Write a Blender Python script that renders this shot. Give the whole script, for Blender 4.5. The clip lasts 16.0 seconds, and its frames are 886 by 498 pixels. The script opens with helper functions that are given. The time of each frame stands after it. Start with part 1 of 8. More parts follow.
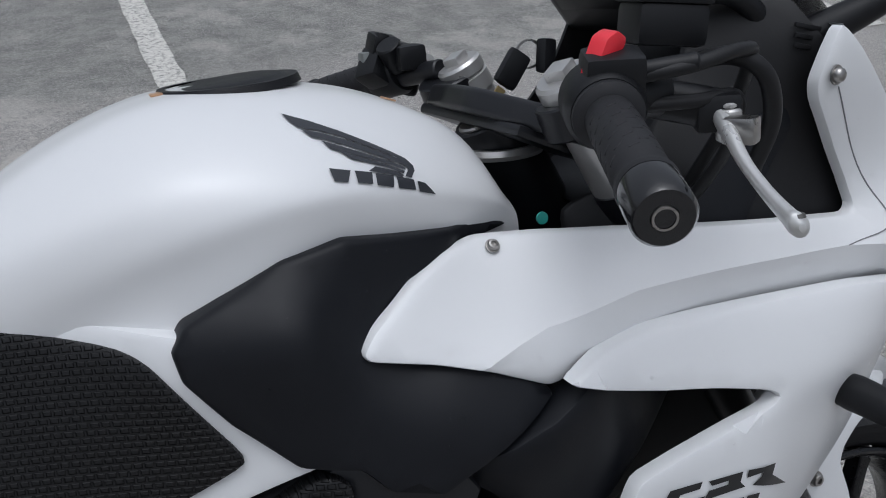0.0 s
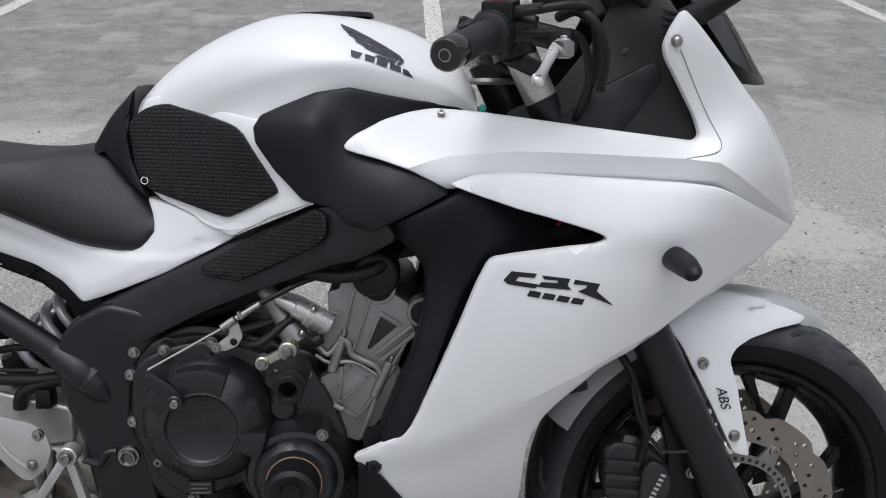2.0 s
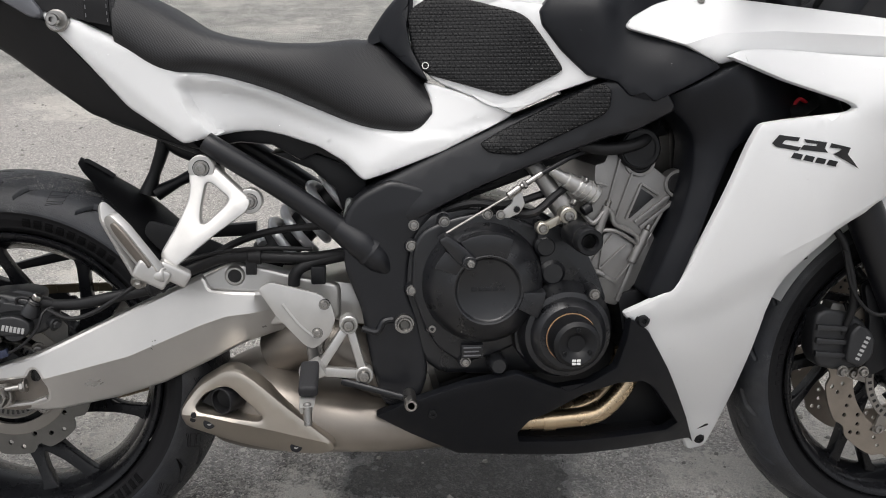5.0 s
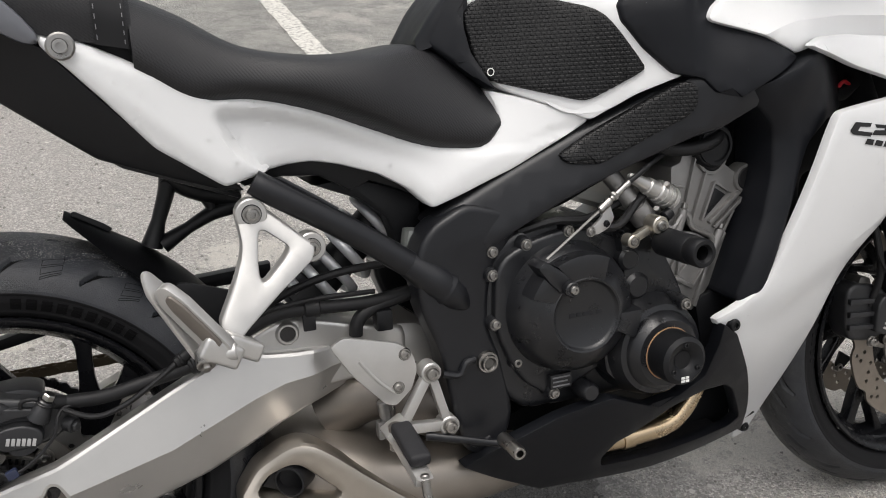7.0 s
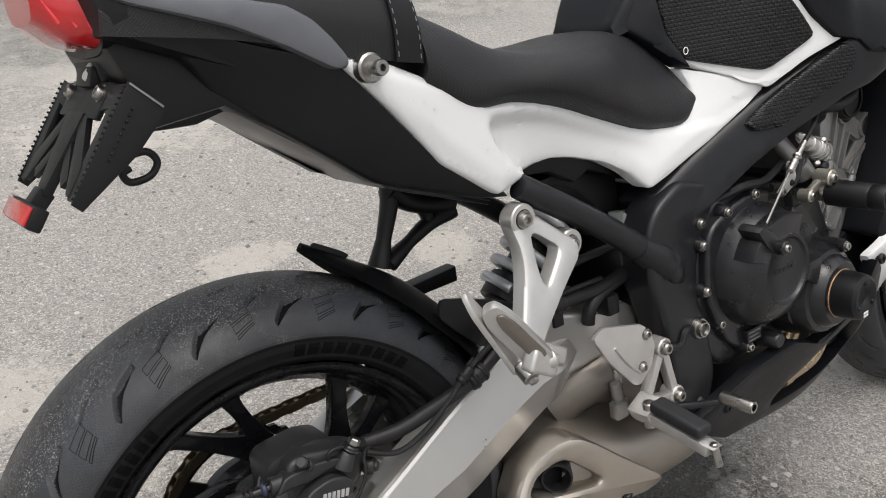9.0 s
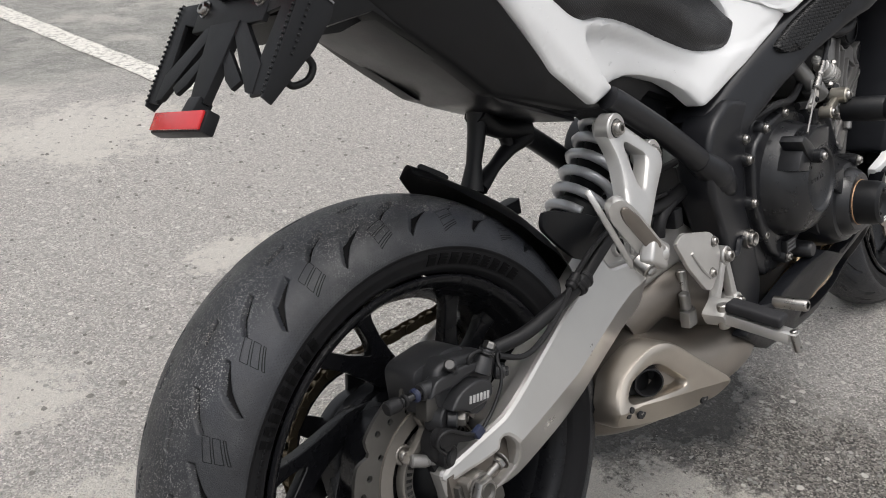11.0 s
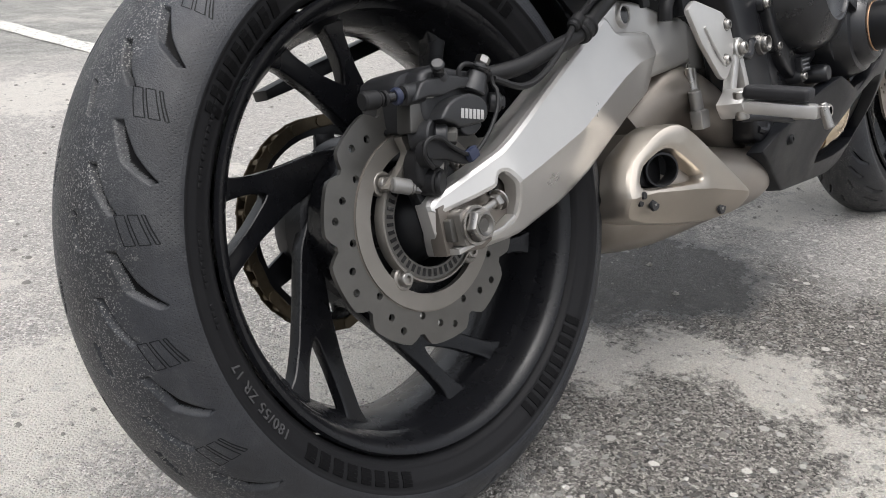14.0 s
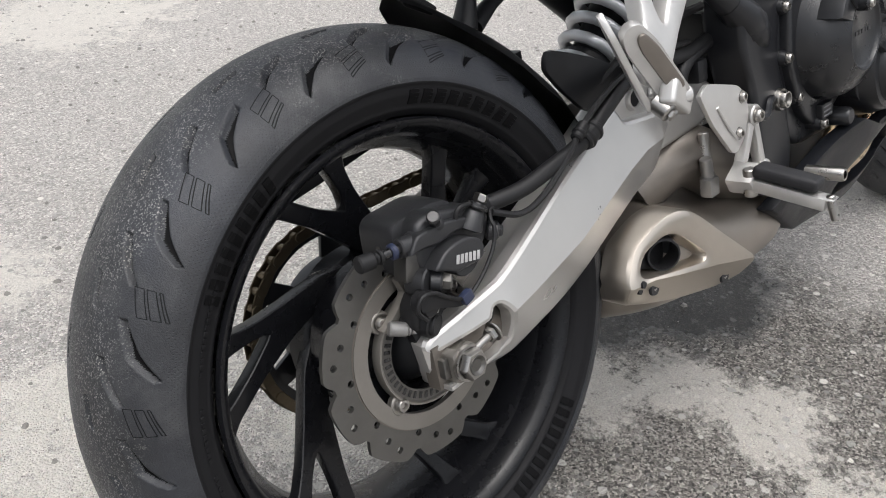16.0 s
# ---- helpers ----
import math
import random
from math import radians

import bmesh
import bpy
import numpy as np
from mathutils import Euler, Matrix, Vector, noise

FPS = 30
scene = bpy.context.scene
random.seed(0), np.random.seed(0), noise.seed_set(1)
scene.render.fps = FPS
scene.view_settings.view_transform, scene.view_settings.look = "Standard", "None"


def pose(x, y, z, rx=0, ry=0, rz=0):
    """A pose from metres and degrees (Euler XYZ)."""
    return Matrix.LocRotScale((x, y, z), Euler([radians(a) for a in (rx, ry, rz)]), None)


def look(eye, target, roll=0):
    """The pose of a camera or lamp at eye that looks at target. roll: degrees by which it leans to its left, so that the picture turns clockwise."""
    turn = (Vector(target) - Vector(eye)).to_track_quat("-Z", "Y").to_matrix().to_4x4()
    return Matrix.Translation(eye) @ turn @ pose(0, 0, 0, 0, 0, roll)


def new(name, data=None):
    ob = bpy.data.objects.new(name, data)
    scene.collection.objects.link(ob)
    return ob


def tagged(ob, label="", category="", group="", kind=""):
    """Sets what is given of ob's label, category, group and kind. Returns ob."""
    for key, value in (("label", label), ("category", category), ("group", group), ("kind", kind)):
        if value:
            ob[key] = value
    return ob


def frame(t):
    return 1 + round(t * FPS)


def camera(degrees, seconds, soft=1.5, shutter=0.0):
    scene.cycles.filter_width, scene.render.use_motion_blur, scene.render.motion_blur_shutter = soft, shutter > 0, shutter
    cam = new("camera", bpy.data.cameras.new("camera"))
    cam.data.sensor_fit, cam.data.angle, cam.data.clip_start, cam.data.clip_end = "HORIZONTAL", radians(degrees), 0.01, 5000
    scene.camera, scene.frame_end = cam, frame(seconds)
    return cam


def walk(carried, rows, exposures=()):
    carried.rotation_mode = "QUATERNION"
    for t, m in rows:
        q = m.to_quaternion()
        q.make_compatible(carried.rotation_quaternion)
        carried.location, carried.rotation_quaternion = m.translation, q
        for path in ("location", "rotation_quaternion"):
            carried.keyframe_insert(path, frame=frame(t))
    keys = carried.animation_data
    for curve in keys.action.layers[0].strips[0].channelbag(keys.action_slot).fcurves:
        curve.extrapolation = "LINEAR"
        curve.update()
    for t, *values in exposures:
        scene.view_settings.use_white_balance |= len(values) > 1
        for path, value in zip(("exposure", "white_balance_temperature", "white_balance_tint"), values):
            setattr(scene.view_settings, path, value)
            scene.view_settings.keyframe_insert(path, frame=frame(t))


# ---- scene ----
cam = camera(54.0, 16.0, 1.0)
METRES, EYE, TILT, LEAN, TURN = 3.3851, 1.2088, -31.529, -0.585, -24.349
ROWS = [
    (0.0, 0.0, 0.0, 0.0, 0.0, 0.0, -0.0),
    (0.5, 0.0302, -0.0396, -0.0203, 6.4, 1.49, -4.74),
    (1.0, 0.0694, -0.0613, -0.0312, 11.41, 1.38, -7.32),
    (1.5, 0.1122, -0.0888, -0.0489, 16.81, 1.93, -10.71),
    (2.0, 0.1293, -0.1104, -0.0666, 19.17, 3.28, -11.66),
    (2.5, 0.1348, -0.1459, -0.0956, 19.1, 4.25, -11.01),
    (3.0, 0.1334, -0.1756, -0.1215, 18.57, 5.14, -12.17),
    (3.5, 0.1192, -0.1725, -0.1372, 19.08, 5.43, -13.19),
    (4.0, 0.0893, -0.1646, -0.1437, 18.87, 4.78, -12.27),
    (6.5, -0.0658, -0.1732, -0.1458, 5.36, 4.67, -5.75),
    (7.0, -0.099, -0.1534, -0.1339, 1.6, 3.96, -3.12),
    (7.5, -0.1343, -0.1483, -0.1317, -1.63, 2.8, -1.7),
    (8.0, -0.1879, -0.1545, -0.1317, -5.9, 1.91, 0.88),
    (8.5, -0.2273, -0.1529, -0.1274, -9.19, 1.55, 2.67),
    (9.0, -0.2614, -0.1389, -0.1191, -11.87, 1.31, 5.68),
    (11.5, -0.3467, -0.1092, -0.1723, -20.59, 3.33, 10.57),
    (12.0, -0.3402, -0.0759, -0.2116, -21.15, 6.39, 11.07),
    (12.5, -0.3417, -0.0671, -0.2323, -21.44, 8.36, 11.65),
    (13.0, -0.3444, -0.0689, -0.2383, -21.43, 8.33, 11.48),
    (13.5, -0.3443, -0.0692, -0.2422, -21.18, 7.65, 11.39),
    (14.0, -0.3452, -0.0701, -0.2463, -21.01, 6.75, 11.4),
    (14.5, -0.3452, -0.069, -0.2465, -20.93, 6.15, 11.62),
    (15.0, -0.3401, -0.0634, -0.239, -20.7, 5.1, 11.57),
    (15.5, -0.3319, -0.0692, -0.2088, -19.77, 1.25, 11.18),
    (16.0, -0.3251, -0.0892, -0.1709, -18.68, -2.77, 10.16),
]
walk(cam, [(t, pose(0.7541, -0.381, EYE, TILT, LEAN, TURN) @ pose(METRES * x, METRES * y, METRES * z, 90 + pitch, roll, yaw)) for t, x, y, z, yaw, pitch, roll in ROWS],
     [(0.0, -0.14, 5950, 10), (0.5, 0.06, 5950, 10), (1.5, 0.22, 6050, 10), (3.0, 0.54, 6400, 10), (4.0, 0.66, 6500, 10), (6.5, 0.60, 6700, 10), (9.0, 0.68, 6700, 10), (11.5, 0.64, 6550, 10), (12.0, 0.94, 6500, 10), (12.5, 1.04, 6500, 10), (14.5, 1.04, 6500, 10), (16.0, 1.02, 6500, 10)])

# ---- light: a bright overcast sky ----
world = bpy.data.worlds.new("overcast_sky")
scene.world = world
world.use_nodes = True
wn = world.node_tree.nodes
sky = wn.new("ShaderNodeTexSky")
sky.sky_type, sky.sun_disc = "NISHITA", False
sky.sun_elevation, sky.sun_rotation = radians(80), radians(220)
sky.air_density, sky.dust_density = 1.0, 4.0
soft_sky = wn.new("ShaderNodeHueSaturation")
soft_sky.inputs["Saturation"].default_value = 0.22
world.node_tree.links.new(sky.outputs[0], soft_sky.inputs["Color"])
# an overcast dome is about three times as bright overhead as at the horizon
wl = world.node_tree.links
dome = wn.new("ShaderNodeTexCoord")
height = wn.new("ShaderNodeSeparateXYZ")
fall = wn.new("ShaderNodeMapRange")
fall.inputs[1].default_value, fall.inputs[2].default_value, fall.inputs[3].default_value, fall.inputs[4].default_value = 0.0, 0.9, 0.52, 1.15
even = wn.new("ShaderNodeMix")
even.data_type, even.blend_type = "RGBA", "MULTIPLY"
even.inputs[0].default_value = 1.0
wl.new(dome.outputs["Generated"], height.inputs[0])
wl.new(height.outputs["Z"], fall.inputs[0])
wl.new(soft_sky.outputs[0], even.inputs[6])
wl.new(fall.outputs[0], even.inputs[7])
wl.new(even.outputs[2], wn["Background"].inputs[0])
wn["Background"].inputs[1].default_value = 0.15
sun = new("sun", bpy.data.lights.new("sun", "SUN"))
sun.data.energy, sun.data.angle, sun.data.color = 0.55, radians(90), (1.0, 0.97, 0.93)
sun.matrix_basis = look((0, 0, 5), (0.10, 0.26, 3.9))
scene.view_settings.exposure = 0.0


# ---- materials ----
def principled(name):
    m = bpy.data.materials.new(name)
    m.use_nodes = True
    return m, m.node_tree.nodes, m.node_tree.links, m.node_tree.nodes["Principled BSDF"]


def noise_node(n, l, scale, detail=4.0, rough=0.6):
    tc = n.get("coords") or n.new("ShaderNodeTexCoord")
    tc.name = "coords"
    tx = n.new("ShaderNodeTexNoise")
    tx.inputs["Scale"].default_value, tx.inputs["Detail"].default_value, tx.inputs["Roughness"].default_value = scale, detail, rough
    l.new(tc.outputs["Object"], tx.inputs["Vector"])
    return tx


def ramp_node(n, l, source, stops):
    r = n.new("ShaderNodeValToRGB")
    e = r.color_ramp.elements
    while len(e) < len(stops):
        e.new(0.5)
    for k, (p, c) in zip(e, stops):
        k.position, k.color = p, (c, c, c, 1) if not hasattr(c, "__len__") else (*c, 1)
    l.new(source, r.inputs[0])
    return r


def mix_node(n, l, a, b, fac, mode="MIX"):
    m = n.new("ShaderNodeMix")
    m.data_type, m.blend_type = "RGBA", mode
    for i, v in ((6, a), (7, b), (0, fac)):
        if hasattr(v, "links"):
            l.new(v, m.inputs[i])
        else:
            m.inputs[i].default_value = v if i == 0 else (*v, 1)
    return m.outputs[2]


def surface(name, col, rough=0.5, metal=0.0, coat=0.0, vary=0.12, grain=140.0, bump=0.08, wear=18.0, rough_vary=0.12, dist=0.001, spec=None):
    """A surface with variation at two scales: fine grain in the relief, broad patches in tone and gloss."""
    m, n, l, b = principled(name)
    big, fine = noise_node(n, l, wear, 5), noise_node(n, l, grain, 3)
    lo = tuple(c * (1 - vary) for c in col)
    hi = tuple(min(1, c * (1 + vary)) for c in col)
    l.new(mix_node(n, l, lo, hi, big.outputs["Fac"]), b.inputs["Base Color"])
    r = n.new("ShaderNodeMapRange")
    r.inputs[3].default_value, r.inputs[4].default_value = max(0.02, rough - rough_vary), min(1, rough + rough_vary)
    l.new(big.outputs["Fac"], r.inputs[0])
    l.new(r.outputs[0], b.inputs["Roughness"])
    b.inputs["Specular IOR Level"].default_value = spec if spec is not None else 0.30 if max(col) < 0.04 else 0.5
    b.inputs["Metallic"].default_value, b.inputs["Coat Weight"].default_value, b.inputs["Coat Roughness"].default_value = metal, coat, 0.08
    bp = n.new("ShaderNodeBump")
    bp.inputs["Strength"].default_value, bp.inputs["Distance"].default_value = bump, dist
    l.new(fine.outputs["Fac"], bp.inputs["Height"])
    l.new(bp.outputs[0], b.inputs["Normal"])
    return m


def woven(name, col, rough, size, bump, mortar=0.22):
    """A moulded surface with a fine staggered cell pattern."""
    m, n, l, b = principled(name)
    tc = n.new("ShaderNodeTexCoord")
    mp = n.new("ShaderNodeMapping")
    mp.inputs["Rotation"].default_value = (radians(90), 0, 0)
    br = n.new("ShaderNodeTexBrick")
    br.offset, br.inputs["Scale"].default_value = 0.5, 1.0
    br.inputs["Brick Width"].default_value, br.inputs["Row Height"].default_value = size, size * 0.75
    br.inputs["Mortar Size"].default_value, br.inputs["Mortar Smooth"].default_value = size * mortar, 0.6
    l.new(tc.outputs["Object"], mp.inputs[0])
    l.new(mp.outputs[0], br.inputs["Vector"])
    big = noise_node(n, l, 14.0, 5)
    l.new(mix_node(n, l, tuple(c * 0.8 for c in col), tuple(c * 1.25 for c in col), big.outputs["Fac"]), b.inputs["Base Color"])
    b.inputs["Roughness"].default_value, b.inputs["Specular IOR Level"].default_value = rough, 0.35
    bp = n.new("ShaderNodeBump")
    bp.invert = True
    bp.inputs["Strength"].default_value, bp.inputs["Distance"].default_value = bump, size * 0.5
    l.new(br.outputs["Fac"], bp.inputs["Height"])
    l.new(bp.outputs[0], b.inputs["Normal"])
    return m


def grained(name, col, rough, scale, bump, depth, spec=0.4):
    """Moulded vinyl or rubber with a regular grain of small raised cells."""
    m, n, l, b = principled(name)
    tc = n.new("ShaderNodeTexCoord")
    mp = n.new("ShaderNodeMapping")
    mp.inputs["Rotation"].default_value = (radians(20), radians(35), radians(45))
    cells = n.new("ShaderNodeTexVoronoi")
    cells.inputs["Scale"].default_value, cells.inputs["Randomness"].default_value = scale, 0.0
    l.new(tc.outputs["Object"], mp.inputs[0])
    l.new(mp.outputs[0], cells.inputs["Vector"])
    big = noise_node(n, l, 9.0, 5)
    l.new(mix_node(n, l, tuple(c * 0.7 for c in col), tuple(c * 1.3 for c in col), big.outputs["Fac"]), b.inputs["Base Color"])
    r = n.new("ShaderNodeMapRange")
    r.inputs[3].default_value, r.inputs[4].default_value = rough - 0.1, rough + 0.1
    l.new(big.outputs["Fac"], r.inputs[0])
    l.new(r.outputs[0], b.inputs["Roughness"])
    b.inputs["Specular IOR Level"].default_value = spec
    bp = n.new("ShaderNodeBump")
    bp.invert = True
    bp.inputs["Strength"].default_value, bp.inputs["Distance"].default_value = bump, depth
    l.new(cells.outputs["Distance"], bp.inputs["Height"])
    l.new(bp.outputs[0], b.inputs["Normal"])
    return m


WHITE = surface("pearl_white_paint", (0.69, 0.695, 0.70), 0.36, 0.0, 0.4, 0.02, 900, 0.02, 9, 0.05)
GREY = surface("dark_grey_satin_plastic", (0.0070, 0.0077, 0.0100), 0.40, 0, 0.0, 0.15, 1400, 0.10, 30, spec=0.22)
TAILGREY = surface("grey_satin_paint", (0.12, 0.125, 0.14), 0.42, 0.2, 0.2, 0.10, 1400, 0.06, 20)
BLACK = surface("black_plastic", (0.006, 0.0063, 0.0075), 0.44, 0, 0, 0.2, 900, 0.10, 24)
GLOSS = surface("gloss_black", (0.012, 0.012, 0.013), 0.18, 0, 0.5, 0.2, 300, 0.02, 30, 0.06)
FRAME = surface("satin_black_frame_paint", (0.010, 0.0105, 0.0128), 0.34, 0.1, 0.05, 0.2, 700, 0.08, 22, spec=0.4)
ENGINE = surface("black_engine_paint", (0.012, 0.0125, 0.0145), 0.30, 0.10, 0.0, 0.25, 500, 0.12, 35, spec=0.55)
CAST = surface("cast_aluminium_grey", (0.255, 0.25, 0.245), 0.44, 0.70, 0, 0.18, 600, 0.15, 28)
SILVER = surface("silver_painted_aluminium", (0.50, 0.49, 0.475), 0.30, 0.72, 0.2, 0.10, 500, 0.05, 12, 0.08)
ALLOY = surface("brushed_alloy", (0.50, 0.492, 0.48), 0.33, 0.65, 0, 0.12, 260, 0.08, 40)
LEVER = surface("silver_lever_paint", (0.60, 0.60, 0.59), 0.30, 0.45, 0.2, 0.06, 400, 0.03, 40)
STEEL = surface("zinc_steel", (0.36, 0.348, 0.332), 0.30, 1.0, 0, 0.15, 300, 0.06, 60)
DISC = surface("brake_disc_steel", (0.135, 0.131, 0.124), 0.40, 0.85, 0, 0.22, 350, 0.08, 45)
WARMDISC = surface("rust_tinted_disc_steel", (0.25, 0.218, 0.185), 0.42, 0.75, 0, 0.22, 350, 0.08, 45)
TITAN = surface("brushed_muffler_steel", (0.46, 0.42, 0.37), 0.33, 0.95, 0, 0.14, 320, 0.06, 16)
SILBODY = surface("stained_silencer_steel", (0.30, 0.27, 0.24), 0.42, 0.85, 0, 0.25, 300, 0.08, 14)
CARRIER = surface("disc_carrier_alloy", (0.23, 0.216, 0.198), 0.40, 0.7, 0, 0.15, 300, 0.08, 30)
STAINED = surface("stained_exhaust_steel", (0.20, 0.18, 0.16), 0.45, 0.8, 0, 0.3, 260, 0.1, 14)
PIPE = surface("heat_tinted_header_pipe", (0.50, 0.39, 0.26), 0.28, 1.0, 0, 0.25, 200, 0.05, 30)
BRONZE = surface("bronze_anodised", (0.50, 0.47, 0.41), 0.35, 0.9, 0, 0.1, 400, 0.05, 30)
CALIPER = surface("black_caliper_paint", (0.020, 0.0205, 0.0225), 0.42, 0.15, 0.0, 0.25, 700, 0.16, 40, spec=0.5)
BOOT = surface("blue_black_rubber", (0.016, 0.022, 0.050), 0.5, 0, 0, 0.2, 500, 0.1, 40)
CASTMARK = surface("bare_cast_marks", (0.42, 0.42, 0.42), 0.45, 0.3, 0, 0.1, 400, 0.05, 40)
HOSE = surface("rubber_hose", (0.010, 0.010, 0.011), 0.5, 0, 0, 0.2, 500, 0.1, 40)
GRIP = surface("grip_rubber", (0.018, 0.018, 0.020), 0.6, 0, 0, 0.3, 900, 0.2, 40)
RIM = surface("black_wheel_paint", (0.006, 0.0062, 0.0075), 0.27, 0.0, 0.06, 0.3, 500, 0.06, 26, spec=0.24)
CHAIN = surface("oily_chain_steel", (0.16, 0.13, 0.09), 0.42, 0.9, 0, 0.4, 300, 0.2, 60)
SPRING = surface("grey_spring_paint", (0.50, 0.51, 0.53), 0.35, 0.5, 0.3, 0.15, 300, 0.05, 30)
DECAL = surface("decal_charcoal", (0.03, 0.032, 0.038), 0.4, 0, 0.3, 0.1, 400, 0.02, 40)
DECALBLACK = surface("decal_black", (0.012, 0.012, 0.013), 0.35, 0, 0.3, 0.1, 400, 0.02, 40)
ENGRAVE = surface("engraved_line", (0.20, 0.20, 0.21), 0.5, 0.3, 0, 0.1, 400, 0.02, 40)
RED = surface("red_plastic", (0.72, 0.02, 0.035), 0.38, 0, 0.2, 0.1, 500, 0.05, 40)
ORANGE = surface("orange_anodised", (0.50, 0.30, 0.17), 0.35, 0.4, 0, 0.1, 300, 0.03, 40)
AMBER = surface("amber_lens", (0.75, 0.22, 0.05), 0.15, 0, 0.6, 0.1, 300, 0.03, 40)
REDLENS = surface("red_lens", (0.50, 0.012, 0.015), 0.10, 0, 0.8, 0.2, 260, 0.25, 60, 0.04)
TEAL = surface("teal_dot", (0.02, 0.28, 0.24), 0.3, 0, 0.2, 0.1, 300, 0.03, 40)
LABEL = surface("off_white_label", (0.72, 0.72, 0.70), 0.45, 0, 0, 0.06, 300, 0.03, 60)
BRASS = surface("brass_key", (0.55, 0.42, 0.20), 0.35, 1.0, 0, 0.2, 300, 0.05, 60)
PLASTIC = surface("cloudy_plastic", (0.16, 0.17, 0.165), 0.35, 0, 0, 0.1, 300, 0.05, 60)
SEAT = grained("grained_seat_vinyl", (0.011, 0.011, 0.0125), 0.46, 420.0, 0.28, 0.002, 0.42)
SMOOTHSEAT = surface("smooth_seat_vinyl", (0.009, 0.009, 0.010), 0.44, 0, 0, 0.15, 900, 0.12, 20)
PADMAT = woven("rubber_tank_pad", (0.0045, 0.0045, 0.0052), 0.42, 0.0066, 1.0, 0.20)
SMOKE = surface("smoked_screen", (0.012, 0.012, 0.014), 0.08, 0, 0.5, 0.1, 300, 0.0, 30, 0.03)


def water():
    """Clear drops of rain."""
    m, n, l, b = principled("water_drop")
    b.inputs["Base Color"].default_value = (1, 1, 1, 1)
    b.inputs["Roughness"].default_value, b.inputs["IOR"].default_value, b.inputs["Transmission Weight"].default_value = 0.02, 1.33, 1.0
    return m


WATER = water()


def rubber():
    """Tyre rubber, scuffed grey and dusty, with grains of sand caught on it and rows of small pin holes near its shoulder."""
    m, n, l, b = principled("tyre_rubber")
    scuff = ramp_node(n, l, noise_node(n, l, 16, 8, 0.68).outputs["Fac"], [(0.34, (0.009, 0.0097, 0.0118)), (0.52, (0.017, 0.0183, 0.0215)), (0.70, (0.040, 0.041, 0.043))])
    blue = mix_node(n, l, scuff.outputs[0], (0.019, 0.0225, 0.031), ramp_node(n, l, noise_node(n, l, 5, 5, 0.6).outputs["Fac"], [(0.46, 0.0), (0.60, 0.55)]).outputs[0])
    grains = n.new("ShaderNodeTexVoronoi")
    grains.inputs["Scale"].default_value = 1050.0
    l.new(n["coords"].outputs["Object"], grains.inputs["Vector"])
    tone = n.new("ShaderNodeSeparateColor")
    l.new(grains.outputs["Color"], tone.inputs[0])
    few = ramp_node(n, l, tone.outputs[0], [(0.78, 0.0), (0.96, 0.55)])
    flat = n.new("ShaderNodeUVMap")
    flat.uv_map = "skin"
    place = n.new("ShaderNodeSeparateXYZ")
    l.new(flat.outputs[0], place.inputs[0])
    crown = n.new("ShaderNodeMapRange")
    crown.inputs[1].default_value, crown.inputs[2].default_value, crown.inputs[3].default_value, crown.inputs[4].default_value = .03, .075, -0.16, 0.12
    l.new(place.outputs["Y"], crown.inputs[0])
    thick = n.new("ShaderNodeMath")
    l.new(noise_node(n, l, 9, 5, 0.65).outputs["Fac"], thick.inputs[0])
    l.new(crown.outputs[0], thick.inputs[1])
    where = ramp_node(n, l, thick.outputs[0], [(0.42, 0.03), (0.60, 1.0)])
    sand = mix_node(n, l, (0, 0, 0), few.outputs[0], where.outputs[0])
    # pin holes in staggered rows, thinning out away from the shoulder's edge
    turn = n.new("ShaderNodeMapping")
    turn.inputs["Rotation"].default_value = (0, 0, radians(45))
    l.new(flat.outputs[0], turn.inputs[0])
    pins = n.new("ShaderNodeTexVoronoi")
    pins.voronoi_dimensions = "2D"
    pins.inputs["Scale"].default_value, pins.inputs["Randomness"].default_value = 300.0, 0.0
    l.new(turn.outputs[0], pins.inputs["Vector"])
    pin = ramp_node(n, l, pins.outputs["Distance"], [(0.13, 0.8), (0.22, 0.0)])
    band = n.new("ShaderNodeMapRange")
    band.inputs[1].default_value, band.inputs[2].default_value, band.inputs[3].default_value, band.inputs[4].default_value = .012, .024, 1.0, 0.0
    l.new(place.outputs["Y"], band.inputs[0])
    holes = mix_node(n, l, (0, 0, 0), pin.outputs[0], band.outputs[0])
    dusty = mix_node(n, l, blue, (0.36, 0.35, 0.33), sand)
    l.new(mix_node(n, l, dusty, (0.006, 0.006, 0.007), holes), b.inputs["Base Color"])
    b.inputs["Roughness"].default_value, b.inputs["Specular IOR Level"].default_value = 0.48, 0.45
    relief = n.new("ShaderNodeMath")
    relief.operation = "SUBTRACT"
    l.new(noise_node(n, l, 700, 3, 0.6).outputs["Fac"], relief.inputs[0])
    l.new(holes, relief.inputs[1])
    bp = n.new("ShaderNodeBump")
    bp.inputs["Strength"].default_value, bp.inputs["Distance"].default_value = 0.45, 0.0012
    l.new(relief.outputs[0], bp.inputs["Height"])
    l.new(bp.outputs[0], b.inputs["Normal"])
    return m


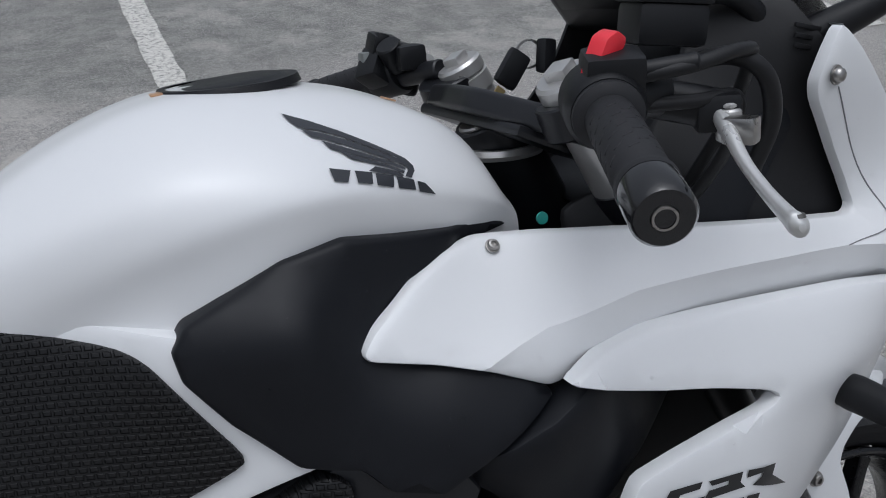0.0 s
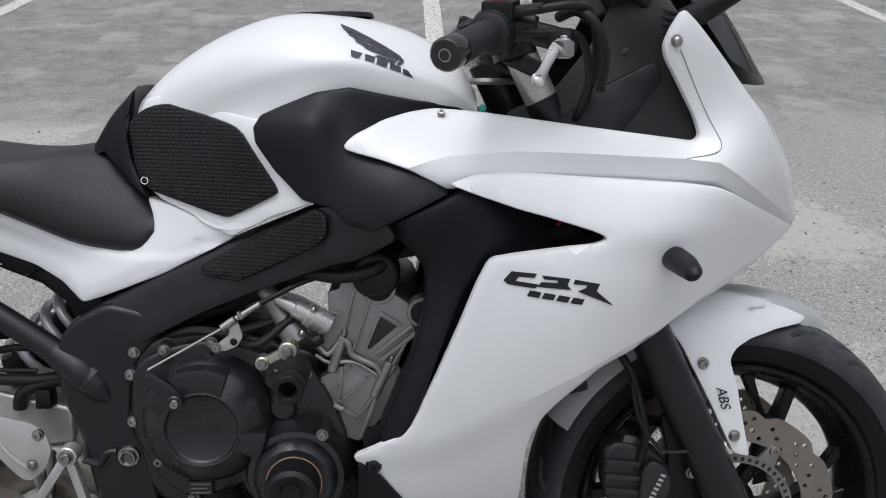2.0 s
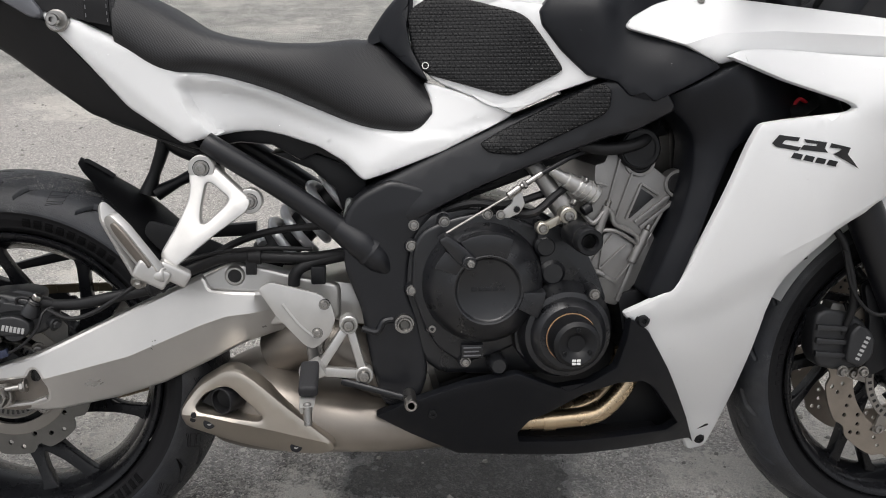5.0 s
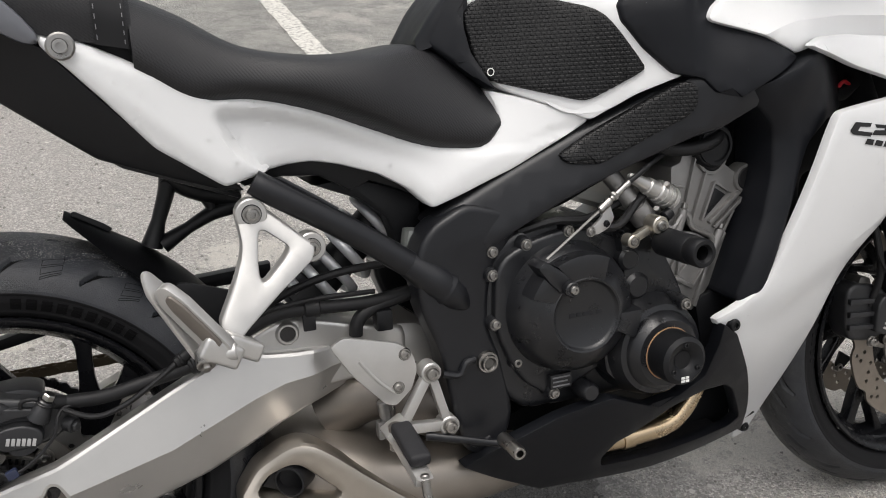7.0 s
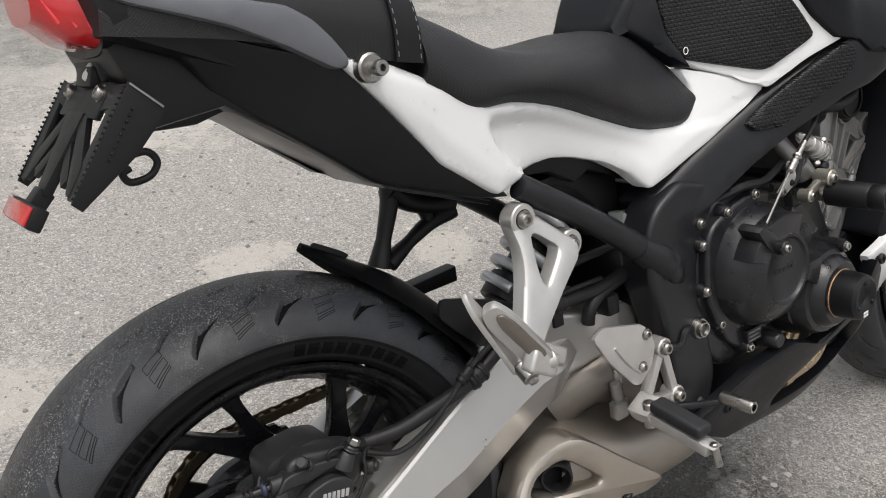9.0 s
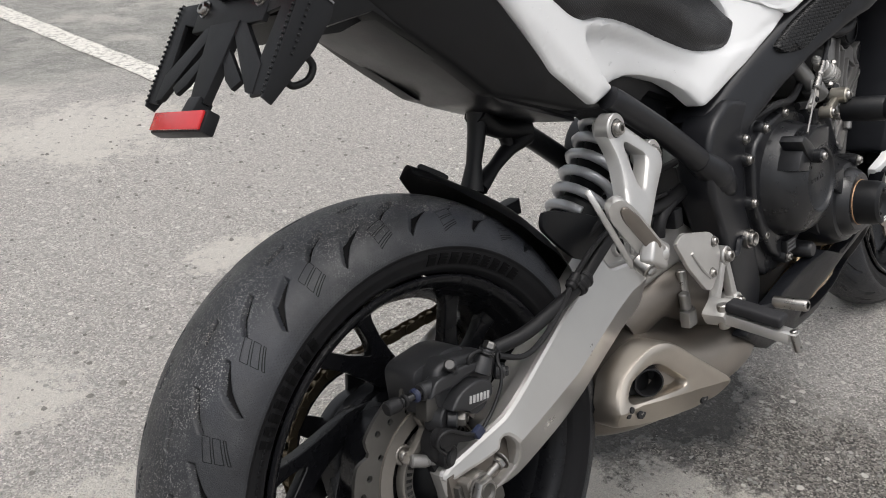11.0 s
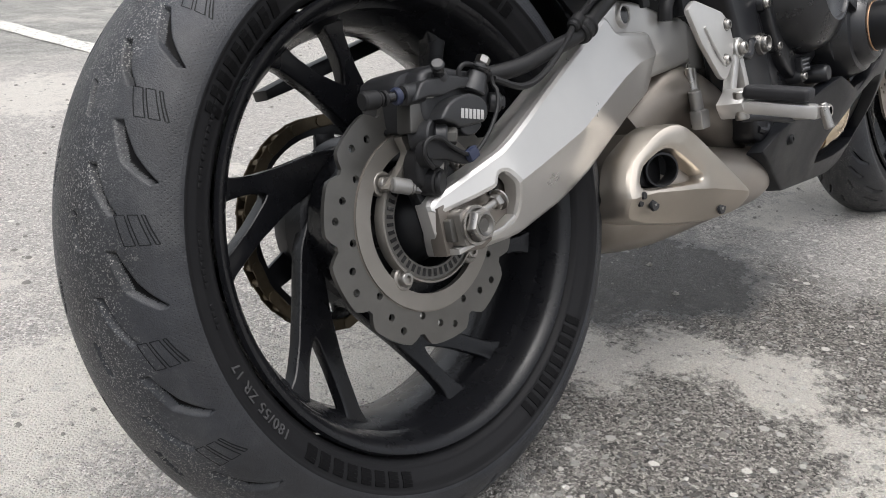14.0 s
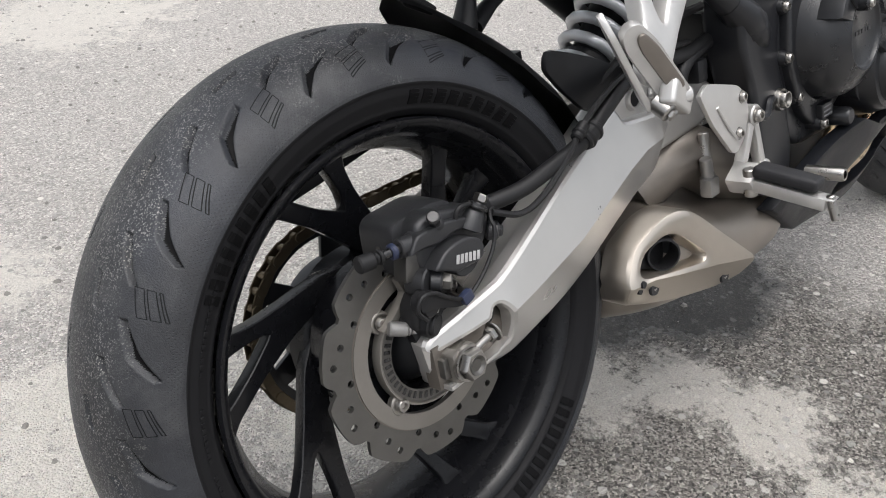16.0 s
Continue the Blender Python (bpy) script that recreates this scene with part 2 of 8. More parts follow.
RUBBER = rubber()
SIDEWALL = surface("tyre_sidewall", (0.0085, 0.0085, 0.0095), 0.58, 0, 0, 0.25, 1200, 0.10, 16, spec=0.14)
# black rubber of the wall bars; on groove floors it paints in shade
DEEP = surface("bar_rubber_and_groove_shade", (0.003, 0.003, 0.0034), 0.55, 0, 0, 0.25, 1200, 0.10, 16, spec=0.08)
LETTER = surface("raised_tyre_lettering", (0.045, 0.045, 0.047), 0.55, 0, 0, 0.25, 900, 0.10, 16)


def asphalt():
    m, n, l, b = principled("worn_asphalt")
    tc = n.new("ShaderNodeTexCoord")
    tc.name = "coords"
    wobble = n.new("ShaderNodeVectorMath")
    wobble.operation = "MULTIPLY_ADD"
    wobble.inputs[1].default_value = (0.006, 0.006, 0.006)
    l.new(noise_node(n, l, 140, 3, 0.6).outputs["Color"], wobble.inputs[0])
    l.new(tc.outputs["Object"], wobble.inputs[2])
    chips, small, rare = n.new("ShaderNodeTexVoronoi"), n.new("ShaderNodeTexVoronoi"), n.new("ShaderNodeTexVoronoi")
    for tex, size in ((chips, 84.0), (small, 300.0), (rare, 46.0)):
        tex.inputs["Scale"].default_value = size
        l.new(wobble.outputs[0], tex.inputs["Vector"])
    chip_tone, small_tone = n.new("ShaderNodeSeparateColor"), n.new("ShaderNodeSeparateColor")
    l.new(chips.outputs["Color"], chip_tone.inputs[0])
    l.new(small.outputs["Color"], small_tone.inputs[0])
    fines = ramp_node(n, l, small_tone.outputs[0], [(0.0, (0.080, 0.077, 0.074)), (0.40, (0.305, 0.292, 0.278)), (0.80, (0.56, 0.535, 0.505)), (1.0, (0.90, 0.87, 0.825))])
    stone = ramp_node(n, l, chip_tone.outputs[0], [(0.0, (0.10, 0.097, 0.094)), (0.55, (0.28, 0.273, 0.26)), (0.85, (0.48, 0.46, 0.435)), (1.0, (0.80, 0.775, 0.73))])
    # a stone shows where its cell's core lies bare; sand and tar fill between
    core = ramp_node(n, l, chips.outputs["Distance"], [(0.30, 1.0), (0.42, 0.0)])
    bare = ramp_node(n, l, chip_tone.outputs[1], [(0.50, 0.0), (0.56, 1.0)])
    tone = n.new("ShaderNodeMix")
    tone.data_type = "RGBA"
    tone.name = "aggregate"
    l.new(mix_node(n, l, (0, 0, 0), core.outputs[0], bare.outputs[0]), tone.inputs[0])
    l.new(fines.outputs[0], tone.inputs[6])
    l.new(stone.outputs[0], tone.inputs[7])
    rare_tone = n.new("ShaderNodeSeparateColor")
    l.new(rare.outputs["Color"], rare_tone.inputs[0])
    large = mix_node(n, l, (0, 0, 0), ramp_node(n, l, rare.outputs["Distance"], [(0.26, 1.0), (0.34, 0.0)]).outputs[0], ramp_node(n, l, rare_tone.outputs[1], [(0.84, 0.0), (0.87, 1.0)]).outputs[0])
    pits = ramp_node(n, l, noise_node(n, l, 380, 5, 0.8).outputs["Fac"], [(0.37, 0.08), (0.49, 1.0)])
    grit = mix_node(n, l, tone.outputs[2], mix_node(n, l, tone.outputs[2], pits.outputs[0], 1.0, "MULTIPLY"), 1.0)
    dust = noise_node(n, l, 210, 6, 0.75)
    base = mix_node(n, l, grit, (0.48, 0.46, 0.435), ramp_node(n, l, dust.outputs["Fac"], [(0.52, 0.0), (0.72, 0.55)]).outputs[0])
    sep = n.new("ShaderNodeSeparateXYZ")
    l.new(tc.outputs["Object"], sep.inputs[0])
    # a strip where the binder has worn away and the tar lies bare between the stones
    strip = n.new("ShaderNodeVectorMath")
    strip.operation = "MULTIPLY_ADD"
    strip.inputs[1].default_value, strip.inputs[2].default_value = (1.7, 2.0, 0), (-0.80, 0.40, 0)
    l.new(tc.outputs["Object"], strip.inputs[0])
    off = n.new("ShaderNodeVectorMath")
    off.operation = "LENGTH"
    l.new(strip.outputs[0], off.inputs[0])
    torn = n.new("ShaderNodeMath")
    torn.operation = "MULTIPLY_ADD"
    torn.inputs[1].default_value = 1.2
    l.new(noise_node(n, l, 7, 8, 0.7).outputs["Fac"], torn.inputs[0])
    l.new(off.outputs["Value"], torn.inputs[2])
    bared = ramp_node(n, l, torn.outputs[0], [(0.0, 1.0), (0.62, 1.0), (0.78, 0.0)])
    halve = n.new("ShaderNodeMath")
    halve.operation = "MULTIPLY"
    halve.inputs[1].default_value = 0.5
    l.new(torn.outputs[0], halve.inputs[0])
    l.new(halve.outputs[0], bared.inputs[0])
    worn = mix_node(n, l, mix_node(n, l, grit, (0.62, 0.605, 0.58), 1.0, "MULTIPLY"), stone.outputs[0], mix_node(n, l, (0, 0, 0), core.outputs[0], ramp_node(n, l, chip_tone.outputs[1], [(0.72, 0.0), (0.76, 1.0)]).outputs[0]))
    dusted = mix_node(n, l, base, (0.72, 0.685, 0.64), 0.34)
    base = mix_node(n, l, dusted, worn, bared.outputs[0])
    # pale, dusty, worn patches with ragged edges
    ragged = noise_node(n, l, 7.0, 10, 0.78)
    patches = None
    for px, py, rx, ry in ((0.41, 0.08, 0.13, 0.13), (0.50, -0.02, 0.12, 0.14), (0.53, -0.14, 0.13, 0.13), (0.44, -0.29, 0.13, 0.09), (0.33, -0.35, 0.16, 0.10), 
                           (0.12, 0.30, 0.20, 0.16), (-0.20, 0.50, 0.32, 0.26), (-0.13, 0.97, 0.18, 0.16), (0.47, 1.19, 0.16, 0.12), (0.93, 0.96, 0.16, 0.12), (0.62, 2.26, 0.55, 0.42), (0.47, 3.0, 0.6, 0.4), (1.15, 3.3, 0.4, 0.4),
                           (2.25, 1.62, 0.40, 0.38), (1.92, 0.80, 0.30, 0.30), (1.35, 0.10, 0.20, 0.16), (-0.6, 2.6, 0.35, 0.3), (2.9, 3.4, 0.8, 0.5),
                           # pale ground, also lightened in colour against shade under the machine's front
                           (1.47, 0.20, 0.26, 0.15), (1.80, 0.52, 0.30, 0.28), (1.80, 0.12, 0.20, 0.12), (1.22, 0.13, 0.16, 0.10)):
        q = n.new("ShaderNodeVectorMath")
        q.operation = "MULTIPLY_ADD"
        q.inputs[1].default_value, q.inputs[2].default_value = (1 / rx, 1 / ry, 0), (-px / rx, -py / ry, 0)
        l.new(tc.outputs["Object"], q.inputs[0])
        d = n.new("ShaderNodeVectorMath")
        d.operation = "LENGTH"
        l.new(q.outputs[0], d.inputs[0])
        if patches is None:
            patches = d.outputs["Value"]
        else:
            least = n.new("ShaderNodeMath")
            least.operation = "MINIMUM"
            l.new(patches, least.inputs[0])
            l.new(d.outputs["Value"], least.inputs[1])
            patches = least.outputs[0]
    fringe = n.new("ShaderNodeMath")
    fringe.operation = "MULTIPLY_ADD"
    fringe.inputs[1].default_value = 2.6
    shred = n.new("ShaderNodeMath")
    shred.operation = "MULTIPLY_ADD"
    shred.inputs[1].default_value, shred.inputs[2].default_value = 1.5, -0.75
    l.new(noise_node(n, l, 31, 8, 0.8).outputs["Fac"], shred.inputs[0])
    torn_edge = n.new("ShaderNodeMath")
    l.new(patches, torn_edge.inputs[0])
    l.new(shred.outputs[0], torn_edge.inputs[1])
    l.new(ragged.outputs["Fac"], fringe.inputs[0])
    l.new(torn_edge.outputs[0], fringe.inputs[2])
    pale = ramp_node(n, l, fringe.outputs[0], [(0.0, 0.80), (0.84, 0.74), (0.91, 0.26), (0.98, 0.0)])
    scale = n.new("ShaderNodeMath")
    scale.operation = "MULTIPLY"
    scale.inputs[1].default_value = 0.46
    l.new(fringe.outputs[0], scale.inputs[0])
    l.new(scale.outputs[0], pale.inputs[0])
    base = mix_node(n, l, base, mix_node(n, l, (0.48, 0.455, 0.415), (0.88, 0.84, 0.77), ramp_node(n, l, noise_node(n, l, 420, 5, 0.8).outputs["Fac"], [(0.34, 0.0), (0.62, 1.0)]).outputs[0]), mix_node(n, l, (0, 0, 0), pale.outputs[0], ramp_node(n, l, noise_node(n, l, 34, 7, 0.75).outputs["Fac"], [(0.38, 0.12), (0.45, 1.0)]).outputs[0]))
    base = mix_node(n, l, base, mix_node(n, l, (0.34, 0.33, 0.31), (0.78, 0.755, 0.71), rare_tone.outputs[0]), large)
    # older, darker tarmac beyond the bay
    wob = n.new("ShaderNodeMath")
    wob.operation = "MULTIPLY_ADD"
    wob.inputs[1].default_value = 1.6
    l.new(noise_node(n, l, 1.4, 5, 0.6).outputs["Fac"], wob.inputs[0])
    l.new(sep.outputs["Y"], wob.inputs[2])
    far = n.new("ShaderNodeMapRange")
    far.interpolation_type = "SMOOTHSTEP"
    far.inputs[1].default_value, far.inputs[2].default_value = 3.2, 4.0
    l.new(wob.outputs[0], far.inputs[0])
    old = mix_node(n, l, (0.16, 0.166, 0.152), (0.52, 0.515, 0.47), ramp_node(n, l, noise_node(n, l, 5.5, 9, 0.82).outputs["Fac"], [(0.36, 0.0), (0.66, 1.0)]).outputs[0])
    old = mix_node(n, l, old, (0.66, 0.645, 0.59), ramp_node(n, l, noise_node(n, l, 1.9, 10, 0.72).outputs["Fac"], [(0.52, 0.0), (0.60, 0.75)]).outputs[0])
    old = mix_node(n, l, old, grit, 0.45)
    base = mix_node(n, l, base, old, far.outputs[0])
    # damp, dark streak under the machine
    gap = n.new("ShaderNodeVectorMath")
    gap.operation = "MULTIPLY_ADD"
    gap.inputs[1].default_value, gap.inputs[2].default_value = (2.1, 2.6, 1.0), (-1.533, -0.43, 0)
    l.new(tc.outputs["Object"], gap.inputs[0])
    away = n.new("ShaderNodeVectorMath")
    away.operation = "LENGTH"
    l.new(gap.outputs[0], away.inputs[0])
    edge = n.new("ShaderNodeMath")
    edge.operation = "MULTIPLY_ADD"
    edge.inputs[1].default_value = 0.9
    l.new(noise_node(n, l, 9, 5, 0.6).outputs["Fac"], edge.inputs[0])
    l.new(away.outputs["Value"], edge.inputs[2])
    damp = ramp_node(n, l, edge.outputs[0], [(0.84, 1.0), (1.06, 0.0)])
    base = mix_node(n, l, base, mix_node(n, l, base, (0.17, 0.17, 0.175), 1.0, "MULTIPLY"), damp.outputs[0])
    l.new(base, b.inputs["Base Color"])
    rough = n.new("ShaderNodeMapRange")
    rough.inputs[3].default_value, rough.inputs[4].default_value = 0.88, 0.20
    l.new(damp.outputs[0], rough.inputs[0])
    l.new(rough.outputs[0], b.inputs["Roughness"])
    # a film of water lies over the stones there
    gloss = n.new("ShaderNodeMapRange")
    gloss.inputs[3].default_value, gloss.inputs[4].default_value = 0.5, 0.95
    l.new(damp.outputs[0], gloss.inputs[0])
    l.new(gloss.outputs[0], b.inputs["Specular IOR Level"])
    high = n.new("ShaderNodeMath")
    high.operation = "MULTIPLY_ADD"
    high.inputs[1].default_value = -1.4
    l.new(small.outputs["Distance"], high.inputs[0])
    l.new(mix_node(n, l, dust.outputs["Fac"], (1.4, 1.4, 1.4), mix_node(n, l, (0, 0, 0), core.outputs[0], bare.outputs[0])), high.inputs[2])
    bp = n.new("ShaderNodeBump")
    bp.inputs["Strength"].default_value, bp.inputs["Distance"].default_value = 1.0, 0.0050
    l.new(high.outputs[0], bp.inputs["Height"])
    l.new(bp.outputs[0], b.inputs["Normal"])
    return m


def line_paint():
    m, n, l, b = principled("worn_road_paint")
    worn = ramp_node(n, l, noise_node(n, l, 45, 8, 0.8).outputs["Fac"], [(0.40, (0.19, 0.188, 0.175)), (0.50, (0.52, 0.505, 0.465)), (0.70, (0.66, 0.645, 0.60))])
    l.new(worn.outputs[0], b.inputs["Base Color"])
    b.inputs["Roughness"].default_value = 0.8
    bp = n.new("ShaderNodeBump")
    bp.inputs["Strength"].default_value, bp.inputs["Distance"].default_value = 0.5, 0.003
    l.new(noise_node(n, l, 300, 4, 0.7).outputs["Fac"], bp.inputs["Height"])
    l.new(bp.outputs[0], b.inputs["Normal"])
    return m


ASPHALT, PAINT = asphalt(), line_paint()
STONE = surface("loose_chippings", (0.235, 0.225, 0.205), 0.85, 0, 0, 0.5, 300, 0.4, 40, 0.1, 0.002)
GREEN = surface("verge_grass", (0.06, 0.085, 0.035), 0.8, 0, 0, 0.4, 120, 0.4, 20)
KERB = surface("kerb_concrete", (0.30, 0.29, 0.27), 0.8, 0, 0, 0.2, 160, 0.3, 20)


# ---- shape helpers ----
from mathutils.geometry import delaunay_2d_cdt


def finish(bm, name, sharp=38):
    me = bpy.data.meshes.new(name)
    bm.edges.index_update()
    creases = [e.index for e in bm.edges if not e.smooth]
    bm.to_mesh(me)
    bm.free()
    me.polygons.foreach_set("use_smooth", [True] * len(me.polygons))
    me.set_sharp_from_angle(angle=radians(sharp))
    for i in creases:
        me.edges[i].use_edge_sharp = True
    return me


def part(name, bm, material, parent, label="", sharp=38):
    """Links a bmesh as ONE mesh object under a thing or under a part."""
    me = finish(bm, name, sharp)
    me.materials.append(material)
    ob = new(name, me)
    ob.parent = parent
    return tagged(ob, label)


def shared(name, me, parent, m, label=""):
    """One more object on a mesh that others use too."""
    ob = new(name, me)
    ob.parent = parent
    ob.matrix_basis = m
    return tagged(ob, label)


def join(*bms):
    """Several bmeshes as one."""
    out = bmesh.new()
    for b in bms:
        me = bpy.data.meshes.new("tmp")
        b.to_mesh(me)
        b.free()
        out.from_mesh(me)
        bpy.data.meshes.remove(me)
    return out


def rounded(pts, r):
    """A closed outline with its corners cut round at about r."""
    out, n = [], len(pts)
    for i in range(n):
        p, a, b = (Vector(pts[(i + k) % n]) for k in (0, -1, 1))
        da, db = (a - p), (b - p)
        ra, rb = min(r, da.length * 0.38), min(r, db.length * 0.38)
        if da.length < 1e-6 or db.length < 1e-6:
            continue
        u, v = p + da.normalized() * ra, p + db.normalized() * rb
        for t in (0.0, 0.5, 1.0):
            out.append(u * (1 - t) ** 2 + p * 2 * t * (1 - t) + v * t * t)
    return out


def curve_pts(pts, steps=6):
    """A smooth line through the given points (Catmull-Rom)."""
    p = [Vector(q) for q in pts]
    if len(p) < 3:
        return p
    ext = [p[0] * 2 - p[1], *p, p[-1] * 2 - p[-2]]
    out = []
    for i in range(1, len(ext) - 2):
        a, b, c, d = ext[i - 1:i + 3]
        for k in range(steps):
            t = k / steps
            out.append(0.5 * (2 * b + (c - a) * t + (2 * a - 5 * b + 4 * c - d) * t * t + (3 * b - a - 3 * c + d) * t ** 3))
    return [*out, p[-1]]


def spline(ctrl):
    """A smooth half-width over (x, z) through control rows (x, z, half-width): a thin plate."""
    c = np.array(ctrl, float)
    xz, n = c[:, :2], len(c)

    def kernel(r):
        return np.where(r > 0, r * r * np.log(r + 1e-12), 0)
    k = kernel(np.linalg.norm(xz[:, None] - xz[None], axis=2)) + 1e-4 * np.eye(n)
    p = np.c_[np.ones(n), xz]
    w = np.linalg.solve(np.block([[k, p], [p.T, np.zeros((3, 3))]]), np.r_[c[:, 2], 0, 0, 0])

    def depth(x, z):
        return float(kernel(np.hypot(xz[:, 0] - x, xz[:, 1] - z)) @ w[:n] + w[n] + w[n + 1] * x + w[n + 2] * z)
    return depth


def below(line, x):
    """The height of a broken line (x, z) at x."""
    return float(np.interp(x, [p[0] for p in line], [p[1] for p in line]))


def inside(poly, x, y):
    """Whether (x, y) lies within a closed outline."""
    odd, j = False, len(poly) - 1
    for i in range(len(poly)):
        (ax, ay), (bx, by) = poly[i], poly[j]
        if (ay > y) != (by > y) and x < (bx - ax) * (y - ay) / (by - ay) + ax:
            odd = not odd
        j = i
    return odd


def gap_to(poly, pts):
    """The distance of each point from a closed outline."""
    a = np.array(poly)
    b = np.roll(a, -1, 0)
    p = np.array(pts)[:, None, :]
    d = (b - a)[None]
    t = np.clip(((p - a[None]) * d).sum(2) / np.maximum((d * d).sum(2), 1e-12), 0, 1)
    return np.sqrt((((a[None] + d * t[..., None]) - p) ** 2).sum(2)).min(1)


def panel(outline, depth, lip=0.014, edge=0.004, step=0.02, r=0.008, side=-1, hole=None, lines=()):
    """A moulded skin over an outline in (x, z): half-width from depth(x, z), rolled edges, and a lip that turns inwards."""
    loops = [[(p.x, p.y) for p in (rounded(o, r) if r else [Vector(q) for q in o])] for o in ([outline, hole] if hole else [outline])]
    fine = []
    for lp in loops:
        out = []
        for (ax, ay), (bx, by) in zip(lp, lp[1:] + lp[:1]):
            n = max(1, int(math.hypot(bx - ax, by - ay) / step))
            out += [(ax + (bx - ax) * k / n, ay + (by - ay) * k / n) for k in range(n)]
        fine.append(out)
    pts, edges = [], []
    for lp in fine:
        base = len(pts)
        pts += lp
        edges += [(base + k, base + (k + 1) % len(lp)) for k in range(len(lp))]
    rims = []
    for lp in fine:
        n = len(lp)
        for q in (0.3, 1.0):
            for s in (-1, 1):
                ring = []
                for i in range(n):
                    (ax, ay), (px, py), (bx, by) = lp[i - 1], lp[i], lp[(i + 1) % n]
                    tx, ty = bx - ax, by - ay
                    m = math.hypot(tx, ty) or 1
                    ring.append((px - ty / m * edge * q * s, py + tx / m * edge * q * s))
                rims.append((ring, edge * q))
    xs, zs = [p[0] for p in fine[0]], [p[1] for p in fine[0]]
    row, z = 0, min(zs)
    inner = []
    while z < max(zs):
        x = min(xs) + (step / 2 if row % 2 else 0)
        while x < max(xs):
            inner.append((x, z))
            x += step
        z += step * 0.87
        row += 1

    def keep(cand, least):
        ok = [q for q in cand if inside(fine[0], *q) and not any(inside(h, *q) for h in fine[1:])]
        if not ok:
            return []
        d = np.min([gap_to(lp, ok) for lp in fine], axis=0)
        return [q for q, g in zip(ok, d) if g > least]
    for ring, far in rims:
        ok = set(keep(ring, far * 0.93))
        ids = []
        for q in ring:
            if q in ok:
                ids.append(len(pts))
                pts.append(q)
            else:
                ids.append(None)
        edges += [(i, j) for i, j in zip(ids, ids[1:] + ids[:1]) if i is not None and j is not None and i != j and math.dist(pts[i], pts[j]) < step * 1.6]
    pts += keep(inner, max(edge * 1.3, step * 0.45))
    folds = []
    for ln in lines:
        run = []
        for (ax, ay), (bx, by) in zip(ln, ln[1:]):
            n = max(1, int(math.hypot(bx - ax, by - ay) / step))
            run += [(ax + (bx - ax) * k / n, ay + (by - ay) * k / n) for k in range(n)]
        run = keep([*run, ln[-1]], edge * 0.5)
        if len(run) > 1:
            off = gap_to(run + run[::-1], pts)
            held = {i for e in edges for i in e}
            drop_ids = {i for i in range(len(pts)) if i not in held and off[i] < step * 0.3}
            slot = np.cumsum([i not in drop_ids for i in range(len(pts))]) - 1
            edges = [(int(slot[i]), int(slot[j])) for i, j in edges]
            pts = [p for i, p in enumerate(pts) if i not in drop_ids]
            folds.append(run)
            base = len(pts)
            pts += run
            edges += [(base + k, base + k + 1) for k in range(len(run) - 1) if math.dist(run[k], run[k + 1]) < step * 2.2]
    vs, _, fs, *_ = delaunay_2d_cdt([Vector(p) for p in pts], edges, [], 0, 1e-6)
    d = np.min([gap_to(lp, [(v.x, v.y) for v in vs]) for lp in fine], axis=0)
    bm = bmesh.new()
    verts = []
    for v, g in zip(vs, d):
        q = max(0.0, 1 - g / edge)
        drop = edge * (1 - math.sqrt(max(0.0, 1 - q * q)))
        verts.append(bm.verts.new((v.x, side * (depth(v.x, v.y) - drop), v.y)))
    for f in fs:
        cx, cy = sum(vs[i].x for i in f) / 3, sum(vs[i].y for i in f) / 3
        if inside(fine[0], cx, cy) and not any(inside(h, cx, cy) for h in fine[1:]):
            bm.faces.new([verts[i] for i in f])
    for v in [v for v in bm.verts if not v.link_faces]:
        bm.verts.remove(v)
    for run in folds:
        on = gap_to(run + run[::-1], [(v.co.x, v.co.z) for v in bm.verts]) < 2e-5
        on = {v for v, hit in zip(bm.verts, on) if hit}
        for e in bm.edges:
            if e.verts[0] in on and e.verts[1] in on:
                e.smooth = False
    ext = bmesh.ops.extrude_edge_only(bm, edges=[e for e in bm.edges if e.is_boundary])
    for v in ext["geom"]:
        if isinstance(v, bmesh.types.BMVert):
            v.co.y -= side * lip
    bmesh.ops.recalc_face_normals(bm, faces=bm.faces[:])
    if sum(f.normal.y * f.calc_area() for f in bm.faces) * side < 0:
        bmesh.ops.reverse_faces(bm, faces=bm.faces[:])
    return bm


def slab(outline, y0, y1, bevel=0.003, r=0.0, seg=2):
    """A plate cut to an outline in (x, z), from y0 to y1, with bevelled edges. Outline points may hold their own y shift."""
    pts = rounded(outline, r) if r else [Vector(p) for p in outline]
    bm = bmesh.new()
    f = bm.faces.new([bm.verts.new((p.x, y0, p.y)) for p in pts])
    up = bmesh.ops.extrude_face_region(bm, geom=[f])
    for v in up["geom"]:
        if isinstance(v, bmesh.types.BMVert):
            v.co.y = y1
    bmesh.ops.recalc_face_normals(bm, faces=bm.faces[:])
    if bevel:
        es = [e for e in bm.edges if abs(e.verts[0].co.y - e.verts[1].co.y) < 1e-6]
        bmesh.ops.bevel(bm, geom=es, offset=bevel, segments=seg, profile=0.6, affect="EDGES", clamp_overlap=True)
    return bm


def box(size, m=Matrix(), bevel=0.003, seg=2):
    bm = bmesh.new()
    bmesh.ops.create_cube(bm, size=1, matrix=Matrix.Diagonal((*size, 1)))
    if bevel:
        bmesh.ops.bevel(bm, geom=bm.edges[:], offset=bevel, segments=seg, profile=0.6, affect="EDGES", clamp_overlap=True)
    bm.transform(m)
    return bm


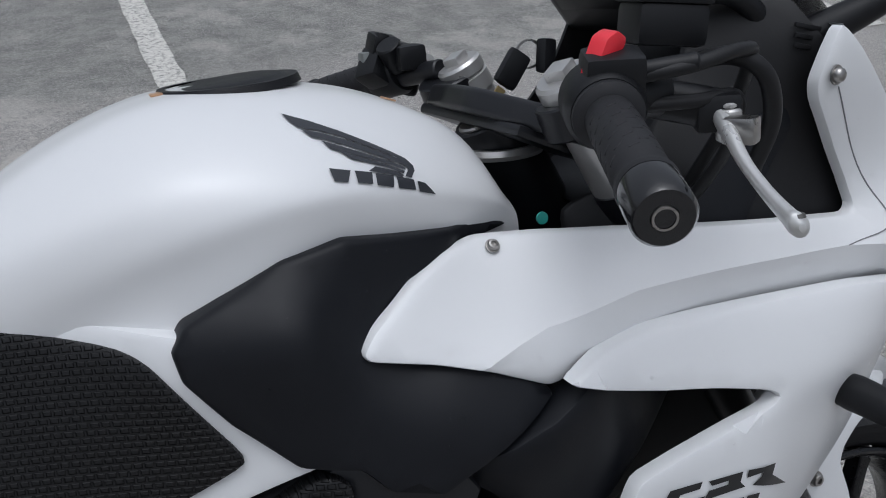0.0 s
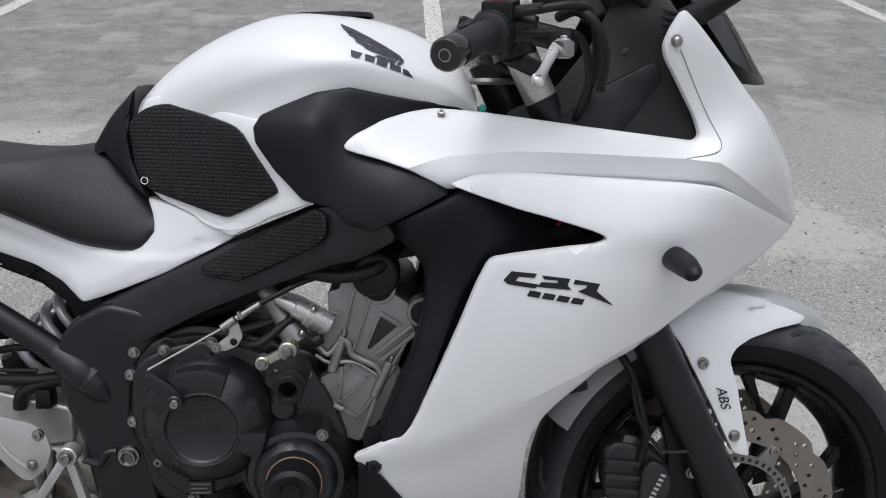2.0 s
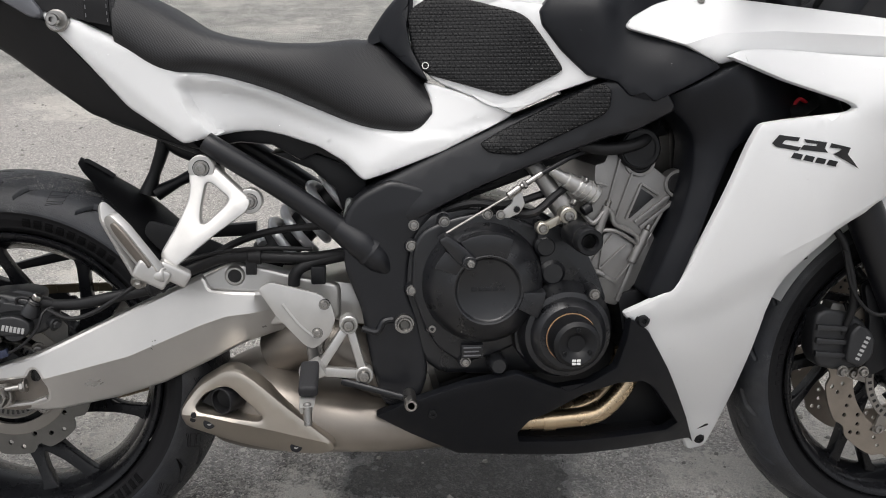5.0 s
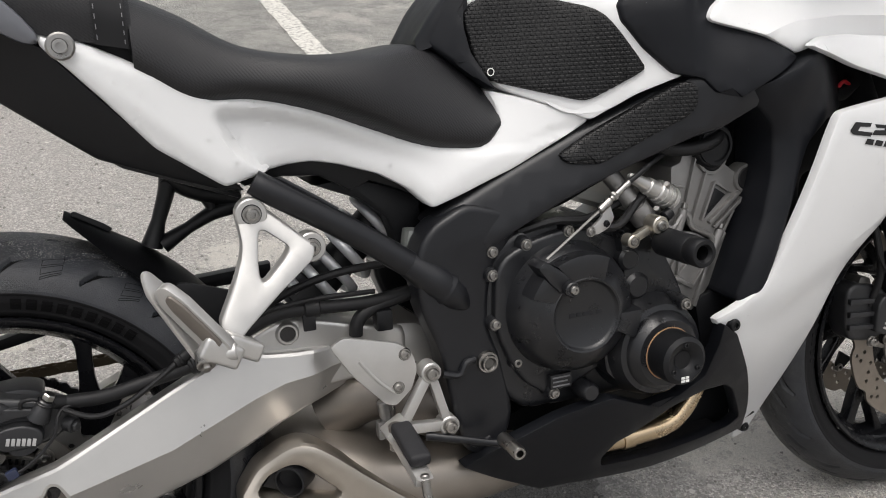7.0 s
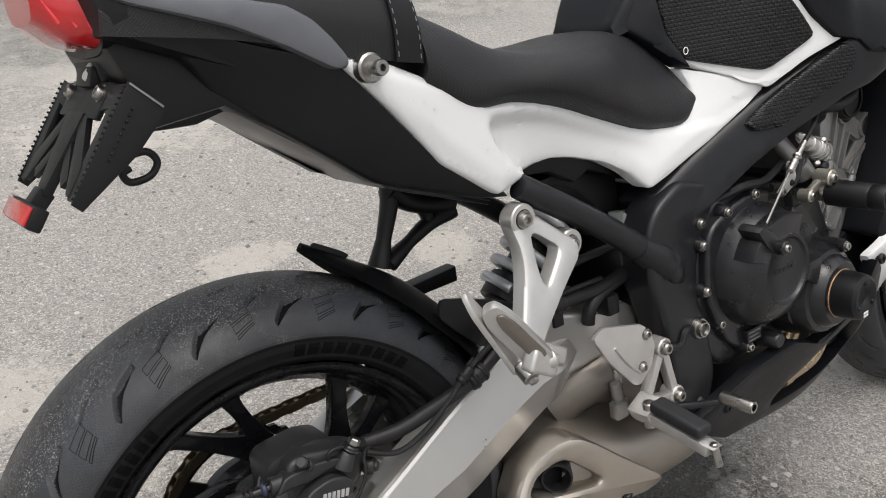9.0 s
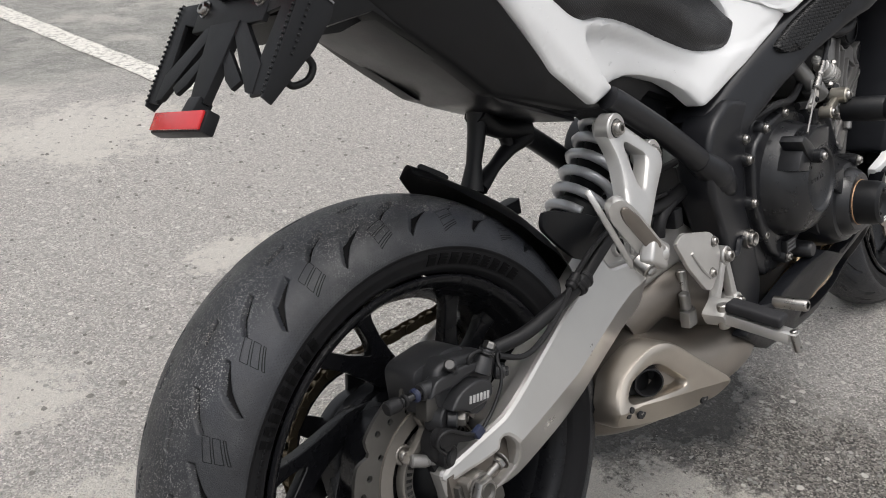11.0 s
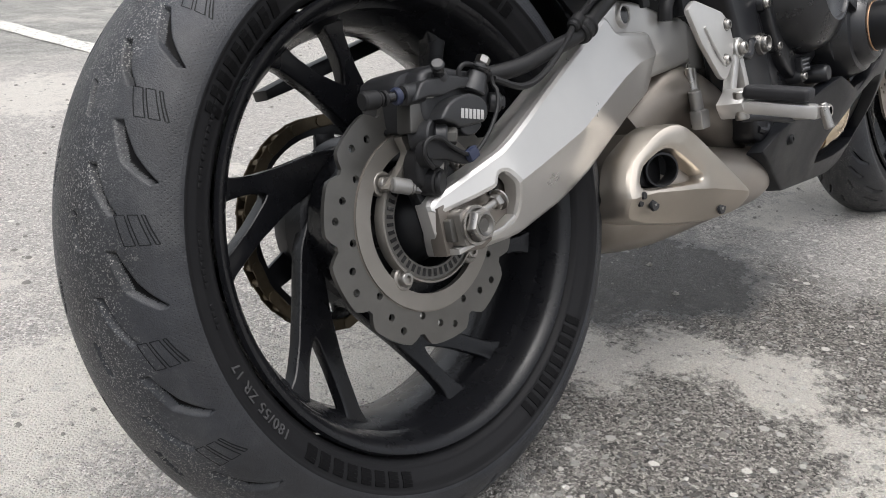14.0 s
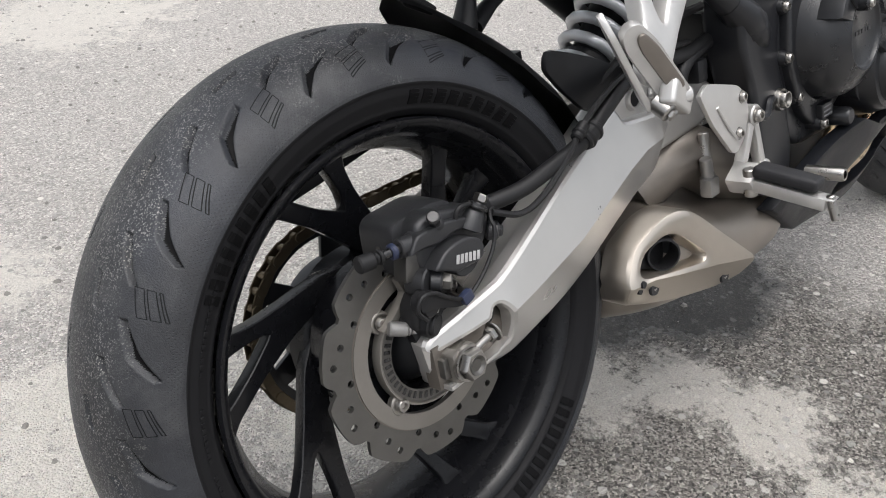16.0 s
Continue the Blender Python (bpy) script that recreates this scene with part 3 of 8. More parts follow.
def lathe(profile, centre=(0, 0, 0), seg=48, axis="y", wave=None):
    """A turned body: profile rows (radius, height along the axis)."""
    bm = bmesh.new()
    rings = []
    for r, h in profile:
        if r < 1e-6:
            rings.append([bm.verts.new((0, h, 0))])
            continue
        ring = []
        for k in range(seg):
            a = 2 * math.pi * k / seg
            q = r * (wave(a, r) if wave else 1)
            ring.append(bm.verts.new((q * math.cos(a), h, q * math.sin(a))))
        rings.append(ring)
    for a, b in zip(rings, rings[1:]):
        for k in range(seg):
            j = (k + 1) % seg
            if len(a) == 1 and len(b) == 1:
                continue
            if len(a) == 1:
                bm.faces.new((a[0], b[k], b[j]))
            elif len(b) == 1:
                bm.faces.new((a[k], b[0], a[j]))
            else:
                bm.faces.new((a[k], b[k], b[j], a[j]))
    bmesh.ops.recalc_face_normals(bm, faces=bm.faces[:])
    turn = {"y": Matrix(), "z": pose(0, 0, 0, 90), "x": pose(0, 0, 0, 0, 0, -90)}[axis]
    bm.transform(Matrix.Translation(centre) @ turn)
    return bm


def ring_plate(outer, inner, y, thick, seg=120, wave=None, holes=(), centre=(0, 0, 0)):
    """A flat annulus of some thickness."""
    p = [(inner, y), (outer, y), (outer, y + thick), (inner, y + thick), (inner, y)]
    bm = lathe(p, centre, seg, "y", (lambda a, r: wave(a) if wave and r > (outer + inner) / 2 else 1))
    bmesh.ops.remove_doubles(bm, verts=bm.verts[:], dist=1e-6)
    return bm


def tube(pts, r, steps=6, seg=12, flat=1.0, ends=True):
    """A round bar swept along a smooth line; r may be one radius or one for each point."""
    line = curve_pts(pts, steps) if steps else [Vector(p) for p in pts]
    rs = [r] * len(line) if not hasattr(r, "__len__") else list(np.interp(np.linspace(0, 1, len(line)), np.linspace(0, 1, len(r)), r))
    bm = bmesh.new()
    side, rings = None, []
    for i, p in enumerate(line):
        d = (line[min(i + 1, len(line) - 1)] - line[max(i - 1, 0)]).normalized()
        if side is None:
            side = d.orthogonal().normalized() if abs(d.y) > 0.9 else d.cross(Vector((0, 1, 0))).normalized()
        side = (side - d * side.dot(d)).normalized()
        up = d.cross(side)
        rings.append([bm.verts.new(p + (side * math.cos(2 * math.pi * k / seg) + up * math.sin(2 * math.pi * k / seg) * flat) * rs[i]) for k in range(seg)])
    for a, b in zip(rings, rings[1:]):
        for k in range(seg):
            bm.faces.new((a[k], a[(k + 1) % seg], b[(k + 1) % seg], b[k]))
    if ends:
        bm.faces.new(rings[0][::-1])
        bm.faces.new(rings[-1])
    bmesh.ops.recalc_face_normals(bm, faces=bm.faces[:])
    return bm


def loft(sections, steps=6, across=5, mirror=True, cap=True):
    """A skin over cross sections: each (x, [(y, z), ...]) from the top centre down one side; the other side mirrors it."""
    rows = [curve_pts([(x, y, z) for y, z in prof], across) for x, prof in sections]
    cols = [curve_pts([row[i] for row in rows], steps) for i in range(len(rows[0]))]
    bm = bmesh.new()
    grid = []
    for j in range(len(cols[0])):
        right = [(c[j].x, -c[j].y, c[j].z) for c in cols]
        left = [(c[j].x, c[j].y, c[j].z) for c in cols][::-1]
        ring = left[:-1] + right if mirror else right
        grid.append([bm.verts.new(p) for p in ring])
    for a, b in zip(grid, grid[1:]):
        for k in range(len(a) - 1):
            bm.faces.new((a[k], a[k + 1], b[k + 1], b[k]))
    if cap:
        bm.faces.new(grid[0])
        bm.faces.new(grid[-1][::-1])
    bmesh.ops.recalc_face_normals(bm, faces=bm.faces[:])
    return bm


def rod(a, b, r0, r1=None, seg=20, bevel=0.0015):
    """A straight round rod from a to b with softened ends."""
    a, b = Vector(a), Vector(b)
    r1 = r0 if r1 is None else r1
    h = (b - a).length
    e = min(bevel, h * 0.3, r0 * 0.5, r1 * 0.5)
    bm = lathe([(0, 0), (r0 - e, 0), (r0, e), (r1, h - e), (r1 - e, h), (0, h)], seg=seg)
    bm.transform(Matrix.Translation(a) @ Vector((0, 1, 0)).rotation_difference(b - a).to_matrix().to_4x4())
    return bm


def beam(a, b, wide, thick, wide_b=None, bevel=0.003):
    """A bar from a to b of rectangular section; thick lies along y."""
    a, b = Vector(a), Vector(b)
    d = b - a
    n = Vector((-d.z, 0, d.x)).normalized()
    w2 = wide if wide_b is None else wide_b
    bm = bmesh.new()
    vs = []
    for p, w in ((a, wide), (b, w2)):
        for s, t in ((1, 1), (1, -1), (-1, -1), (-1, 1)):
            vs.append(bm.verts.new(p + n * s * w / 2 + Vector((0, t * thick / 2, 0))))
    for q in ((0, 1, 2, 3), (7, 6, 5, 4), (0, 4, 5, 1), (1, 5, 6, 2), (2, 6, 7, 3), (3, 7, 4, 0)):
        bm.faces.new([vs[i] for i in q])
    bmesh.ops.recalc_face_normals(bm, faces=bm.faces[:])
    bmesh.ops.bevel(bm, geom=bm.edges[:], offset=bevel, segments=2, profile=0.6, affect="EDGES", clamp_overlap=True)
    return bm


def mirrored(ob):
    """The left-hand twin of a part."""
    me = ob.data.copy()
    me.transform(Matrix.Diagonal((1, -1, 1, 1)))
    me.flip_normals()
    twin = new(ob.name.split(".")[0], me)
    twin.parent = ob.parent
    if "label" in ob:
        tagged(twin, ob["label"])
    return twin


def bolt_mesh(name, material, socket=True):
    """A button-head bolt of radius 1 that looks along -y, with a six-sided socket."""
    bm = lathe([(0.42, -0.35), (0.46, -0.75), (0.82, -0.72), (1.0, -0.45), (1.0, 0.0), (1.25, 0.0), (1.25, 0.25)] if socket else
               [(0, -0.95), (0.55, -0.92), (0.86, -0.7), (1.0, -0.3), (1.0, 0.0), (1.3, 0.0), (1.3, 0.25)], seg=18)
    if socket:
        hole = bmesh.ops.create_circle(bm, cap_ends=True, radius=0.46, segments=6, matrix=pose(0, -0.3, 0, 90))
    me = finish(bm, name)
    me.materials.append(material)
    return me


BOLT_STEEL, BOLT_BLACK, BOLT_DOME = bolt_mesh("bolt_steel", STEEL), bolt_mesh("bolt_black", BLACK), bolt_mesh("bolt_dome", STEEL, False)


def bolt(parent, x, y, z, r, kind=None, tilt=(0, 0, 0), label=""):
    return shared("bolt", kind or BOLT_STEEL, parent, pose(x, y, z, *tilt) @ Matrix.Diagonal((r, r, r, 1)), label)


# ---- the car park ----
def sheet(x0, x1, y0, y1, z):
    bm = bmesh.new()
    bm.faces.new([bm.verts.new((x, y, z)) for x, y in ((x0, y0), (x1, y0), (x1, y1), (x0, y1))])
    return bm


def setting(name, bm, material, label):
    me = finish(bm, name)
    me.materials.append(material)
    return tagged(new(name, me), label, kind="structure")


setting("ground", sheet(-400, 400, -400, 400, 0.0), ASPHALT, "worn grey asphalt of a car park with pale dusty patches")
for x0, y0, y1 in ((1.07, 2.42, 6.9), (-1.80, 2.42, 6.9), (4.19, 2.42, 6.9)):
    bm = bmesh.new()
    rng = random.Random(int(x0 * 100))
    rows = [(y0 + (y1 - y0) * k / 60, rng.uniform(-0.006, 0.006), rng.uniform(-0.006, 0.006)) for k in range(61)]
    vs = [(bm.verts.new((x0 + a, y, 0.004)), bm.verts.new((x0 + 0.115 + b, y, 0.004))) for y, a, b in rows]
    for p, q in zip(vs, vs[1:]):
        bm.faces.new((p[0], p[1], q[1], q[0]))
    setting("bay_line", bm, PAINT, "worn white painted line between parking bays")
kerb = box((60, 0.14, 0.14), pose(0, 7.35, 0.065), 0.015)
setting("kerb", kerb, KERB, "low concrete kerb along the edge of the car park")
setting("verge", sheet(-60, 60, 7.42, 30, 0.09), GREEN, "dark grass verge behind the kerb")


def chippings():
    """Loose stones strewn over the asphalt round the machine."""
    rng = np.random.default_rng(5)
    verts, faces = [], []
    for _ in range(3800):
        x, y = rng.uniform(-1.0, 2.6), rng.uniform(-0.75, 2.6)
        s = 0.0018 + 0.0058 * rng.random() ** 4
        base = len(verts)
        turn = rng.uniform(0, 6.28)
        for k in range(5):
            a, q = turn + k * 1.2566, s * rng.uniform(0.75, 1.25)
            verts.append((x + q * math.cos(a), y + q * math.sin(a), -0.0005))
        for k in range(5):
            a, q = turn + 0.3 + k * 1.2566, s * rng.uniform(0.4, 0.75)
            verts.append((x + q * math.cos(a), y + q * math.sin(a), s * rng.uniform(0.35, 0.7)))
        faces.append(tuple(base + 5 + k for k in range(5)))
        for k in range(5):
            j = (k + 1) % 5
            faces.append((base + k, base + j, base + 5 + j, base + 5 + k))
    me = bpy.data.meshes.new("loose_chippings")
    me.from_pydata(verts, [], faces)
    me.materials.append(STONE)
    tagged(new("loose_chippings", me), "small loose stone chippings strewn on the asphalt", "gravel", kind="stuff")


chippings()

# ---- the motorcycle, leaning on its side stand ----
BIKE = tagged(new("motorcycle"), "white and black faired sport motorcycle parked leaning on its side stand", "motorcycle")
BIKE.matrix_basis = pose(0, 0, 0.004, -15.5, 0, 0)

# ---- bodywork ----
SKIN = [(.812, .775, .169), (.748, .739, .145), (.748, .715, .145), (.624, .78, .094), (.635, .725, .11), (.893, .835, .189), (.872, .759, .195), (.782, .8445, .158), (.945, .74, .221),
        (1.027, .793, .229), (1.073, .702, .236), (1.214, .722, .222), (1.267, .72, .221), (1.216, .643, .222), (.925, .426, .214), (1.088, .175, .05), (1.334, .841, .176), (1.352, .821, .2),
        (1.293, .958, .187), (1.007, .871, .138), (1.499, .726, .07), (1.517, .708, .046), (.703, .672, .14), (1.014, .695, .2155), (.33, .671, .1135), (.137, .839, .123), (.109, .851, .119),
        (1.0, .30, .15), (1.1, .45, .2), (1.05, .873, .146), (1.11, .866, .157), (1.20, .853, .172)]
skin = spline(SKIN)
# the lower fairing stands proud of the duct along its inner edge
proud = spline([c for c in SKIN if c[:2] != (1.014, .695)] + [(1.021, .590, .233), (.963, .466, .216), (.896, .431, .209)])

FAIRING = [(1.019, .79), (1.05, .80), (1.105, .801), (1.19, .795), (1.276, .79), (1.314, .788), (1.353, .783), (1.375, .774), (1.417, .754), (1.513, .711), (1.511, .702), (1.488, .69), (1.441, .665),
           (1.374, .638), (1.332, .618), (1.295, .59), (1.259, .567), (1.213, .547), (1.171, .511), (1.146, .484), (1.131, .456), (1.125, .426), (1.124, .36), (1.122, .274), (1.116, .193),
           (1.108, .15), (1.076, .147), (1.033, .221), (.977, .323), (.929, .401), (.897, .436), (.945, .462), (.966, .475), (.978, .493), (1.003, .55), (1.031, .618), (1.053, .674), (1.068, .702),
           (1.104, .707), (1.155, .712), (1.199, .716), (1.213, .722), (1.203, .729), (1.155, .744), (1.103, .759), (1.053, .777)]
FAIR_CREASE = [(1.005, .461), (1.116, .514), (1.294, .596), (1.381, .656), (1.516, .703)]


def fairing_depth(x, z):
    fold = max(0.0, min(0.05, below(FAIR_CREASE, x) - z))
    dent = max(0.0, min(1.0, (x - 1.19) / 0.05)) * max(0.0, 1 - max(0, x - 1.30) / 0.08) * max(0.0, min(0.03, 0.724 + (x - 1.214) * 0.06 - z))
    return proud(x, z) - 0.22 * fold - 0.28 * dent


side_fairing = part("side_fairing", panel(FAIRING, fairing_depth, lip=0.011, step=0.016, lines=[FAIR_CREASE[1:]]), WHITE, BIKE, "pearl white lower side fairing with model marks", 30)

UPPER = [(.892, .833), (.903, .844), (.941, .863), (.972, .872), (1.003, .876), (1.053, .873), (1.11, .866), (1.192, .855), (1.28, .844), (1.326, .838), (1.333, .845), (1.326, .868), (1.307, .9),
         (1.282, .94), (1.279, .955), (1.287, .975), (1.298, .993), (1.304, .995), (1.322, .977), (1.361, .934), (1.393, .895), (1.417, .869), (1.444, .828), (1.485, .764), (1.515, .72),
         (1.513, .704), (1.417, .742), (1.375, .762), (1.353, .771), (1.314, .776), (1.19, .783), (1.105, .789), (1.05, .788), (1.019, .780), (.973, .804), (.94, .815), (.895, .827)]
STRIP = [(.9, .80), (.973, .808), (.998, .816), (1.023, .822), (1.107, .826), (1.191, .823), (1.313, .817), (1.352, .813), (1.396, .785), (1.514, .718)]


def upper_depth(x, z):
    return skin(x, z) - 0.70 * max(0.0, min(0.045, below(STRIP, x) - z))


upper_fairing = part("upper_fairing", panel(UPPER, upper_depth, lip=0.007, step=0.014, r=0.006, lines=[STRIP[1:]]), WHITE, BIKE, "pearl white upper fairing arm with a recessed lower edge", 30)

FLANK = [(.618, .80), (.632, .768), (.648, .756), (.70, .734), (.745, .713), (.80, .742), (.858, .763), (.838, .79), (.81, .825), (.795, .860), (.75, .868), (.66, .893), (.625, .885), (.616, .858)]
flank = spline([(.624, .78, .095), (.612, .77, .092), (.748, .739, .145), (.748, .715, .148), (.812, .775, .169), (.782, .845, .158), (.852, .767, .187), (.61, .855, .079), (.66, .885, .088), (.75, .866, .128), (.69, .81, .112), (.64, .82, .092), (.80, .742, .168)])
COVER = [(1.02, .776), (1.005, .80), (.975, .822), (.935, .834), (.915, .842), (.93, .852), (.96, .860), (1.0, .868), (1.045, .872), (1.03, .880), (.986, .885), (.942, .893), (.899, .902), (.857, .896), (.814, .879),
         (.789, .868), (.779, .853), (.782, .834), (.806, .801), (.841, .766), (.879, .757), (.895, .739), (.928, .731)]
cover_depth = spline([(1.02, .78, .206), (.975, .822, .182), (.935, .834, .170), (.90, .815, .190), (.880, .835, .184), (.93, .852, .160), (1.0, .866, .122), (1.045, .873, .106), (.986, .886, .131), (.942, .894, .147), (.899, .903, .157),
                      (.857, .897, .158), (.814, .88, .155), (.780, .853, .158), (.782, .834, .160), (.806, .801, .170), (.841, .766, .184), (.872, .759, .196), (.945, .74, .219), (.86, .84, .176), (.94, .79, .208)])


def cover_over(x, z):
    """The cover stands proud of the tank's flank wherever they overlap."""
    reach = max(0.0, min(1.0, (.885 - x) / .03)) * max(0.0, min(1.0, (.89 - z) / .03))
    c = cover_depth(x, z)
    return c + reach * max(0.0, flank(x, z) + .007 - c)


side_cover = part("side_cover", panel(COVER, cover_over, lip=0.02, step=0.014, r=.003), GREY, BIKE, "dark grey satin plastic cover between tank and fairing")

DUCT = [(.928, .730), (1.03, .777), (1.10, .800), (1.20, .785), (1.26, .735), (1.25, .70), (1.075, .69), (1.045, .665), (1.030, .63), (1.008, .575), (.985, .51), (.962, .455), (.945, .450), (.930, .46), (.948, .506), (.973, .566),
        (.989, .625), (.992, .672), (.987, .688), (.974, .705), (.949, .726)]


def duct_depth(x, z):
    edge = below([(.45, .932), (.506, .948), (.566, .973), (.625, .989), (.672, .992), (.705, .974), (.78, .94)], z)
    return skin(x, z) - 0.004 - 0.30 * max(0, x - 1.01) - 0.42 * max(0, x - 1.06) - 0.9 * max(0, 0.02 - (x - edge)) ** 1.0 * 0.6


inner_duct = part("inner_duct", panel(DUCT, duct_depth, lip=0.07, step=0.016), GREY, BIKE, "dark grey inner duct panel beside the engine")

# added black plate keeps the duct opening dark; the radiator box fills behind
part("duct_backing", slab([(.985, .80), (1.10, .845), (1.32, .83), (1.34, .70), (1.26, .64), (1.12, .60), (1.09, .40), (1.05, .38), (1.00, .55)], -.115, -.095, .004, .01), HOSE, BIKE, "added black plate that keeps the duct opening dark")
part("radiator", box((.035, .22, .28), pose(1.17, 0, .62, 0, -14), .006), HOSE, BIKE, "black radiator")
part("shroud_hose", tube([(1.10, -.125, .70), (1.13, -.13, .718), (1.17, -.13, .715), (1.20, -.125, .73)], .011, 6, 12), HOSE, BIKE)
part("hose_clamp", ring_plate(.0135, .0115, -.005, .010, 24, centre=(1.128, -.118, .716)), STEEL, BIKE)
part("red_lead", tube([(1.165, -.13, .722), (1.172, -.135, .733), (1.184, -.134, .728)], .0028, 5, 8), RED, BIKE)

TAIL = [(.114, .858), (.152, .844), (.2, .82), (.236, .799), (.281, .772), (.328, .772), (.384, .762), (.457, .735), (.531, .705), (.591, .689), (.618, .696), (.636, .717), (.634, .736), (.625, .759),
        (.671, .746), (.748, .716), (.745, .709), (.648, .659), (.573, .63), (.54, .619), (.533, .621), (.51, .645), (.474, .667), (.423, .684), (.393, .69), (.364, .689), (.328, .683), (.288, .673),
        (.279, .679), (.216, .724), (.17, .78), (.132, .823), (.115, .839)]


HOLLOW_EDGE = [(.60, .41), (.667, .352), (.685, .329), (.702, .308), (.725, .290), (.751, .280), (.80, .284)]
FLANGE = [(.10, .85), (.25, .785), (.284, .766), (.32, .763), (.354, .758), (.389, .748), (.425, .734), (.482, .711), (.55, .685), (.61, .675), (.66, .676), (.75, .70)]


def tail_depth(x, z):
    # a scooped hollow under the seat's corner: crisp at its rear edge and under the flange, fading forwards
    rear = x - float(np.interp(z, [p[0] for p in HOLLOW_EDGE], [p[1] for p in HOLLOW_EDGE]))
    top = below(FLANGE, x) - z
    s1, s2 = max(0.0, min(1.0, rear / .016)), max(0.0, min(1.0, top / .020))
    hollow = s1 * s1 * (3 - 2 * s1) * s2 * s2 * (3 - 2 * s2) * max(0.0, 1 - max(0, x - 0.36) / 0.20)
    roll = 0.25 * max(0.0, 0.02 - (z - below([(.11, .83), (.288, .673), (.393, .69), (.51, .645), (.54, .619), (.745, .709)], x)))
    lip = max(0.0, min(1.0, (z - below(FLANGE, x) - .004) / .006))
    return skin(x, z) - 0.017 * hollow - roll - .004 * lip


tail_cover = part("tail_cover", panel(TAIL, tail_depth, lip=0.02, step=0.007, r=0.007), WHITE, BIKE, "pearl white tail side cover beaded with water")

TANK = [(.585, [(0, .862), (.03, .858), (.055, .845), (.062, .828), (.062, .812), (.055, .80)]),
        (.65, [(0, .925), (.045, .920), (.078, .900), (.088, .87), (.088, .82), (.100, .775)]),
        (.72, [(0, .970), (.055, .963), (.104, .935), (.117, .90), (.112, .84), (.136, .724)]),
        (.80, [(0, .997), (.06, .991), (.122, .962), (.146, .925), (.143, .875), (.160, .742)]),
        (.88, [(0, .998), (.06, .993), (.112, .972), (.150, .940), (.152, .91), (.130, .82)]),
        (.96, [(0, .982), (.05, .977), (.096, .957), (.130, .928), (.132, .90), (.115, .84)]),
        (1.03, [(0, .946), (.05, .941), (.090, .920), (.108, .90), (.108, .885), (.100, .85)]),
        (1.062, [(0, .900), (.04, .897), (.070, .885), (.085, .877), (.090, .868), (.090, .85)])]
fuel_tank = part("fuel_tank", loft(TANK, 7, 6), WHITE, BIKE, "pearl white fuel tank with a winged emblem")

REARCOVER = [(.552, .826), (.575, .862), (.612, .899), (.606, .872), (.602, .838), (.608, .806), (.632, .757), (.612, .772), (.585, .797)]
RC = spline([(.556, .83, .052), (.58, .86, .062), (.606, .893, .07), (.603, .84, .084), (.61, .80, .09), (.632, .757, .108), (.60, .78, .092), (.575, .82, .07)])
rear_cover = part("tank_rear_cover", panel(REARCOVER, lambda x, z: RC(x, z) + 0.004, lip=0.03, step=0.014, r=0.005), GREY, BIKE, "dark grey plastic trim at the back of the tank")
mid = loft([(.548, [(0, .818), (.03, .82), (.05, .825), (.058, .81)]), (.575, [(0, .862), (.035, .862), (.062, .86), (.07, .82)]), (.612, [(0, .903), (.04, .902), (.071, .895), (.078, .84)])], 5, 5)
part("tank_rear_crown", mid, GREY, BIKE)

PAD = [(.602, .855), (.628, .875), (.66, .881), (.75, .855), (.765, .845), (.811, .776), (.806, .77), (.749, .741), (.736, .738), (.626, .77), (.612, .794)]


part("tank_flank", panel(FLANK, lambda x, z: flank(x, z), lip=0.014, step=0.014, r=0.006), WHITE, fuel_tank)
PADW = flank
tank_pad = part("tank_pad", panel(PAD, lambda x, z: PADW(x, z) + 0.006, lip=0.010, step=0.014, r=0.012, edge=0.003), PADMAT, fuel_tank, "black rubber knee pad with a raised cell pattern")
part("pad_mark", ring_plate(.0050, .0038, 0, .0006, 20, centre=(.627, -.1055, .781)), LABEL, tank_pad)

# the seat: a scooped rider seat that steps up to a pillion seat
SEATS = [(.205, [(0, .895), (.06, .893), (.10, .882), (.122, .85), (.122, .815), (.085, 0.793)]),
         (.262, [(0, .868), (.06, .866), (.10, .852), (.118, .82), (.12, .782), (.085, 0.760)]),
         (.324, [(0, .832), (.07, .830), (.105, .822), (.121, .80), (.119, .780), (.085, 0.758)]),
         (.40, [(0, .817), (.08, .815), (.115, .808), (.129, .787), (.124, .765), (.085, 0.743)]),
         (.47, [(0, .815), (.075, .813), (.108, .803), (.125, .772), (.122, .738), (.085, 0.716)]),
         (.53, [(0, .822), (.055, .818), (.085, .80), (.112, .757), (.116, .712), (.085, 0.690)]),
         (.58, [(0, .815), (.05, .808), (.078, .785), (.106, .742), (.113, .700), (.085, 0.678)]),
         (.615, [(0, .79), (.05, .782), (.08, .765), (.103, .735), (.113, .698), (.085, 0.676)]),
         (.636, [(0, .76), (.05, .755), (.08, .745), (.1, .73), (.110, .715), (.085, 0.693)])]
rider_seat = part("rider_seat", loft(SEATS, 7, 5), SEAT, BIKE, "black textured vinyl rider seat with a deep scoop")
PILLION = [(-.09, [(0, .955), (.05, .952), (.085, .94), (.095, .925), (.095, .90)]),
           (.02, [(0, .962), (.07, .958), (.105, .94), (.116, .915), (.116, .88)]),
           (.12, [(0, .948), (.07, .944), (.110, .925), (.124, .89), (.12, .85)]),
           (.19, [(0, .925), (.07, .922), (.108, .905), (.122, .87), (.12, .835)]),
           (.208, [(0, .90), (.07, .898), (.104, .885), (.118, .86), (.118, .83)])]
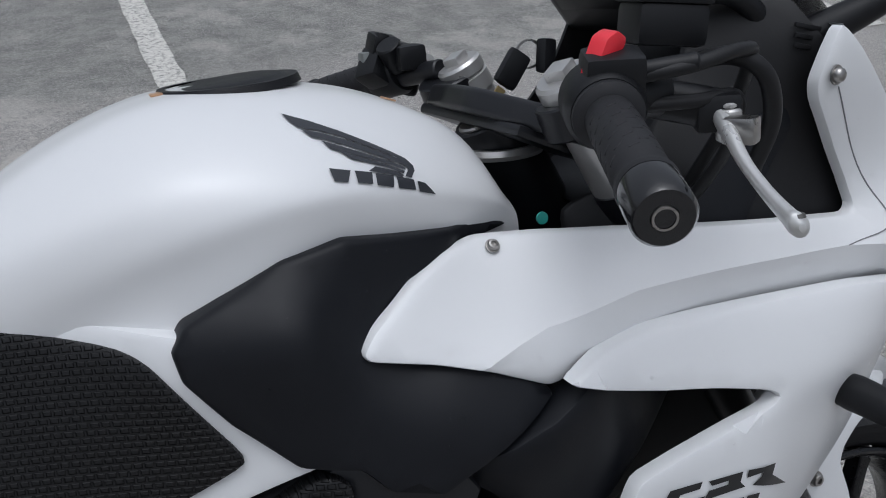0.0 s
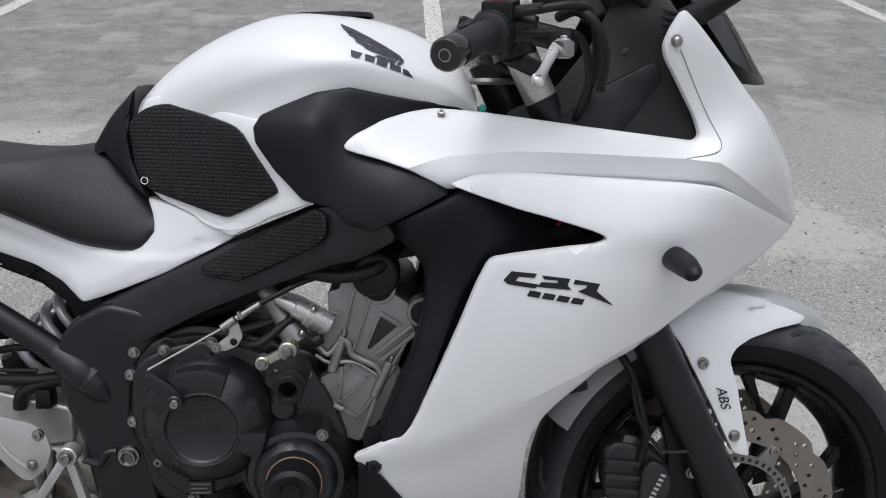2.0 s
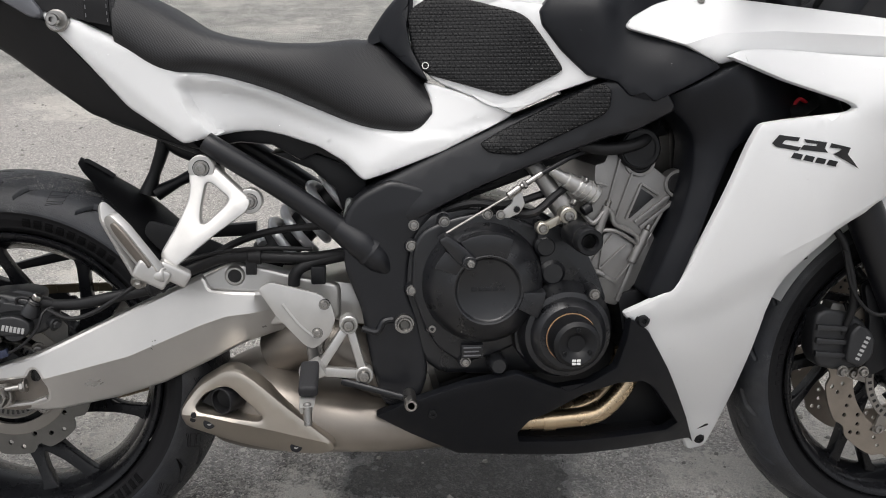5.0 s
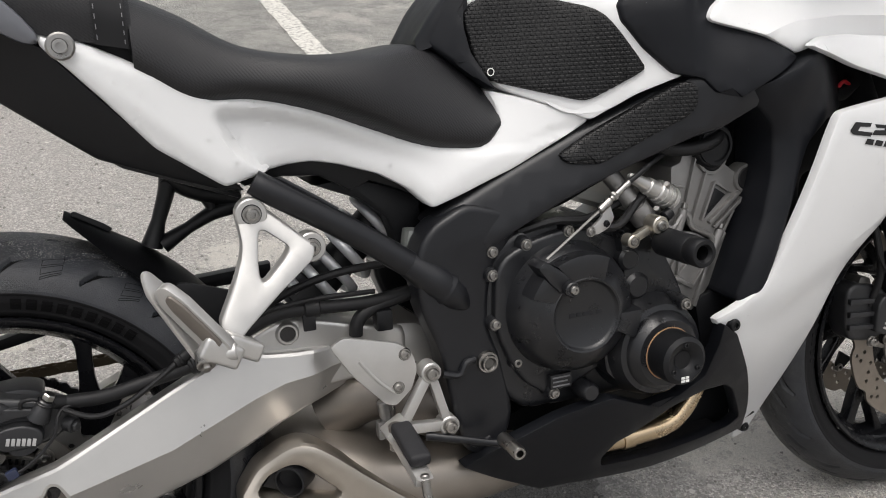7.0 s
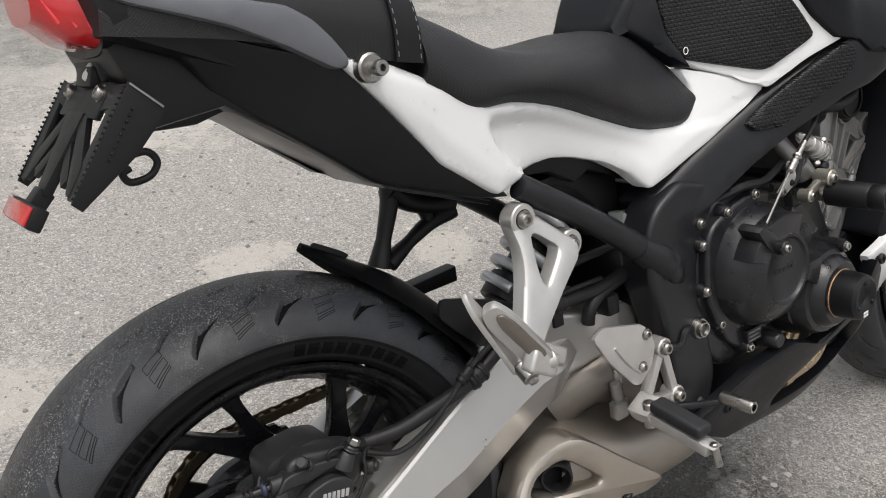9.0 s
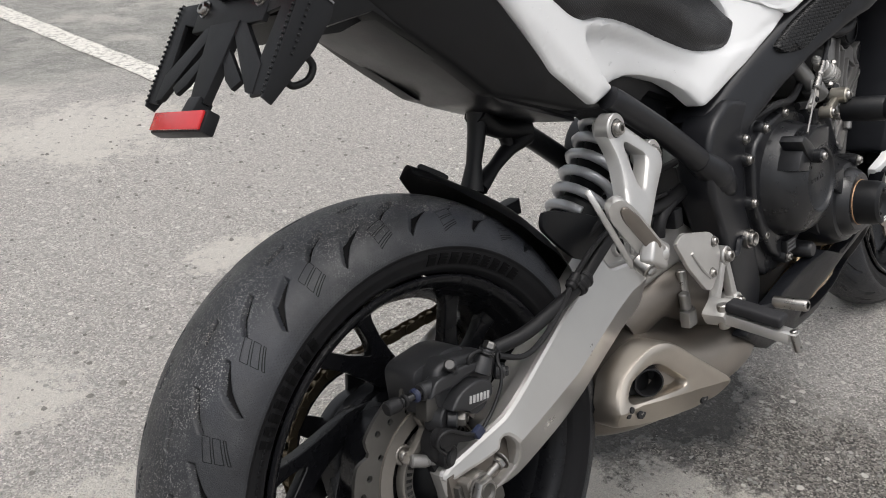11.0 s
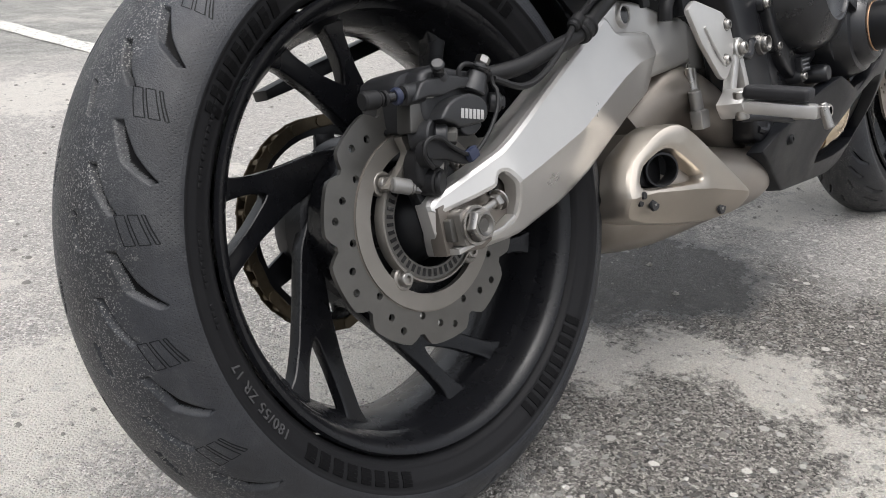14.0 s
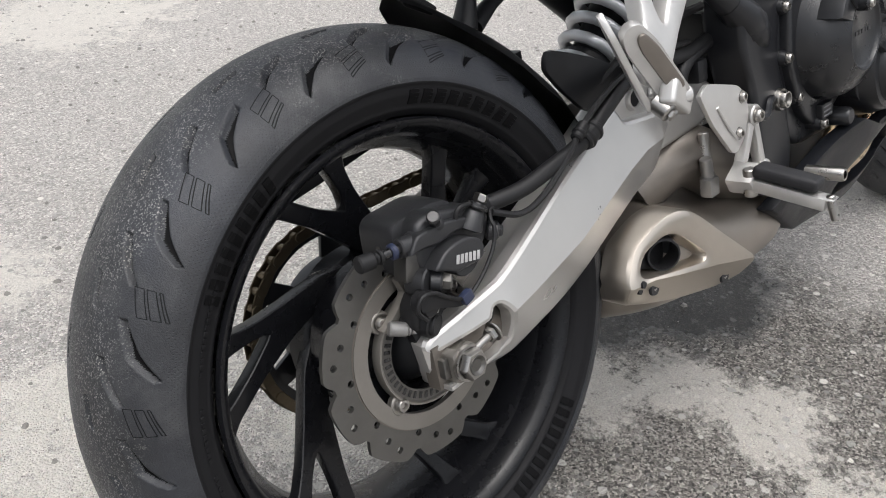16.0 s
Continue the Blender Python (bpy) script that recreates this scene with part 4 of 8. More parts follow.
pillion_seat = part("pillion_seat", loft(PILLION, 6, 5), SEAT, BIKE, "black textured vinyl pillion seat with a stitched band")
STRAPS = [(.170, [(0, .936), (.07, .933), (.112, .915), (.1265, .88), (.125, .838)]), (.202, [(0, .922), (.07, .919), (.110, .902), (.1245, .868), (.123, .832)])]
band = part("seat_band", loft(STRAPS, 5, 5), SMOOTHSEAT, pillion_seat, "smooth black band with grey stitching")
for row in (.1725, .1995):
    k = (row - .170) / .032
    prof = [Vector((row, -(a[0] * (1 - k) + b[0] * k) - .0006, a[1] * (1 - k) + b[1] * k)) for a, b in zip(STRAPS[0][1], STRAPS[1][1])]
    line = curve_pts(prof, 8)
    bits = [tube([line[i], line[i + 1]], .0006, 0, 5) for i in range(8, len(line) - 1, 2)]
    part("stitching", join(*bits), ENGRAVE, band)

# nose, headlight front and screen
EDGE = [(1.304, .995), (1.322, .977), (1.361, .934), (1.393, .895), (1.417, .869), (1.444, .828), (1.485, .764), (1.515, .72), (1.518, .70)]


def nose():
    bm = bmesh.new()
    rows = []
    for x, z in [(p.x, p.y) for p in curve_pts(EDGE, 4)]:
        w = upper_depth(x, z) - .004
        bulge = .03 + .03 * max(0.0, min(1.0, (.90 - z) / .15))
        rows.append([bm.verts.new((x + bulge * (w / .15) * (1 - (k / 8) ** 2), -w * k / 8, z + .0)) for k in range(8, -9, -1)])
    for a, b in zip(rows, rows[1:]):
        for k in range(16):
            bm.faces.new((a[k], b[k], b[k + 1], a[k + 1]))
    bmesh.ops.recalc_face_normals(bm, faces=bm.faces[:])
    return bm


part("nose_cowl", nose(), WHITE, BIKE, "pearl white nose of the fairing")


def screen():
    bm = bmesh.new()
    rows = []
    for k in range(9):
        t = k / 8
        w = .165 * (1 - t) + .105 * t
        cx, cz = 1.47 * (1 - t) + 1.29 * t, .905 * (1 - t) + 1.12 * t + .03 * math.sin(math.pi * t)
        rows.append([bm.verts.new((cx - .10 * (j / 8) ** 2, w * j / 8, cz + .03 * (1 - t) * (j / 8) ** 2)) for j in range(-8, 9)])
    for a, b in zip(rows, rows[1:]):
        for j in range(16):
            bm.faces.new((a[j], a[j + 1], b[j + 1], b[j]))
    up = bmesh.ops.solidify(bm, geom=bm.faces[:], thickness=0.003)
    bmesh.ops.recalc_face_normals(bm, faces=bm.faces[:])
    return bm


part("windscreen", screen(), SMOKE, BIKE, "dark smoked windscreen")
for ob in (side_fairing, upper_fairing, side_cover, inner_duct, tail_cover, rear_cover):
    mirrored(ob)


# ---- rain drops on the panels ----
def drops(parent, outline, depth, count, seed, big=.0022):
    """Clear beads of water scattered over a panel."""
    rng = random.Random(seed)
    xs, zs = [p[0] for p in outline], [p[1] for p in outline]
    verts, faces = [], []
    made = 0
    while made < count:
        x, z = rng.uniform(min(xs), max(xs)), rng.uniform(min(zs), max(zs))
        if not inside(outline, x, z) or gap_to(outline, [(x, z)])[0] < .006:
            continue
        made += 1
        e = .002
        d = depth(x, z)
        nrm = Vector((-(depth(x + e, z) - d) / e, -1, -(depth(x, z + e) - d) / e)).normalized()
        nrm = Vector((nrm.x * 1, nrm.y, nrm.z))
        u = nrm.orthogonal().normalized()
        v = nrm.cross(u)
        r = .0007 + (big - .0007) * rng.random() ** 2.5
        base, c = len(verts), Vector((x, -d, z)) - nrm * .0002
        for q, h in ((1.0, 0.0), (.85, .34), (.5, .58)):
            for k in range(8):
                a = k * math.pi / 4
                verts.append(c + (u * math.cos(a) + v * math.sin(a)) * r * q + nrm * r * h)
        verts.append(c + nrm * r * .68)
        for row in (0, 8):
            for k in range(8):
                j = (k + 1) % 8
                faces.append((base + row + k, base + row + j, base + row + 8 + j, base + row + 8 + k))
        faces += [(base + 16 + k, base + 16 + (k + 1) % 8, base + 24) for k in range(8)]
    me = bpy.data.meshes.new("water_drop")
    me.from_pydata(verts, [], faces)
    me.polygons.foreach_set("use_smooth", [True] * len(me.polygons))
    me.materials.append(WATER)
    ob = new("water_drop", me)
    ob.parent = parent
    tagged(ob, "clear beads of rain water", kind="stuff")


drops(side_fairing, FAIRING, fairing_depth, 170, 3)
drops(upper_fairing, UPPER, upper_depth, 110, 4, .0018)
drops(tail_cover, TAIL, tail_depth, 90, 5, .0026)
drops(side_cover, COVER, cover_over, 40, 6, .0016)
# seam of the cowl's inner edge
SEAM = [(1.313, .817), (1.345, .824), (1.355, .834), (1.350, .852), (1.325, .900), (1.299, .948)]
part("cowl_seam", tube([(x, -upper_depth(x, z) - .0002, z) for x, z in [(q.x, q.y) for q in curve_pts(SEAM, 5)]], .0006, 0, 6), ENGRAVE, upper_fairing)

# ---- frame ----
SPAR = [(.53, .598), (.557, .616), (.65, .662), (.745, .707), (.867, .761), (.93, .77), (.96, .72), (.906, .69), (.875, .683), (.781, .645), (.705, .612), (.642, .580), (.60, .555)]
frame_spar = part("frame_spar", panel(SPAR, lambda x, z: min(skin(x, z) - .004, .118 + max(0, x - .55) * .26), lip=0.05, step=0.018, edge=0.009), FRAME, BIKE, "satin black steel frame spar")
SPARPAD = [(.70, .672), (.733, .692), (.857, .757), (.872, .75), (.871, .725), (.861, .712), (.753, .658), (.712, .660)]
spar_pad = part("spar_pad", panel(SPARPAD, lambda x, z: min(skin(x, z) - .004, .118 + max(0, x - .55) * .26) + .007 + .06 * max(0, (x * .52 + .32 - z)), lip=0.012, step=0.014, r=0.007), PADMAT, frame_spar, "ribbed black rubber frame guard")
PLATE = [(.53, .60), (.575, .622), (.66, .60), (.632, .565), (.610, .54), (.600, .50), (.598, .455), (.612, .42), (.620, .38), (.628, .335), (.618, .30), (.60, .285), (.575, .28), (.558, .29), (.546, .335),
         (.537, .385), (.530, .433), (.508, .49), (.503, .55), (.512, .58)]
pivot_plate = part("pivot_plate", slab(PLATE, -.130, -.075, .010, .012, 3), FRAME, BIKE, "satin black pivot plate of the frame")
part("stiffening_rib", tube([(.53, -.130, .405), (.552, -.132, .40), (.562, -.132, .415), (.575, -.130, .417)], .005, 4, 8), FRAME, pivot_plate)
part("stiffening_rib", tube([(.562, -.129, .302), (.578, -.131, .297), (.592, -.129, .302)], .005, 4, 8), FRAME, pivot_plate)
part("pivot_nut", lathe([(.0085, -.143), (.0105, -.143), (.0115, -.140), (.0115, -.136), (.014, -.136), (.0148, -.133), (.0148, -.118)], (.592, 0, .411), 6 * 4), STEEL, pivot_plate, "steel swingarm pivot nut")
part("pivot_shaft", lathe([(0, -.139), (.006, -.139), (.007, -.141), (.0086, -.143), (.0086, -.13)], (.592, 0, .411), 24), DISC, pivot_plate)
left_plate = part("pivot_plate", slab(PLATE, .075, .122, .010, .012, 3), FRAME, BIKE)
part("cross_tube", rod((.575, -.08, .585), (.575, .08, .585), .028), FRAME, BIKE)
rail_r = part("seat_rail", tube([(.318, -.109, .676), (.34, -.1125, .661), (.424, -.115, .607), (.505, -.116, .548), (.545, -.116, .515)], [.015, .016, .016, .017, .026], 5, 16), FRAME, BIKE, "satin black subframe tube")
part("weld_boss", tube([(.498, -.116, .553), (.53, -.119, .528), (.556, -.120, .503), (.578, -.118, .478)], [.0175, .023, .020, .006], 5, 16), FRAME, rail_r)
part("seat_rail", tube([(.290, .108, .690), (.33, .1135, .668), (.424, .115, .607), (.505, .116, .548), (.545, .116, .515)], [.015, .016, .016, .017, .026], 5, 16), FRAME, BIKE)
part("subframe_tube", tube([(.25, -.055, .79), (.40, -.06, .725), (.56, -.065, .66)], .012, 5, 12), FRAME, BIKE)
part("subframe_tube", tube([(.25, .055, .79), (.40, .06, .725), (.56, .065, .66)], .012, 5, 12), FRAME, BIKE)
part("inner_fender", slab([(.27, .74), (.37, .72), (.46, .70), (.54, .66), (.53, .63), (.47, .655), (.445, .645), (.405, .668), (.36, .672), (.315, .665), (.285, .69)], -.07, .07, .008), BLACK, BIKE, "black inner fender under the seat")
part("battery_tray", slab([(.40, .655), (.45, .66), (.54, .63), (.545, .56), (.51, .55), (.495, .60), (.46, .63)], -.05, .06, .006), BLACK, BIKE)

# ---- engine ----
CASE = [(.60, .56), (.66, .585), (.74, .585), (.80, .57), (.87, .52), (.905, .45), (.90, .36), (.86, .325), (.74, .325), (.64, .33), (.60, .38), (.59, .46)]
crankcase = part("crankcase", slab(CASE, -.128, .128, .012, .02, 3), ENGINE, BIKE, "black painted engine crankcase")


clutch_flange = part("clutch_flange", slab([(.606, .53), (.62, .55), (.655, .565), (.70, .575), (.745, .57), (.79, .55), (.812, .51), (.81, .44), (.775, .385), (.72, .36), (.675, .35), (.64, .375), (.62, .41), (.602, .46)], -.142, -.12, .006, .012, 3), ENGINE, crankcase)
clutch = part("clutch_cover", lathe([(0, -.190), (.0425, -.190), (.0445, -.1915), (.0465, -.195), (.0490, -.196), (.053, -.194), (.072, -.182), (.081, -.170), (.086, -.155), (.089, -.140), (.094, -.138), (.095, -.125)], (.706, 0, .472), 72), ENGINE, crankcase, "round black clutch cover")
for a0, a1, rr, hh in ((58, 120, .080, -.183), (-33, -3, .082, -.180), (132, 157, .083, -.179)):
    pts = [(.706 + q * math.cos(radians(a)), .472 + q * math.sin(radians(a))) for q, sweep in ((.050, range(a0, a1 + 1, 7)), (rr, range(a1, a0 - 1, -7))) for a in sweep]
    part("cover_facet", slab(pts, -.1965, -.16, .003), ENGINE, clutch)
arm = join(slab([(.636, .545), (.648, .552), (.672, .535), (.690, .515), (.686, .505), (.668, .508), (.655, .52)], -.20, -.165, .005, .004), rod((.678, -.195, .514), (.678, -.212, .514), .010))
part("clutch_release_boss", arm, ENGINE, clutch)
bolt(clutch, .679, -.211, .514, .006)
for k in range(5):
    part("cast_mark", box((.0085 - (k % 2) * .002, .0006, .0055), pose(.687 + k * .0098, -.1905, .4735), .0002), FRAME, clutch)
for x, y, z in ((.603, -.138, .527), (.603, -.140, .462), (.607, -.132, .556), (.632, -.1385, .404), (.680, -.150, .355), (.650, -.143, .562), (.712, -.143, .572), (.859, -.192, .462)):
    part("bolt_boss", lathe([(0, y + .002), (.009, y + .002), (.0105, y + .008), (.011, -.11)], (x, 0, z), 20), ENGINE, crankcase)
    bolt(crankcase, x, y, z, .0062)
stator = part("crank_cover", lathe([(0, -.20), (.036, -.20), (.0365, -.205), (.045, -.205), (.052, -.198), (.055, -.188), (.062, -.186), (.066, -.176), (.070, -.165), (.074, -.150), (.076, -.12)], (.823, 0, .403), 72), ENGINE, crankcase, "round black crank end cover")
part("cover_lug", slab([(.748, .40), (.752, .375), (.775, .352), (.80, .345), (.79, .45), (.775, .455)], -.165, -.12, .006, .006), ENGINE, stator)
part("slider_ring", lathe([(.0345, -.2062), (.0359, -.2062), (.0362, -.205), (.0345, -.2045), (.0345, -.2062)], (.823, 0, .403), 56), ORANGE, stator, "thin orange anodised ring")
puck = part("crank_slider", lathe([(0, -.234), (.012, -.234), (.018, -.240), (.027, -.242), (.0325, -.238), (.0345, -.228), (.035, -.200)], (.823, 0, .403), 56), BLACK, stator, "black crash slider puck")
for a in (90, 212, 328):
    bolt(puck, .823 + .0215 * math.cos(radians(a)), -.2405, .403 + .0215 * math.sin(radians(a)), .0035, BOLT_BLACK)
for k in range(4):
    part("slider_label", box((.0055, .0005, .0035), pose(.818 + k % 2 * .0065, -.2424, .377 + k // 2 * .0045), .0002), LABEL, puck)
part("case_boss", lathe([(0, -.158), (.012, -.158), (.016, -.154), (.018, -.12)], (.795, 0, .525), 28), ENGINE, crankcase)
part("case_boss", lathe([(0, -.162), (.014, -.162), (.019, -.157), (.021, -.12)], (.805, 0, .487), 28), ENGINE, crankcase)
part("case_link", slab([(.78, .565), (.84, .55), (.875, .48), (.89, .44), (.84, .44), (.79, .47)], -.156, -.11, .008, .01), ENGINE, crankcase)
part("oil_filler", lathe([(0, -.168), (.010, -.168), (.013, -.164), (.014, -.135)], (.727, 0, .352), 20), ENGINE, crankcase)
for x, z, w in ((.690, .377, .026), (.6885, .371, .022), (.690, .365, .026)):
    part("serial_bar", box((w, .0006, .0022), pose(x, -.1515, z), .0002), ENGRAVE, crankcase)
part("label_plate", slab([(.674, .361), (.706, .361), (.706, .381), (.674, .381)], -.151, -.14, .001), ENGINE, crankcase)

# cylinders lean forward; the head is bare cast alloy
BARREL = [(.841, .496), (.848, .519), (.868, .532), (.900, .548), (.935, .518), (.952, .545), (.965, .525), (.955, .49), (.905, .432), (.878, .440)]
barrel = part("cylinder_block", slab(BARREL, -.144, .14, .004, .004), CAST, BIKE, "bare cast alloy cylinder block")
HEAD = [(.850, .570), (.859, .583), (.866, .617), (.866, .641), (.880, .645), (.886, .661), (.908, .658), (.911, .646), (.952, .638), (.976, .620), (.984, .601), (.955, .540), (.935, .520), (.926, .542), (.897, .555), (.892, .570), (.882, .574), (.865, .556)]
head = part("cylinder_head", slab(HEAD, -.148, .14, .004, .003), CAST, BIKE, "bare cast alloy cylinder head with ribs")
for p, q, w in (((.920, .630), (.897, .563), .003), ((.902, .652), (.884, .580), .003), ((.976, .596), (.926, .558), .0055), ((.983, .588), (.934, .550), .0055), ((.966, .572), (.948, .541), .004), ((.934, .614), (.913, .563), .0035), ((.934, .614), (.961, .597), .0035), ((.866, .617), (.884, .612), .003)):
    part("head_rib", beam((p[0], -.150, p[1]), (q[0], -.150, q[1]), w, .009, bevel=.0012), CAST, head)
# thin dark plate paints the shade of a pocket that isn't cut
part("head_pocket_shade", slab([(.933, .608), (.955, .594), (.919, .563), (.915, .566)], -.1492, -.147, .0005), ENGINE, head)
part("gasket_flange", tube([(.850, -.150, .571), (.865, -.152, .558), (.882, -.152, .576), (.892, -.152, .572), (.897, -.152, .556), (.928, -.152, .540), (.936, -.151, .521), (.952, -.150, .541)], .0042, 3, 8, 1.0), CAST, head)
part("gasket_flange", tube([(.848, -.147, .556), (.866, -.149, .546), (.898, -.149, .546), (.930, -.149, .527)], .0032, 3, 8, 1.0), CAST, barrel)
for p, q, w in (((.883, .540), (.877, .490), .003), ((.916, .524), (.877, .489), .003), ((.846, .501), (.902, .469), .0055), ((.866, .503), (.895, .540), .0022), ((.856, .520), (.850, .498), .003), ((.902, .469), (.925, .500), .003), ((.930, .505), (.905, .440), .006)):
    part("block_rib", beam((p[0], -.1455, p[1]), (q[0], -.1455, q[1]), w, .008, bevel=.0011), CAST, barrel)
part("block_drain", rod((.870, -.150, .487), (.884, -.150, .480), .0045), CAST, barrel)
for p, q in (((.885, .582), (.869, .534)), ((.946, .546), (.924, .498))):
    part("stud_boss", rod((p[0], -.150, p[1]), (q[0], -.150, q[1]), .0068), CAST, head)
    part("stud_cap", rod((p[0], -.150, p[1]), (p[0] + .003, -.150, p[1] + .009), .0045), STEEL, head)
for x, z, r in ((.931, .648, .021), (.989, .613, .018)):
    part("cam_plug_rim", lathe([(r - .002, -.152), (r + .002, -.152), (r + .003, -.149), (r + .003, -.13)], (x, 0, z), 36), CAST, head)
    part("cam_plug", lathe([(0, -.153), (r - .004, -.153), (r - .002, -.151), (r - .002, -.13)], (x, 0, z), 32), HOSE, head)
valve = part("air_valve", join(rod((.868, -.148, .596), (.838, -.152, .614), .0155), rod((.840, -.152, .612), (.822, -.154, .622), .012), rod((.824, -.154, .621), (.800, -.156, .635), .0095, .007), rod((.802, -.156, .634), (.794, -.157, .639), .005, .004)), ALLOY, BIKE, "grey cast sensor housing on the intake")
for k in range(3):
    part("housing_rib", lathe([(.0150, -.0012), (.0170, -.0012), (.0170, .0012), (.0150, .0012), (.0150, -.0012)], (0, 0, 0), 28), ALLOY, valve).matrix_basis = Matrix.Translation((.846 + k * .0075, -.151, .609 - k * .0045)) @ Vector((0, 1, 0)).rotation_difference(Vector((-.030, -.004, .018))).to_matrix().to_4x4()
for dx, dz in ((-.006, -.018), (.010, .013)):
    part("housing_screw", rod((.842 + dx, -.160, .606 + dz), (.836 + dx, -.165, .610 + dz), .0045, seg=8), STEEL, valve)
part("sensor_plug", rod((.858, -.158, .583), (.846, -.160, .576), .008), BLACK, valve)
part("intake_pipe", tube([(.772, -.12, .652), (.79, -.13, .628), (.808, -.14, .600), (.822, -.145, .580)], .0125, 4, 14), CAST, BIKE, "cast alloy water pipe")
part("pipe_collar", tube([(.813, -.142, .592), (.826, -.146, .574)], .017, 0, 18), CAST, BIKE)
stay = part("slider_bracket", join(beam((.784, -.176, .556), (.818, -.180, .574), .012, .010), rod((.818, -.17, .575), (.818, -.195, .575), .012), rod((.784, -.165, .556), (.784, -.185, .556), .009), beam((.822, -.165, .565), (.84, -.165, .535), .010, .010)), BRONZE, BIKE, "champagne anodised crash slider bracket")
bolt(stay, .818, -.194, .575, .0075)
bolt(stay, .784, -.184, .556, .006)
bolt(stay, .838, -.172, .538, .006)
slider = part("frame_slider", lathe([(.009, -.265), (.012, -.270), (.0165, -.270), (.0185, -.267), (.0185, -.249), (.0175, -.247), (.0190, -.244), (.0190, -.185)], (.828, 0, .551), 36), BLACK, BIKE, "black cylindrical crash slider")
part("slider_bore", lathe([(0, -.22), (.0095, -.22), (.0095, -.266)], (.828, 0, .551), 20), GLOSS, slider)
cable = part("clutch_cable", tube([(.782, -.174, .632), (.804, -.170, .643), (.83, -.162, .655), (.86, -.150, .664)], .0036, 5, 10), BLACK, BIKE, "clutch cable running up from the cover")
part("bare_cable", tube([(.646, -.204, .556), (.690, -.193, .579), (.736, -.181, .603)], .0017, 4, 8), STEEL, cable)
part("cable_adjuster", join(rod((.734, -.1815, .602), (.752, -.179, .614), .0056), rod((.752, -.179, .614), (.784, -.174, .633), .0042), rod((.756, -.1785, .6165), (.761, -.178, .6195), .0066, seg=6)), STEEL, cable)
cb = part("cable_bracket", slab([(.719, .575), (.728, .581), (.742, .592), (.744, .613), (.752, .613), (.760, .590), (.752, .577), (.735, .570)], -.176, -.170, .0015, .003), ALLOY, BIKE)
bolt(cb, .7255, -.176, .5755, .0055)
bolt(cb, .748, -.176, .583, .004, BOLT_BLACK)
part("breather_hose", tube([(.79, -.12, .675), (.83, -.15, .672), (.88, -.165, .665), (.93, -.16, .675), (.96, -.12, .70)], .009, 5, 12), HOSE, BIKE, "thick black rubber hose over the engine")
part("coil_cap", join(lathe([(0, -.160), (.028, -.160), (.031, -.156), (.032, -.12)], (.928, 0, .665), 36), lathe([(.022, -.163), (.026, -.163), (.027, -.158)], (.928, 0, .665), 36)), BLACK, BIKE, "round black cover over the cylinder head")
for pts in ([(.62, -.10, .575), (.66, -.12, .60), (.71, -.11, .605), (.76, -.10, .62)], [(.65, -.12, .575), (.69, -.14, .588), (.74, -.14, .585), (.80, -.13, .60)], [(.74, -.15, .575), (.775, -.16, .575), (.81, -.15, .60), (.84, -.14, .62)]):
    part("wiring", tube(pts, .006, 5, 8), HOSE, BIKE)
part("airbox", slab([(.60, .60), (.68, .64), (.80, .69), (.95, .74), (.99, .68), (.90, .665), (.80, .63), (.72, .60), (.64, .57)], -.11, .11, .01), BLACK, BIKE, "black airbox behind the frame spar")
part("radiator", slab([(1.03, .70), (1.06, .70), (1.07, .40), (1.03, .38), (1.00, .42)], -.17, .17, .006), BLACK, BIKE, "black radiator behind the fairing")
part("engine_guard", slab([(.905, .45), (.94, .46), (.975, .55), (1.0, .63), (1.0, .69), (1.03, .70), (1.03, .42), (.97, .36), (.92, .36)], -.15, .15, .006), BLACK, BIKE)

# ---- belly pan, header pipe and silencer ----
BELLY = [(.548, .272), (.585, .291), (.677, .324), (.754, .343), (.79, .328), (.814, .318), (.86, .325), (.897, .35), (.905, .40), (.905, .432), (.935, .41), (.98, .34), (1.04, .235), (1.075, .17), (1.063, .183),
         (.861, .182), (.675, .193), (.602, .236)]
HOLE = [(.763, .232), (.780, .258), (.801, .268), (.855, .305), (.905, .322), (.945, .322), (.962, .310), (1.025, .228), (1.01, .215), (.85, .212), (.767, .215)]
belly = spline([(.55, .27, .14), (.62, .22, .118), (.60, .29, .15), (.70, .33, .165), (.80, .33, .178), (.92, .40, .203), (.70, .19, .105), (.86, .185, .105), (1.06, .18, .06), (.95, .30, .16), (1.03, .24, .11), (.86, .25, .14), (.78, .26, .145)])


def belly_depth(x, z):
    fold = .12 * max(0, z - below([(.55, .25), (.62, .30), (.70, .34), (1.1, .5)], x))
    return belly(x, z) - fold


belly_pan = part("belly_pan", panel(BELLY, belly_depth, lip=0.02, step=0.02, r=0.004, edge=.003, hole=HOLE), GREY, BIKE, "dark grey belly pan with an opening for the header pipe")
part("belly_floor", slab([(.767, .213), (.85, .210), (1.00, .213), (1.00, .206), (.85, .203), (.767, .206)], -.092, .05, .001), HOSE, belly_pan, "dark floor inside the belly pan")
part("belly_inner", slab([(.62, .215), (.70, .20), (1.05, .185), (1.10, .20), (1.06, .28), (.98, .36), (.90, .36), (.74, .32), (.65, .29)], -.055, .10, .006), BLACK, belly_pan)
bolt(belly_pan, .632, -.142, .275, .007, BOLT_BLACK)
part("header_pipe", tube([(.955, -.10, .36), (.942, -.108, .312), (.922, -.112, .280), (.889, -.113, .253), (.835, -.112, .246), (.765, -.106, .242)], .0150, 8, 24), PIPE, BIKE, "heat-tinted golden header pipe")
